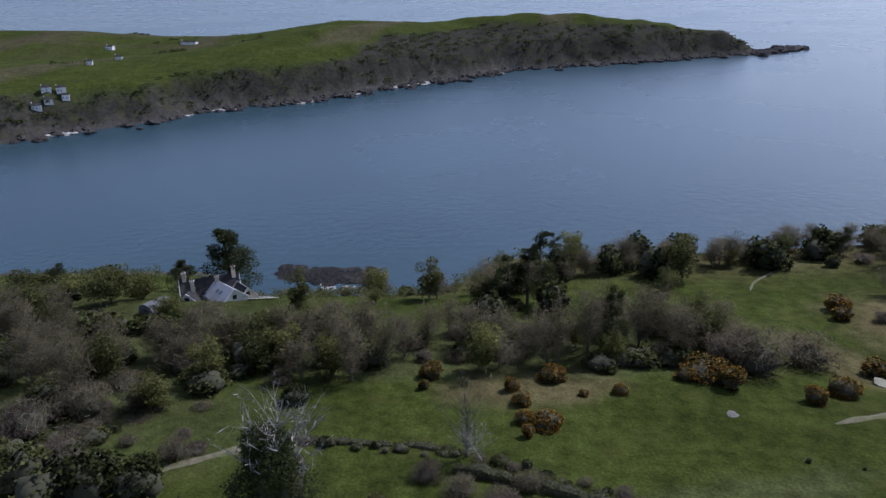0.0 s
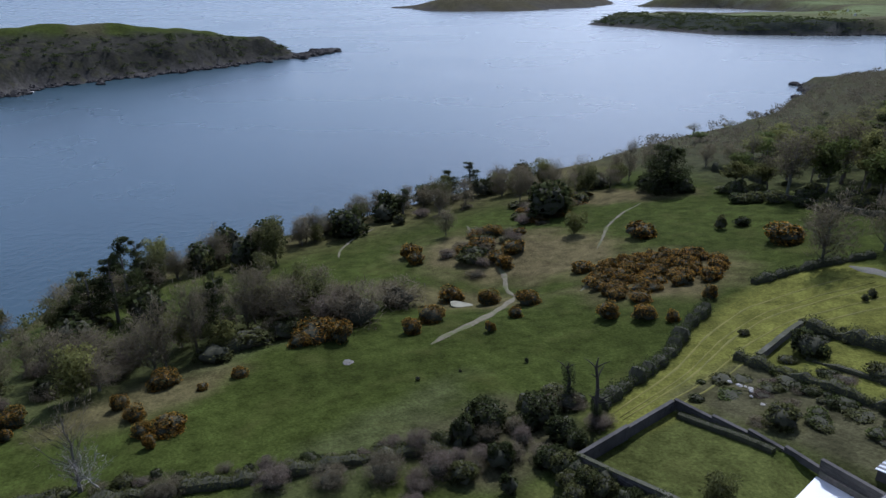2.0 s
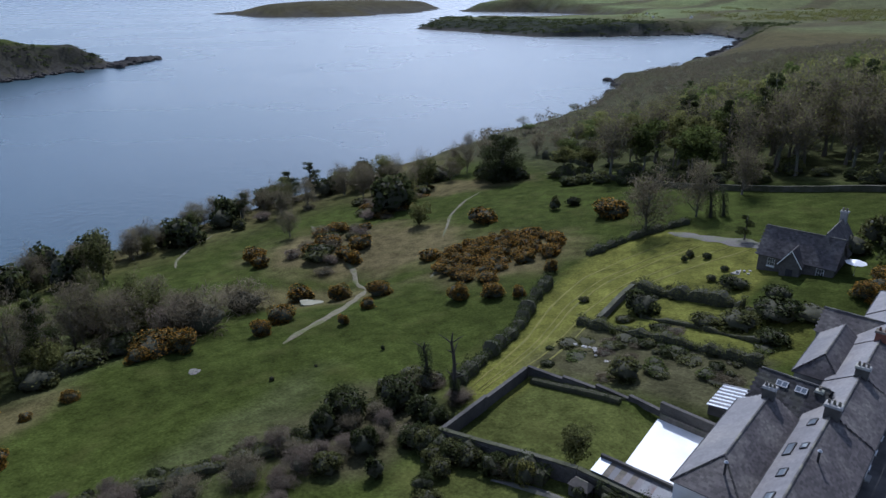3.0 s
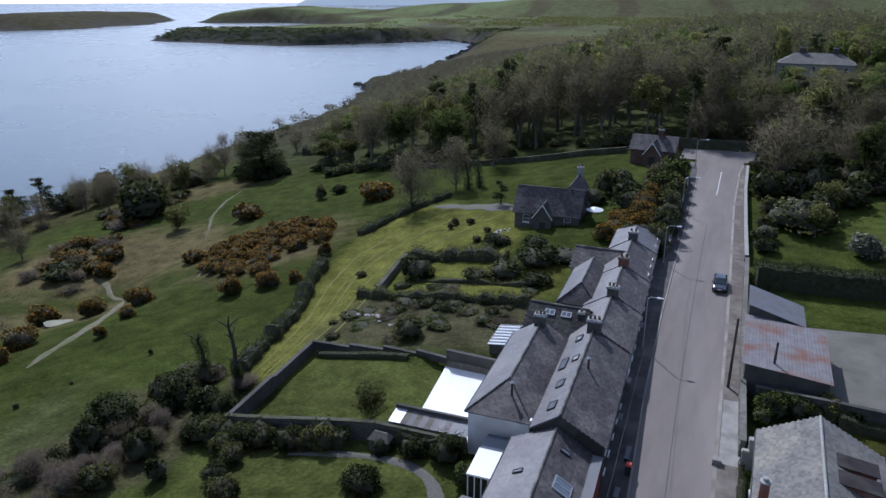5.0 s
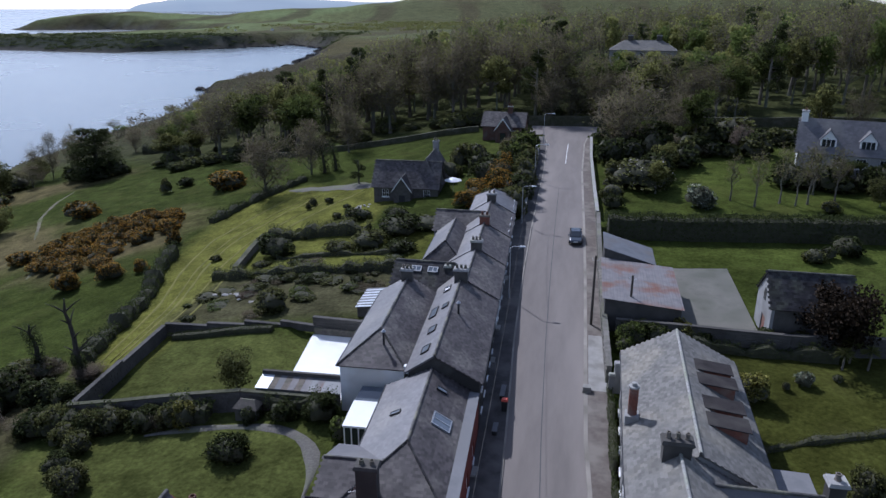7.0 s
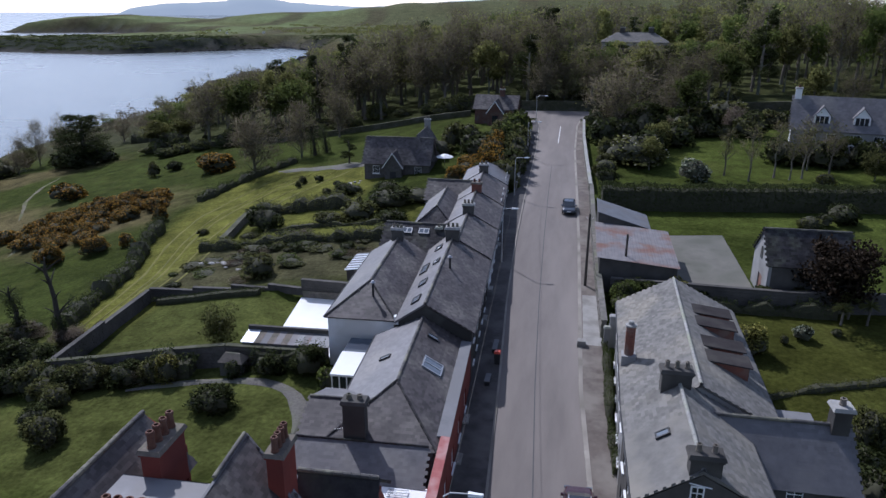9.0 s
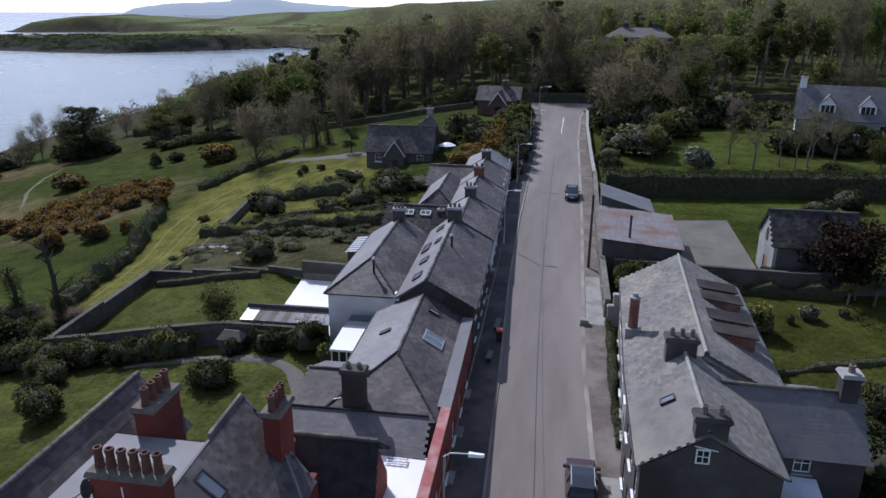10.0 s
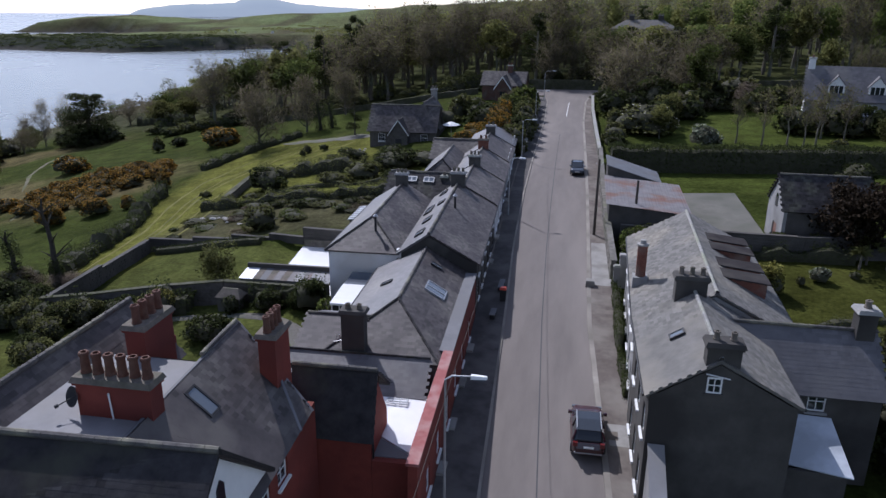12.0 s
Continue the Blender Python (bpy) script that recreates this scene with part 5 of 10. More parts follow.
    # Slates split by light again: pale for the sunlit back, dark elsewhere.
    o.hip_roof((2.0, 0), rv=2.2, e=0.3, w=0.36, mats=[SLATE_PURPLE, SLATE, SLATE_PURPLE])
    sh = root("shed", (-20.2, 66.4, -0.9), "garden shed with a pale blue corrugated roof", "shed", turn=FRONT_TURN)
    bm = bmesh.new()
    box(bm, -2.6, 0, 0, 5.1, -1, 1.7)
    part("wall", bm, RENDER_DARK, sh)
    for k in range(14):
        bm = bmesh.new()
        y = -0.1 + 0.38 * k
        prism(bm, [(0.1, y, 2.1), (0.1, y + 0.3, 2.1), (-2.8, y + 0.3, 1.75), (-2.8, y, 1.75)], (0, 0, 0.06))
        part("roof_sheet", bm, LEAD if k % 2 else PLASTIC, sh)


sea_side()


def villa():
    """The large red house: three pitched roofs round a flat lead one, and tall stacks."""
    r = root("villa", (-10.4, 13.0, -1.5), "large red-brick villa with steep slate roofs and tall stacks", "house", turn=1.5)
    Z = 1.5

    def P(x, y, z):
        return (x + 10.4, y - 13.0, z + Z)
    # walls
    east = [(6.6, 4.9, 1.0, 1.5), (8.3, 4.9, 1.0, 1.5), (6.6, 1.2, 1.0, 1.8), (8.6, 1.2, 1.0, 1.8)]
    wall(r, (0, 0), (0, 12.6), -0.5, 6.3, RED, [(a, s + 0.5, w, h) for a, s, w, h in east], inward=1)
    for hl in east:
        window(r, (0, 0), (0, 12.6), 0, hl, 1, (1, 2))
    wall(r, (-12.2, 0), (-0.302, 0), -0.5, 6.2, RED, inward=1)
    wall(r, (-12.2, 12.6), (-0.302, 12.6), -0.5, 6.2, RED, inward=-1)
    wall(r, (-12.5, 0), (-12.5, 12.6), -0.5, 6.2, RED, inward=-1)
    # white-painted gable to the street
    bm = bmesh.new()
    prism(bm, [P(-10.38, 13.3, 5.2), P(-10.38, 20.05, 5.2), P(-10.38, 16.75, 8.05)], (0.14, 0, 0))
    part("gable", bm, WHITEWALL, r, "white-painted gable")
    bm = bmesh.new()
    prism(bm, [P(-10.23, 16.5, 5.9), P(-10.23, 17.0, 5.9), P(-10.23, 17.0, 7.0), P(-10.23, 16.75, 7.25), P(-10.23, 16.5, 7.0)], (0.03, 0, 0))
    part("pane", bm, PANE, r)
    bm = bmesh.new()
    prism(bm, [P(-10.5, 16.72, 8.42), P(-10.5, 20.3, 5.22), P(-10.5, 20.3, 5.02), P(-10.5, 16.72, 8.2)], (0.5, 0, 0))
    part("bargeboard", bm, BLACK, r)
    # south wing: ridge along x
    # South slope in near-black slate: its turn from the sun is painted in.
    q = [P(-23.2, 12.6, 4.9), P(-10.1, 12.9, 4.9), P(-10.1, 16.75, 8.3), P(-23.2, 16.3, 8.3)]
    slab(r, q, SLATE_DARK)
    slates(r, q, SLATE_DARK, 0.3, 0.22, 300)
    q = [P(-13.0, 17.3, 7.76), P(-18.3, 17.1, 7.76), P(-18.3, 16.5, 8.3), P(-13.0, 16.68, 8.3)]
    slab(r, q, SLATE)
    ridge(r, P(-23.2, 16.3, 8.34), P(-10.1, 16.75, 8.34), 0.13)
    # the slope that drops behind the white gable
    q = [P(-10.1, 20.3, 5.15), P(-12.6, 20.3, 5.15), P(-13.4, 16.7, 8.28), P(-10.1, 16.75, 8.28)]
    slab(r, q, SLATE_PURPLE)
    slates(r, q, SLATE_PURPLE, 0.3, 0.22)
    # east wing: ridge along y, slope to the street
    q = [P(-10.0, 17.6, 4.75), P(-10.25, 24.9, 4.75), P(-14.0, 26.2, 8.1), P(-13.62, 17.1, 7.9)]
    slab(r, q, SLATE_PURPLE)
    slates(r, q, SLATE_PURPLE, 0.3, 0.22, 300)
    q = [P(-10.25, 24.9, 4.75), P(-14.6, 26.35, 4.75), P(-14.02, 26.2, 8.1)]
    slab(r, q, SLATE)
    slates(r, q, SLATE, 0.3, 0.22)
    ridge(r, P(-14.05, 26.2, 8.16), P(-13.95, 22.9, 8.16), 0.1)
    bm = bmesh.new()
    prism(bm, [P(-13.72, 17.3, 7.4), P(-13.92, 26.1, 7.4), P(-13.92, 26.1, 8.12), P(-13.72, 17.3, 7.93)], (-0.12, 0, 0))
    part("flashing", bm, LEAD, r)
    d = Vector(P(-14.0, 20, 8.1)) - Vector(P(-10.1, 20, 4.75))
    rooflight(r, P(-13.0, 20.9, 7.26), (0, 1, 0), tuple(d), 0.75, 1.35)
    bm = bmesh.new()
    prism(bm, [P(-12.0, 25.6, 6.3), P(-12.06, 25.5, 6.3), P(-9.9, 22.6, 5.25), P(-9.84, 22.7, 5.25)], (0, 0, 0.06))
    part("valley_flashing", bm, LEAD, r)
    # west wing: ridge along y
    q = [P(-18.15, 13.0, 7.8), P(-18.15, 26.2, 7.8), P(-19.05, 26.2, 8.72), P(-19.05, 13.0, 8.72)]
    slab(r, q, SLATE_PURPLE)
    slates(r, q, SLATE_PURPLE, 0.3, 0.22)
    q = [P(-23.0, 26.2, 5.0), P(-23.0, 13.0, 5.0), P(-19.05, 13.0, 8.75), P(-19.05, 26.2, 8.75)]
    slab(r, q, SLATE_PURPLE)
    slates(r, q, SLATE_PURPLE, 0.3, 0.25)
    q = [P(-16.6, 22.95, 6.25), P(-16.6, 26.2, 6.25), P(-18.16, 26.2, 7.8), P(-18.16, 22.95, 7.8)]
    slab(r, q, SLATE_PURPLE)
    slates(r, q, SLATE_PURPLE, 0.3, 0.22)
    ridge(r, P(-19.05, 13.0, 8.8), P(-19.05, 26.2, 8.8), 0.12)
    # north slope of the back
    q = [P(-14.3, 26.0, 5.0), P(-18.9, 26.0, 5.0), P(-18.15, 22.95, 7.78), P(-14.1, 22.95, 7.78)]
    slab(r, q, SLATE)
    slates(r, q, SLATE, 0.3, 0.22)
    bm = bmesh.new()
    prism(bm, [P(-19.0, 26.1, 5.0), P(-22.9, 26.1, 5.0), P(-19.0, 26.1, 8.6)], (0, 0.2, 0))
    prism(bm, [P(-17.1, 26.1, 5.0), P(-18.95, 26.1, 5.0), P(-18.95, 26.1, 8.5), P(-17.1, 26.1, 7.1)], (0, 0.2, 0))
    part("wall", bm, RED, r)
    # flat lead roof in the middle
    bm = bmesh.new()
    prism(bm, [P(-18.3, 16.9, 7.8), P(-13.8, 16.9, 7.8), P(-13.95, 22.92, 7.8), P(-18.3, 22.92, 7.8)], (0, 0, -0.25))
    part("flat_roof", bm, LEAD_PALE, r, "pale grey lead flat roof")
    a = P(-16.2, 18.55, 7.7)
    chimney(r, a[0], a[0] + 2.75, a[1], a[1] + 0.75, a[2] - 0.1, a[2] + 1.6, RED, 6, "x", 0.78, 0.165)
    b = P(-17.2, 22.9, 7.0)
    chimney(r, b[0], b[0] + 0.85, b[1], b[1] + 2.1, b[2] - 0.6, b[2] + 2.15, RED, 4, "y", 0.8, 0.17)
    c = P(-12.3, 24.5, 5.5)
    chimney(r, c[0], c[0] + 0.75, c[1], c[1] + 1.5, c[2] - 1.5, c[2] + 2.95, RED, 4, "y", 0.75, 0.16)
    # satellite dish on the large stack
    bm = bmesh.new()
    dx, dy, dz = a[0] - 0.18, a[1] + 0.1, a[2] + 0.75
    lathe(bm, [(0.02, 0.0), (0.2, 0.03), (0.36, 0.1), (0.37, 0.1), (0.2, 0.015), (0.02, -0.02)], 18)
    bmesh.ops.rotate(bm, verts=bm.verts[:], cent=(0, 0, 0), matrix=Euler((radians(70), 0, radians(-25))).to_matrix())
    bmesh.ops.translate(bm, verts=bm.verts[:], vec=(dx, dy, dz))
    dish = part("satellite_dish", bm, BLACK, r, "dark satellite dish", smooth=True)
    V, F = [], []
    tube(V, F, [(dx - 0.02, dy, dz), (dx - 0.35, dy - 0.45, dz - 0.15)], [0.02, 0.02], 5)
    tube(V, F, [(dx - 0.33, dy - 0.42, dz - 0.14), (dx - 0.42, dy - 0.5, dz - 0.18)], [0.06, 0.06], 6)
    link_mesh("dish_arm", V, F, BLACK, dish)
    V, F = [], []
    tube(V, F, [(a[0] + 1.3, a[1] - 0.05, a[2] + 0.1), (a[0] + 1.25, a[1] - 0.05, a[2] + 1.1)], [0.03, 0.03], 6)
    link_mesh("vent_pipe", V, F, TRIM, r)
    # ---- dark-roofed block to its north
    e = root("wing", (-8.3, 23.9, -1.4), "red-walled block with a steep dark slate roof", "house wing", turn=1.5)
    q = [(-3.85, 2.0, 4.15), (0.15, 2.0, 4.15), (0.15, 3.1, 7.25), (-3.85, 3.1, 7.25)]
    slab(e, q, SLATE_DARK)
    slates(e, q, SLATE_DARK, 0.3, 0.22, 280)
    q2 = [(0.15, 5.4, 5.4), (-3.85, 5.4, 5.4), (-3.85, 3.1, 7.25), (0.15, 3.1, 7.25)]
    slab(e, q2, SLATE_DARK)
    slates(e, q2, SLATE_DARK, 0.3, 0.25)
    ridge(e, (-3.85, 3.1, 7.3), (0.15, 3.1, 7.3), 0.12)
    wall(e, (-4.6, 2.2), (-0.0, 2.2), -1.5, 4.1, RED, inward=1)
    wall(e, (0, 2.502), (0, 5.2), -1.5, 4.1, RED, inward=1, apex=(0.75, 7.0))
    wall(e, (-3.8, 2.502), (-3.8, 5.2), -1.5, 4.1, RED, inward=-1, apex=(0.75, 7.0))
    wall(e, (-3.5, 5.2), (-0.302, 5.2), -1.5, 5.2, RED, inward=-1)
    V, F = [], []
    tube(V, F, [(0.06, 2.4, 4.0), (0.06, 2.4, -1.2)], [0.05, 0.05], 7)
    link_mesh("downpipe", V, F, BLACK, e)


villa()


def inland_side():
    # ---- gabled house by the footpath
    h = House("gabled_house", "grey two-storey house with a lichened slate roof", (3.72, 28.4), 1, 8.2, 6.1, -1.3, 5.4, 7.2, RENDER, SLATE_OLD, 0.4)
    front = [(0.8 + 2.5 * i, 0.9, 0.95, 1.6) for i in range(3)] + [(0.8 + 2.5 * i, 3.9, 0.95, 1.5) for i in range(3)]
    # Dark render here also carries the gable's shade in its colour.
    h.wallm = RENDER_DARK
    h.walls(front=front, south=[], rv=2.75)
    h.gable_roof(rv=2.75, e=0.22, loose=280, ridge_mat=STONE_PALE, og=0.06)
    kf = h.kf
    rooflight(h.r, h.p(3.9, 1.5, h.eave + 0.11 + kf * 1.5), h.p(1, 0, 0), h.p(0, 1, kf), 0.55, 0.8)
    chimney(h.r, 2.15, 3.55, 0.05, 0.75, h.top - 0.8, h.top + 0.85, RENDER_DARK, 2, "x", 0.4, 0.13, cap=RENDER_DARK)
    chimney(h.r, 1.75, 3.35, 7.75, 8.5, h.top - 0.8, h.top + 0.95, RENDER_DARK, 3, "x", 0.4, 0.13, cap=RENDER_DARK)
    # small attic window on the face of the gable
    bm = bmesh.new()
    for a0, a1, b0, b1 in ((2.28, 2.35, 7.0, 7.75), (2.83, 2.9, 7.0, 7.75), (2.35, 2.83, 7.0, 7.07), (2.35, 2.83, 7.68, 7.75), (2.35, 2.83, 7.36, 7.4), (2.57, 2.61, 7.07, 7.68)):
        box(bm, a0, a1, -0.05, 0.02, b0, b1)
    w = part("window", bm, TRIM, h.r)
    bm = bmesh.new()
    box(bm, 2.34, 2.84, -0.02, 0.01, 7.05, 7.7)
    part("pane", bm, PANE, w)
    bm = bmesh.new()
    box(bm, 2.2, 2.98, -0.12, 0.02, 6.9, 6.99)
    part("window_sill", bm, RENDER_DARK, w)
    V, F = [], []
    tube(V, F, [(2.2, -0.06, 7.9), (3.2, -0.08, 7.75)], [0.03, 0.03], 5)
    link_mesh("pipe", V, F, TRIM, h.r)

    # ---- long house with dormers behind
    l = House("long_house", "long house with pale lichened slates and rear dormers", (3.75, 37.0), 1, 16.6, 8.3, -0.75, 4.75, 7.0, RENDER, SLATE_OLD, -1.6)
    l.walls(front=[(1.2 + 2.6 * i, 0.9, 0.95, 1.5) for i in range(6)] + [(1.2 + 2.6 * i, 3.4, 0.95, 1.2) for i in range(6)], rv=3.9)
    l.gable_roof(rv=3.9, e=0.22, ridge_mat=STONE_PALE, og=0.1)
    # brick stack at the front eave
    bm = bmesh.new()
    box(bm, -0.15, 0.75, 5.6, 6.5, l.eave - 0.4, l.eave + 0.75)
    st = part("chimney", bm, RENDER, l.r)
    V, F = [], []
    for k in range(16):
        z = l.eave + 0.75 + k * 0.125
        tube(V, F, [(0.3, 6.05, z + 0.003), (0.3, 6.05, z + 0.115)], [0.31 + 0.015 * (k % 2), 0.31 + 0.015 * (k % 2)], 8)
    link_mesh("brick_shaft", V, F, BRICK, st, "round red-brick shaft")
    bm = bmesh.new()
    lathe(bm, [(0.38, 0), (0.38, 0.1), (0.2, 0.12), (0.16, 0.3), (0.19, 0.34), (0.1, 0.36)], 10, (0.3, 6.05, l.eave + 2.76))
    part("chimney_pot", bm, STONE_PALE, st)
    kb = l.kb
    for u in (4.1, 6.2, 9.4, 11.5):
        v0, v1 = 5.0, 7.3
        ze, zt = l.top + 0.1 - kb * (v1 - 3.9), l.top + 0.1 - kb * (v0 - 3.9)
        bm = bmesh.new()
        hexa(bm, [(v0, u, ze - 0.3), (v1, u, ze - 0.3), (v1, u + 1.35, ze - 0.3), (v0, u + 1.35, ze - 0.3)], [(v0, u, zt - 0.02), (v1, u, zt - 0.25), (v1, u + 1.35, zt - 0.25), (v0, u + 1.35, zt - 0.02)])
        dm = part("dormer", bm, BRICK, l.r, "brick-cheeked dormer")
        slab(dm, [(v1 + 0.2, u - 0.15, zt - 0.2), (v1 + 0.2, u + 1.5, zt - 0.2), (v0 - 0.4, u + 1.5, zt + 0.12), (v0 - 0.4, u - 0.15, zt + 0.12)], FELT, 0.08, "dormer_roof")
        bm = bmesh.new()
        box(bm, v1 + 0.003, v1 + 0.05, u + 0.15, u + 1.2, ze + 0.1, zt - 0.35)
        part("pane", bm, PANE, dm)
    # flat rear extension
    bm = bmesh.new()
    box(bm, 8.3, 11.6, 0.6, 5.8, -1, 3.2)
    ex = part("extension", bm, RENDER_DARK, l.r)
    bm = bmesh.new()
    box(bm, 8.28, 11.75, 0.45, 5.95, 3.203, 3.38)
    part("flat_roof", bm, LEAD, ex, "grey flat roof with a white edge")

    # ---- rear wing at right angles, with its stack
    a = root("rear_wing", (9.3, 32.7, -1.2), "rendered rear wing with slate roof and white sash windows", "house wing", turn=0.8)
    hs = [(2.3, 4.1, 0.85, 1.05), (3.2, 1.6, 0.8, 1.1)]
    wall(a, (0, 0), (5.6, 0), -1, 5.15, RENDER_DARK, [(p, s + 1, w, hh) for p, s, w, hh in hs], inward=1)
    for hl in hs:
        window(a, (0, 0), (5.6, 0), 0, hl, 1, (1, 1), sill_mat=RENDER)
    wall(a, (5.6, 0.3), (5.6, 4.7), -1, 5.15, RENDER_DARK, inward=1, apex=(2.1, 7.3))
    wall(a, (0, 5.0), (5.6, 5.0), -1, 5.15, RENDER_DARK, inward=-1)
    for q in ([(-1.2, -0.25, 5.05), (5.75, -0.25, 5.05), (5.75, 2.4, 7.5), (-1.2, 2.4, 7.5)], [(5.75, 5.2, 5.05), (-1.2, 5.2, 5.05), (-1.2, 2.4, 7.5), (5.75, 2.4, 7.5)]):
        slab(a, q, SLATE)
        slates(a, q, SLATE, 0.3, 0.22, 250 if q[0][1] < 0 else 0)
    ridge(a, (-1.2, 2.4, 7.55), (5.75, 2.4, 7.55))
    chimney(a, 4.65, 5.5, 2.0, 2.8, 6.6, 8.75, RENDER_DARK, 1, "x", 0.4, 0.16)
    # glazed lean-to
    lt = root("lean_to", (10.3, 29.9, -1.2), "lean-to with a plastic sheet roof coloured as if sunlit", "lean-to", turn=0.8)
    bm = bmesh.new()
    prism(bm, [(0.0, 0.3, 2.7), (2.7, -0.4, 2.7), (2.45, 2.6, 3.95), (0.5, 2.75, 3.95)], (0, 0, -0.06))
    # Bright sheet: sunlight falling on this roof is put into its colour.
    part("roof", bm, PLASTIC, lt, "pale corrugated plastic sheet")
    bm = bmesh.new()
    box(bm, 0, 2.6, 0, 0.2, -1, 2.55)
    box(bm, 2.3, 2.5, 0.2, 2.6, -1, 2.5)
    part("wall", bm, RENDER_DARK, lt)

    # ---- sheds and barn across the concrete yard
    s = root("shed", (2.95, 66.6, 0.62), "stone shed with a rusting corrugated iron roof", "shed")
    bm = bmesh.new()
    prism(bm, [(0.1, 0.1, -1), (7.5, 0.1, -1), (7.5, 0.1, 2.62), (0.1, 0.1, 3.28)], (0, 0.3, 0))
    prism(bm, [(0.1, 10.5, -1), (7.5, 10.5, -1), (7.5, 10.5, 2.95), (0.1, 10.5, 3.6)], (0, 0.3, 0))
    box(bm, 0.1, 0.4, 0.402, 10.498, -1, 3.25)
    box(bm, 7.2, 7.5, 0.402, 10.498, -1, 2.55)
    part("wall", bm, RENDER_DARK, s)
    for k in range(12):
        bm = bmesh.new()
        x = -0.2 + 0.66 * k
        for c in range(5):
            u0, u1 = x + c * 0.132, x + (c + 1) * 0.132
            z = 0.02 * (c % 2)
            za, zb = 3.5 - 0.09 * u0, 3.5 - 0.09 * u1
            prism(bm, [(u0, -0.25, za - 0.15 + z), (u1, -0.25, zb - 0.13 - z), (u1, 10.9, zb + 0.22 - z), (u0, 10.9, za + 0.2 + z)], (0, 0, 0.03))
        part("roof_sheet", bm, RUST, s, normals=True)
    s = root("shed", (3.0, 78.0, 0.95), "grey shed with a single-slope iron roof", "shed")
    bm = bmesh.new()
    box(bm, 0.1, 0.4, 0, 5.6, -1, 4.25)
    prism(bm, [(0.402, 0, -1), (5.6, 0, -1), (5.6, 0, 2.75), (0.402, 0, 4.25)], (0, 0.3, 0))
    prism(bm, [(0.402, 5.3, -1), (5.6, 5.3, -1), (5.6, 5.3, 2.75), (0.402, 5.3, 4.25)], (0, 0.3, 0))
    part("wall", bm, RENDER_DARK, s)
    slab(s, [(5.9, -0.2, 2.75), (5.9, 5.8, 2.75), (0.0, 5.8, 4.5), (0.0, -0.2, 4.5)], TIN, 0.08)
    s = root("barn", (18.4, 66.0, 0.55), "rendered barn with a dark slate roof and arched gable window", "barn", turn=0)
    door = [(1.5, 0.0, 1.5, 2.0)]
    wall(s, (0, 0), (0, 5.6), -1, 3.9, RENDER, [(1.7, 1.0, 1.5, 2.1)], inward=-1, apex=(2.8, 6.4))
    bm = bmesh.new()
    box(bm, 0.1, 0.16, 1.72, 3.18, 0, 2.08)
    part("door", bm, BRICK, s, "brown plank door")
    bm = bmesh.new()
    prism(bm, [(-0.02, 2.4, 3.6), (-0.02, 3.2, 3.6), (-0.02, 3.2, 4.4), (-0.02, 3.05, 4.72), (-0.02, 2.8, 4.85), (-0.02, 2.55, 4.72), (-0.02, 2.4, 4.4)], (-0.03, 0, 0))
    part("arched_window", bm, PANE, s)
    # Side walls in the darker render, shade put into them; the gable stays pale.
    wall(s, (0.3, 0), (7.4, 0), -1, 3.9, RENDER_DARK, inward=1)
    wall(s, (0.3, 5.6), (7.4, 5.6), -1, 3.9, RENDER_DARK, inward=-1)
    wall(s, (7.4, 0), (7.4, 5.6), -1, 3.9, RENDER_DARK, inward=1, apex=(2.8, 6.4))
    for q in ([(-0.15, -0.2, 3.8), (7.6, -0.2, 3.8), (7.6, 2.8, 6.6), (-0.15, 2.8, 6.6)], [(7.6, 5.8, 3.8), (-0.15, 5.8, 3.8), (-0.15, 2.8, 6.6), (7.6, 2.8, 6.6)]):
        slab(s, q, SLATE_DARK)
        slates(s, q, SLATE_DARK, 0.36, 0.28)
    ridge(s, (-0.15, 2.8, 6.64), (7.6, 2.8, 6.64))


inland_side()


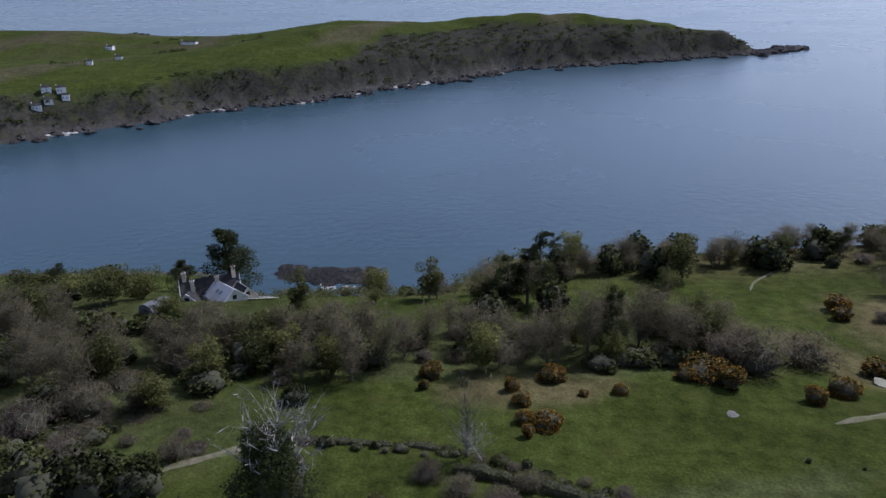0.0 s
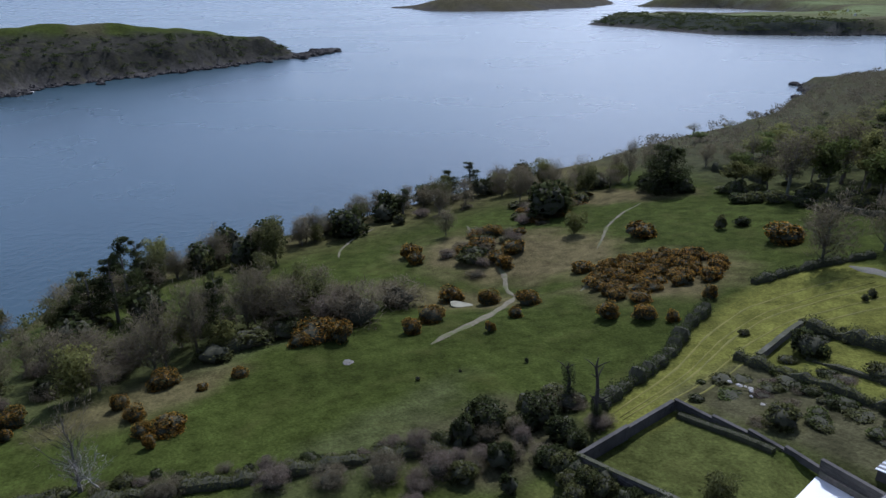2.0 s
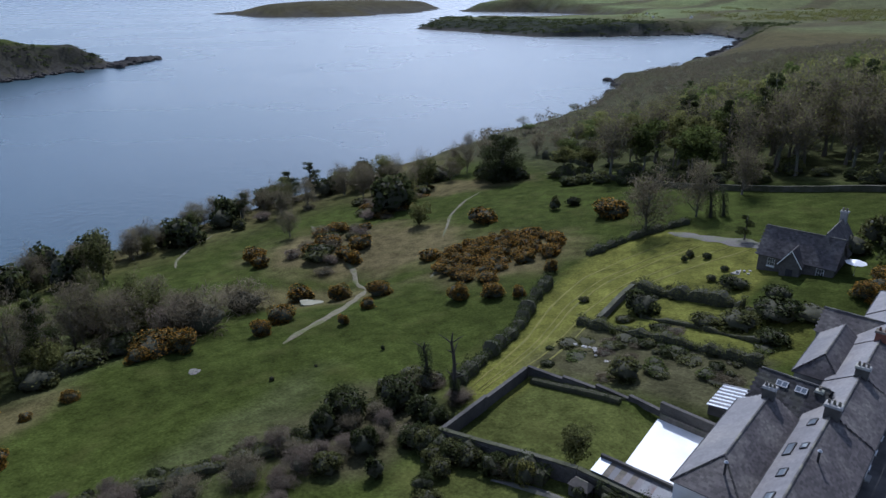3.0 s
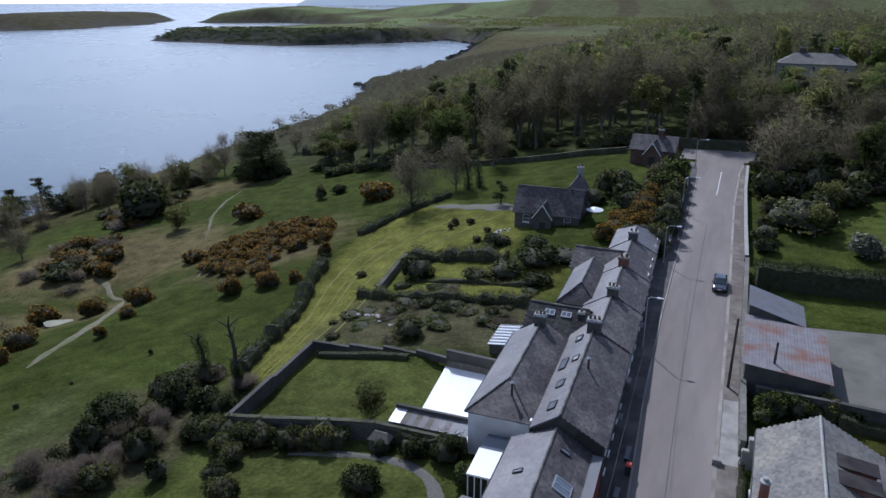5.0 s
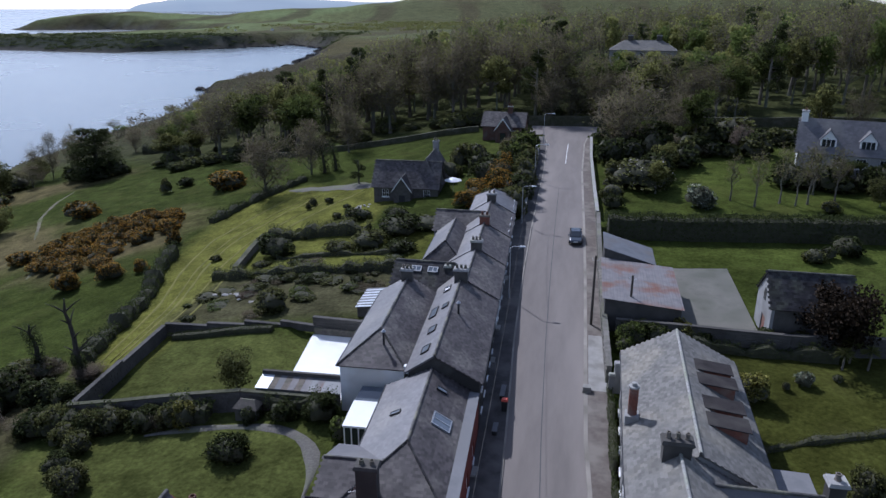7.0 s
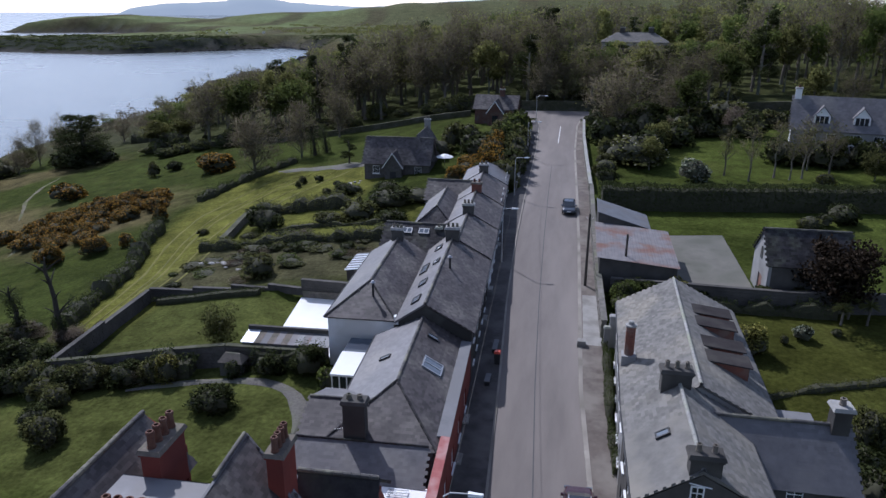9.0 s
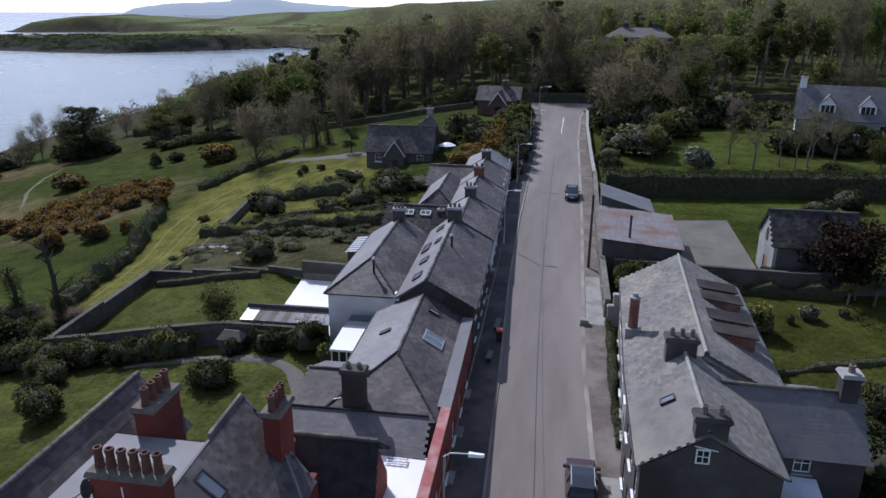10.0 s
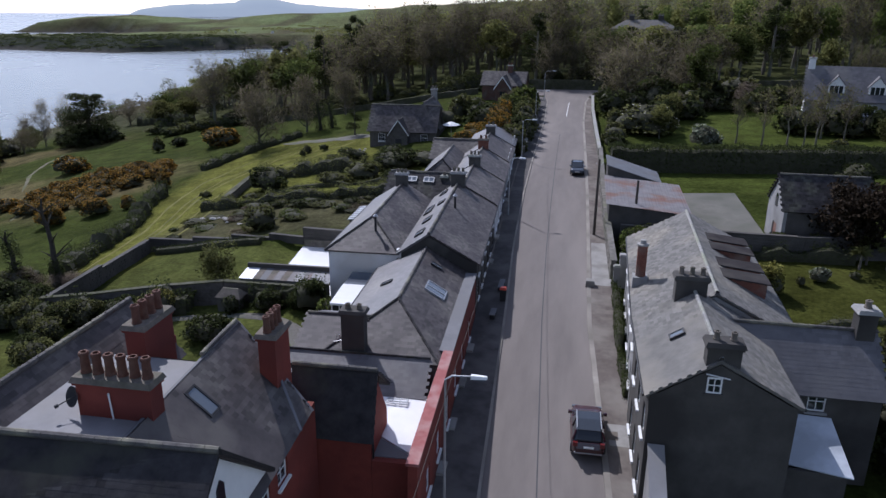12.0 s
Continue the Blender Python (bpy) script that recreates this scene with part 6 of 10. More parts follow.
def far_houses():
    # ---- stone cottage with a porch gable and a rear wing
    c = root("cottage", (-33.8, 109.9, 0.35), "stone cottage with slate roof, porch gable and rear wing", "cottage", turn=2)
    hs = [(1.4, 0.8, 1.1, 1.3), (8.4, 0.8, 1.1, 1.3)]
    wall(c, (0, 0), (10.8, 0), -1.8, 2.6, STONE_DARK, [(a, s + 1.8, w, h) for a, s, w, h in hs], inward=1)
    for hl in hs:
        window(c, (0, 0), (10.8, 0), 0, hl, 1, (2, 1))
    wall(c, (0, 6.4), (10.8, 6.4), -1.8, 2.6, STONE_DARK, inward=-1)
    wall(c, (0, 0.302), (0, 6.098), -1.8, 2.6, STONE_DARK, inward=-1, apex=(2.9, 6.0))
    wall(c, (10.8, 0.302), (10.8, 6.098), -1.8, 2.6, STONE_DARK, inward=1, apex=(2.9, 6.0))
    for q in ([(-0.3, -0.35, 2.4), (11.1, -0.35, 2.4), (11.1, 3.2, 6.25), (-0.3, 3.2, 6.25)], [(11.1, 6.75, 2.4), (-0.3, 6.75, 2.4), (-0.3, 3.2, 6.25), (11.1, 3.2, 6.25)]):
        slab(c, q, SLATE_PURPLE)
        slates(c, q, SLATE_PURPLE, 0.4, 0.3)
    ridge(c, (-0.3, 3.2, 6.3), (11.1, 3.2, 6.3))
    # rear wing with its ridge running back
    wall(c, (6.0, 6.702), (6.0, 13.4), -1.8, 2.6, STONE_DARK, inward=-1)
    wall(c, (10.8, 6.702), (10.8, 13.4), -1.8, 2.6, STONE_DARK, inward=1)
    wall(c, (6.3, 13.4), (10.5, 13.4), -1.8, 2.6, STONE_DARK, inward=-1, apex=(2.1, 6.5))
    for q in ([(5.65, 13.7, 2.35), (5.65, 2.6, 2.35), (8.4, 2.6, 6.75), (8.4, 13.7, 6.75)], [(11.15, 2.6, 2.35), (11.15, 13.7, 2.35), (8.4, 13.7, 6.75), (8.4, 2.6, 6.75)], [(6.9, 1.6, 4.35), (9.9, 1.6, 4.35), (8.4, 2.6, 6.75)]):
        slab(c, q, SLATE_PURPLE)
        slates(c, q, SLATE_PURPLE, 0.4, 0.3)
    ridge(c, (8.4, 2.6, 6.8), (8.4, 13.7, 6.8))
    # porch
    bm = bmesh.new()
    box(bm, 3.7, 6.5, -1.5, 0.3, -1.5, 2.3)
    prism(bm, [(3.7, -1.5, 2.3), (6.5, -1.5, 2.3), (5.1, -1.5, 4.3)], (0, 1.8, 0))
    part("porch", bm, STONE_DARK, c)
    for q in ([(3.4, 2.2, 2.1), (3.4, -1.8, 2.1), (5.1, -1.8, 4.6), (5.1, 2.2, 4.6)], [(6.8, -1.8, 2.1), (6.8, 2.2, 2.1), (5.1, 2.2, 4.6), (5.1, -1.8, 4.6)]):
        slab(c, q, SLATE_PURPLE)
    bm = bmesh.new()
    for sx in (-1, 1):
        prism(bm, [(5.1, -1.83, 4.62), (5.1 + sx * 1.75, -1.83, 2.12), (5.1 + sx * 1.75, -1.83, 1.95), (5.1, -1.83, 4.42)], (0, -0.05, 0))
    part("bargeboard", bm, TRIM, c)
    bm = bmesh.new()
    box(bm, 4.6, 5.6, -1.54, -1.503, -0.9, 1.5)
    part("door", bm, BLACK, c)
    chimney(c, 7.9, 8.9, 12.2, 13.0, 6.0, 8.1, RENDER, 2, "x", 0.5, 0.16)
    p = root("patio", (-36.5, 106.6, gz(-35.5, 107.5) + 0.06), "pale stone patio with pots beside the cottage", "patio")
    bm = bmesh.new()
    prism(bm, [(0, 0, 0), (3.4, 0.2, 0), (3.0, 3.0, 0), (0.6, 2.4, 0)], (0, 0, -0.5))
    part("paving", bm, CONCRETE, p)
    for x, y in ((0.8, 0.7), (1.5, 1.6), (2.4, 0.8), (2.2, 2.2)):
        bm = bmesh.new()
        lathe(bm, [(0.16, 0), (0.24, 0.3), (0.26, 0.32), (0.2, 0.34)], 10, (x, y, 0.003))
        part("plant_pot", bm, STONE_PALE, p)
    u = root("parasol", (-20.9, 112.8, gz(-20.9, 112.8)), "white garden parasol beside the cottage", "parasol")
    V, F = [], []
    tube(V, F, [(0, 0, -0.1), (0, 0, 2.3)], [0.035, 0.03], 7)
    link_mesh("pole", V, F, METAL, u)
    bm = bmesh.new()
    lathe(bm, [(1.5, 2.0), (1.48, 2.03), (0.8, 2.3), (0.05, 2.55)], 8)
    part("canopy", bm, TRIM, u)

    # ---- brick lodge at the junction
    c = root("lodge", (-21.6, 152.5, 3.6), "dark brick lodge with slate roof and decorated gable", "lodge", turn=-3)
    wall(c, (0, 0), (9, 0), -1, 3.0, BRICK_DARK, [(6.6, 1.8, 1.0, 1.3)], inward=1)
    window(c, (0, 0), (9, 0), 0, (6.6, 0.8, 1.0, 1.3), 1, (1, 1))
    wall(c, (0, 6), (9, 6), -1, 3.0, BRICK_DARK, inward=-1)
    wall(c, (0, 0.302), (0, 5.698), -1, 3.0, BRICK_DARK, inward=-1, apex=(2.7, 5.3))
    wall(c, (9, 0.302), (9, 5.698), -1, 3.0, BRICK_DARK, inward=1, apex=(2.7, 5.3))
    for q in ([(-0.3, -0.3, 2.8), (9.3, -0.3, 2.8), (9.3, 3, 5.6), (-0.3, 3, 5.6)], [(9.3, 6.3, 2.8), (-0.3, 6.3, 2.8), (-0.3, 3, 5.6), (9.3, 3, 5.6)]):
        slab(c, q, SLATE_PURPLE)
        slates(c, q, SLATE_PURPLE, 0.4, 0.3)
    bm = bmesh.new()
    box(bm, 3.2, 6.4, -2.2, 0.2, -1, 2.6)
    prism(bm, [(3.2, -2.2, 2.6), (6.4, -2.2, 2.6), (4.8, -2.2, 4.7)], (0, 2.4, 0))
    part("wing", bm, BRICK_DARK, c)
    for q in ([(2.9, 2.0, 2.4), (2.9, -2.5, 2.4), (4.8, -2.5, 5.0), (4.8, 2.0, 5.0)], [(6.7, -2.5, 2.4), (6.7, 2.0, 2.4), (4.8, 2.0, 5.0), (4.8, -2.5, 5.0)]):
        slab(c, q, SLATE_PURPLE)
    bm = bmesh.new()
    for sx in (-1, 1):
        prism(bm, [(4.8, -2.52, 4.95), (4.8 + sx * 1.9, -2.52, 2.35), (4.8 + sx * 1.9, -2.52, 2.1), (4.8, -2.52, 4.65)], (0, -0.06, 0))
    part("bargeboard", bm, TRIM, c)
    bm = bmesh.new()
    box(bm, 4.2, 5.4, -2.24, -2.203, -0.2, 1.8)
    part("pane", bm, PANE, c)
    chimney(c, 5.0, 6.0, 2.6, 3.4, 5.0, 6.9, BRICK_DARK, 2, "x", 0.5, 0.16)

    # ---- manor house in the wood
    c = root("manor_house", (7.5, 268.0, 8.5), "large country house with a pale hipped slate roof", "house", turn=-4)
    for a, b, inw in (((0, 0), (23, 0), 1), ((0, 12), (23, 12), -1)):
        hs = [(1.4 + 3.1 * i, 4.6, 1.1, 1.9) for i in range(7)] + [(1.4 + 3.1 * i, 0.8, 1.1, 2.2) for i in range(7)]
        wall(c, a, b, -1, 7.4, RENDER, [(p, s + 1, w, h) for p, s, w, h in hs], inward=inw)
        if inw == 1:
            for hl in hs:
                window(c, a, b, 0, hl, 1, (1, 1))
    wall(c, (0, 0.302), (0, 11.698), -1, 7.4, RENDER, inward=-1)
    wall(c, (23, 0.302), (23, 11.698), -1, 7.4, RENDER, inward=1)
    z, t = 7.4, 10.6
    for q in ([(-0.4, -0.4, z), (23.4, -0.4, z), (18, 6, t), (5, 6, t)], [(23.4, 12.4, z), (-0.4, 12.4, z), (5, 6, t), (18, 6, t)], [(-0.4, 12.4, z), (-0.4, -0.4, z), (5, 6, t)], [(23.4, -0.4, z), (23.4, 12.4, z), (18, 6, t)]):
        slab(c, q, SLATE_OLD)
    ridge(c, (5, 6, t), (18, 6, t))
    for x in (6, 16):
        chimney(c, x, x + 1.8, 5.6, 6.4, t - 0.6, t + 1.7, RENDER_DARK, 4, "x", 0.5, 0.16)

    # ---- house with gabled dormers behind the lawn
    c = root("dormer_house", (35.6, 127.0, 5.2), "grey house with slate roof and white gabled dormers", "house", turn=-14)
    hs = [(2.0 + 3.4 * i, 0.7, 1.5, 1.7) for i in range(5)]
    wall(c, (0, 0), (19, 0), -2.4, 3.0, RENDER, [(p, s + 2.4, w, h) for p, s, w, h in hs], inward=1)
    for hl in hs:
        window(c, (0, 0), (19, 0), 0, hl, 1, (2, 1))
    wall(c, (0, 8), (19, 8), -2.4, 3.0, RENDER, inward=-1)
    wall(c, (0, 0.302), (0, 7.698), -2.4, 3.0, WHITEWALL, inward=-1, apex=(3.7, 7.6))
    wall(c, (19, 0.302), (19, 7.698), -2.4, 3.0, WHITEWALL, inward=1, apex=(3.7, 7.6))
    for q in ([(-0.3, -0.4, 2.8), (19.3, -0.4, 2.8), (19.3, 4, 8.0), (-0.3, 4, 8.0)], [(19.3, 8.4, 2.8), (-0.3, 8.4, 2.8), (-0.3, 4, 8.0), (19.3, 4, 8.0)]):
        slab(c, q, SLATE)
        slates(c, q, SLATE, 0.45, 0.32)
    chimney(c, -0.1, 0.9, 3.5, 4.5, 6.0, 9.3, WHITEWALL, 1, "x", 0.4, 0.16)
    for x in (3.2, 9.0, 14.4):
        bm = bmesh.new()
        prism(bm, [(x, 0.6, 3.6), (x + 2.4, 0.6, 3.6), (x + 2.4, 0.6, 5.2), (x + 1.2, 0.6, 6.6), (x, 0.6, 5.2)], (0, 2.4, 0))
        dm = part("dormer", bm, TRIM, c, "white gabled dormer")
        bm = bmesh.new()
        for k in range(3):
            box(bm, x + 0.25 + 0.66 * k, x + 0.81 + 0.66 * k, 0.55, 0.597, 3.9, 5.1)
        part("pane", bm, PANE, dm)
        for sx in (-1, 1):
            q = [(x + 1.2 + sx * 1.45, 0.4, 5.0), (x + 1.2 + sx * 1.45, 3.2, 5.0), (x + 1.2, 3.2, 6.75), (x + 1.2, 0.4, 6.75)]
            slab(dm, q, SLATE, 0.1, "dormer_roof")

    # ---- bright gabled house above the cove
    c = root("seaside_house", (-145.1, -62.6, -23.0), "cream house with many gables above the cove", "house", turn=111)
    # Front wing slates: the sun's glint on the slope is put into the colour.
    pale = surf("glare-bright slate", (0.34, 0.35, 0.36), (0.44, 0.45, 0.46), 1.5, 0.4, 0.1, 10, (0.3, 0.31, 0.32), 0.4, spec=0.5)

    def wing(ax, ay, dx, dy, L, hw, e, t, wallm, roofm):
        """A gabled wing whose ridge starts at (ax, ay) and runs along (dx, dy)."""
        n = math.hypot(dx, dy)
        dx, dy = dx / n, dy / n

        def at(u, v, z):
            return (ax + dx * u - dy * v, ay + dy * u + dx * v, z)
        bm = bmesh.new()
        prism(bm, [at(0, -hw, -4), at(0, hw, -4), at(0, hw, e), at(0, 0, t), at(0, -hw, e)], (dx * L, dy * L, 0))
        part("wall", bm, wallm, c)
        k = (t - e) / hw
        for sv in (-1, 1):
            q = [at(-0.25, sv * (hw + 0.3), e - 0.3 * k + 0.08), at(L + 0.25, sv * (hw + 0.3), e - 0.3 * k + 0.08), at(L + 0.25, 0, t + 0.1), at(-0.25, 0, t + 0.1)]
            slab(c, q, roofm, 0.12)
            for u in (-0.3, L + 0.18):
                bm = bmesh.new()
                prism(bm, [at(u, sv * (hw + 0.3), e - 0.3 * k - 0.06), at(u, 0, t - 0.04), at(u, 0, t + 0.24), at(u, sv * (hw + 0.3), e - 0.3 * k + 0.22)], (dx * 0.12, dy * 0.12, 0))
                part("bargeboard", bm, TRIM, c)
        for z in (0.9, e + 0.2):
            bm = bmesh.new()
            prism(bm, [at(L + 0.003, -0.5, z), at(L + 0.003, 0.5, z), at(L + 0.003, 0.5, z + 1.1), at(L + 0.003, -0.5, z + 1.1)], (dx * 0.05, dy * 0.05, 0))
            part("pane", bm, PANE, c)

    wing(0.8, 6.5, 1, 0, 13.4, 3.0, 3.3, 6.0, CREAM, SLATE_DARK)
    wing(9.1, 4.6, 0.44, -0.9, 7.6, 3.4, 2.9, 5.6, WHITEWALL, pale)
    wing(13.8, 4.0, 0.35, -0.94, 5.0, 2.2, 2.5, 4.7, CREAM, SLATE_DARK)
    wing(3.2, 5.5, -0.25, -0.97, 5.0, 2.3, 2.7, 4.9, WHITEWALL, SLATE_DARK)
    for x, y, z in ((1.4, 6.1, 8.0), (3.1, 3.0, 7.0), (8.7, 4.0, 6.9), (12.7, 5.6, 8.2)):
        chimney(c, x, x + 0.9, y, y + 0.9, 3.0, z, CREAM, 2, "x", 0.4, 0.14)
    for u in (0.35, 0.55):
        bm = bmesh.new()
        a = Vector((9.1, 4.6, 5.73)).lerp(Vector((12.4, -2.2, 5.73)), u) + Vector((-0.9, -0.44, 0)) * 1.3 - Vector((0, 0, 1.03))
        hexa(bm, [a + Vector(d) for d in ((0, 0, 0), (0.3, -0.62, 0), (-0.4, -0.96, -0.6), (-0.7, -0.34, -0.6))], [a + Vector(d) for d in ((-0.05, -0.02, 0.1), (0.25, -0.64, 0.1), (-0.45, -0.98, -0.5), (-0.75, -0.36, -0.5))])
        part("skylight", bm, SKYPANE, c)
    # round-roofed shed in the trees below it
    h = root("garden_shed", (-136, -66, gz(-136, -66) - 0.2), "round-roofed grey shed among trees", "shed", turn=60)
    bm = bmesh.new()
    prism(bm, [(2.4 * math.cos(i * math.pi / 12), 0, 0.6 + 1.9 * math.sin(i * math.pi / 12)) for i in range(13)] + [(-2.4, 0, -1.5), (2.4, 0, -1.5)], (0, 5.5, 0))
    part("shell", bm, TIN, h)
    bm = bmesh.new()
    box(bm, -0.9, 0.9, -0.06, -0.003, -1.0, 1.4)
    part("door", bm, RENDER_DARK, h)
    d = strip_path("drive", [(-148, -47.5), (-153, -44.5), (-158, -43.5), (-163, -45.5), (-165, -50), (-163, -55)], 3.2, CONCRETE, "pale curving drive round the house", "drive", 0.5)
    # ---- white farmhouses on the far headland
    def farm(x, y, L, turn, label):
        f = root("farmhouse", (x, y, gz(x, y) - 0.3), label, "farmhouse", turn=turn)
        f.scale = (0.7, 0.7, 0.7)
        bm = bmesh.new()
        box(bm, 0, L, 0, 7, -2, 4.5)
        prism(bm, [(0, 0, 4.5), (0, 7, 4.5), (0, 3.5, 6.2)], (L, 0, 0))
        part("wall", bm, WHITEWALL, f)
        for q in ([(-0.3, -0.4, 4.45), (L + 0.3, -0.4, 4.45), (L + 0.3, 3.5, 6.45), (-0.3, 3.5, 6.45)], [(L + 0.3, 7.4, 4.45), (-0.3, 7.4, 4.45), (-0.3, 3.5, 6.45), (L + 0.3, 3.5, 6.45)]):
            slab(f, q, SLATE_DARK)
        for k in range(int(L / 3.2)):
            bm = bmesh.new()
            box(bm, 1 + 3.1 * k, 2.1 + 3.1 * k, -0.06, -0.003, 1.0, 2.4)
            part("pane", bm, PANE, f)
        chimney(f, 0.2, 1.2, 3.0, 4.0, 5.6, 7.8, WHITEWALL, 1, "x", 0.5, 0.17)
    return farm


farm = far_houses()
for x, y, L, turn in ((-506, -294, 9, 118), (-511, -286, 9, 118), (-491, -295, 9, 118), (-499, -289.5, 8, 122), (-508.5, -281.5, 7, 115), (-818, -306, 28, 74), (-790, -379, 13, 75), (-606, -309, 7, 110), (-641, -300, 8, 110)):
    farm(x, y, L, turn, "white farm building with a slate roof on the headland")
for x, y, L, turn in ((-950, 1640, 11, 120), (-880, 1700, 10, 150), (-760, 1500, 9, 110), (-700, 1560, 10, 130)):
    farm(x, y, L, turn, "white cottage on the far green hills")

# ---------------------------------------------------------------- trees and shrubs


def quads(C, size, seed, up=0.0, aspect=1.0):
    """Small leaves at the points C, turned at random. Returns vertices and faces."""
    g = np.random.default_rng(seed)
    n = len(C)
    a = g.normal(size=(n, 3))
    a /= np.linalg.norm(a, axis=1)[:, None]
    b = g.normal(size=(n, 3))
    b[:, 2] += up
    b -= a * (a * b).sum(1)[:, None]
    b /= np.linalg.norm(b, axis=1)[:, None] + 1e-9
    s = (size * (0.6 + 0.8 * g.random(n)))[:, None]
    V = np.concatenate([C - a * s * 0.5, C + b * s * 0.5 * aspect, C + a * s * 0.5, C - b * s * 0.5 * aspect])
    i = np.arange(n)
    return V, np.stack([i, i + n, i + 2 * n, i + 3 * n], 1)


def cloud(centres, radii, per, seed, shell=0.55, squash=0.8):
    """Points in clumps round the centres, denser towards their skin."""
    g = np.random.default_rng(seed)
    out = []
    for c, r in zip(centres, radii):
        d = g.normal(size=(per, 3))
        d /= np.linalg.norm(d, axis=1)[:, None]
        rr = r * (shell + (1 - shell) * g.random(per) ** 0.6) * (0.85 + 0.3 * g.random(per))
        p = d * rr[:, None]
        p[:, 2] *= squash
        out.append(c + p)
    return np.concatenate(out)


def mesh_of(name, V, F, material, smooth=False):
    me = bpy.data.meshes.new(name)
    me.from_pydata(np.asarray(V, float).tolist(), [], [tuple(f) for f in (F.tolist() if hasattr(F, "tolist") else F)])
    me.materials.append(material)
    if smooth:
        me.polygons.foreach_set("use_smooth", [True] * len(me.polygons))
    me.update()
    return me


def soften(me, seed, mid=0.35, spread=0.45):
    """Leaves take their shading from the whole crown, so that it reads as one soft mass."""
    n = len(me.vertices)
    co = np.empty(n * 3)
    me.vertices.foreach_get("co", co)
    co = co.reshape(-1, 3)
    lo, hi = co.min(0), co.max(0)
    size = np.maximum(hi - lo, 1e-3)
    c = np.array(((lo[0] + hi[0]) / 2, (lo[1] + hi[1]) / 2, lo[2] + size[2] * mid))
    d = (co - c) / (size * size) * size.max()
    d /= np.linalg.norm(d, axis=1)[:, None] + 1e-9
    g = np.random.default_rng(seed)
    d += np.tile(g.normal(0, spread, (n // 4, 3)), (4, 1))
    d[:, 2] += 0.25
    d /= np.linalg.norm(d, axis=1)[:, None] + 1e-9
    me.polygons.foreach_set("use_smooth", [True] * len(me.polygons))
    me.normals_split_custom_set_from_vertices(d.tolist())
    return me


def child(name, me, parent, label=""):
    ob = new(name, me)
    ob.parent = parent
    if label:
        ob["label"] = label
    return ob


def skeleton_tree(seed, h, spread, clear=0.3, limbs=7, kids=6, lean=(0, 0), thick=0.022):
    """Trunk, limbs and branches. Returns their mesh lists and the branch tips with directions."""
    g = np.random.default_rng(seed)
    V, F, tips = [], [], []
    top = np.array((lean[0] * h, lean[1] * h, h * 0.8))
    trunk = [np.array((0, 0, -0.4))]
    for k in range(1, 7):
        t = k / 6
        trunk.append(top * t + np.array((*(g.normal(0, 0.018 * h, 2) * t), 0)))
    r0 = thick * h
    tube(V, F, trunk, [r0 * 1.35] + [r0 * (1 - 0.85 * k / 6) for k in range(1, 7)], 8)
    for i in range(limbs):
        t = clear + (0.98 - clear) * (i + g.random() * 0.6) / limbs
        base = trunk[0] + (top - trunk[0]) * t
        k = min(5, int(t * 6))
        base = trunk[k] + (trunk[k + 1] - trunk[k]) * (t * 6 - k)
        az = i * 2.4 + g.random() * 0.9
        reach = spread * (0.95 - 0.45 * max(0, t - 0.35)) * (0.75 + 0.4 * g.random())
        rise = h * (0.16 + 0.16 * g.random())
        end = base + np.array((math.cos(az) * reach, math.sin(az) * reach, rise))
        mid = (base + end) / 2 + np.array((*g.normal(0, 0.05 * reach, 2), -0.02 * h))
        r = r0 * (0.46 - 0.28 * t)
        tube(V, F, [base, mid, end], [r, r * 0.6, r * 0.18], 5)
        for j in range(kids):
            s = 0.35 + 0.65 * (j + g.random() * 0.8) / kids
            b = base + (mid - base) * s * 2 if s < 0.5 else mid + (end - mid) * (s - 0.5) * 2
            d = g.normal(size=3)
            d[2] = abs(d[2]) * 0.8 + 0.35
            d += (end - base) / np.linalg.norm(end - base) * 0.6
            d /= np.linalg.norm(d)
            ln = spread * (0.28 + 0.26 * g.random())
            e = b + d * ln
            tube(V, F, [b, (b + e) / 2 + g.normal(0, 0.04 * ln, 3), e], [r * 0.34, r * 0.2, r * 0.07], 3)
            tips.append((e, d, ln))
            tips.append(((b + e) / 2, d, ln * 0.8))
    for k in range(limbs // 2):
        d = g.normal(size=3)
        d[2] = abs(d[2]) + 0.9
        d /= np.linalg.norm(d)
        e = top + d * h * 0.18
        tube(V, F, [top, e], [r0 * 0.12, r0 * 0.04], 3)
        tips.append((e, d, spread * 0.35))
    return V, F, tips


def twig_mesh(tips, per, seed, width=0.05, length=0.75, loose=0.0):
    """Sprays of thin twigs at the branch tips."""
    g = np.random.default_rng(seed)
    P, D, Ln = [], [], []
    for e, d, ln in tips:
        for _ in range(per):
            q = d + g.normal(0, 0.9, 3)
            q[2] += 0.3
            q /= np.linalg.norm(q)
            P.append(e - d * ln * 0.6 * g.random() + g.normal(0, loose * ln, 3))
            D.append(q)
            Ln.append(ln * length * (0.4 + 0.8 * g.random()))
    P, D, Ln = np.array(P), np.array(D), np.array(Ln)
    s = np.cross(D, g.normal(size=D.shape))
    s /= np.linalg.norm(s, axis=1)[:, None] + 1e-9
    n = len(P)
    w = width * (0.6 + 0.8 * g.random(n))[:, None]
    bend = g.normal(0, 0.12, D.shape) * Ln[:, None]
    V = np.concatenate([P - s * w * 0.5, P + s * w * 0.5, P + D * (Ln * 0.55)[:, None] + s * w * 0.35 + bend, P + D * Ln[:, None] + bend])
    i = np.arange(n)
    return V, np.stack([i, i + n, i + 2 * n, i + 3 * n], 1)


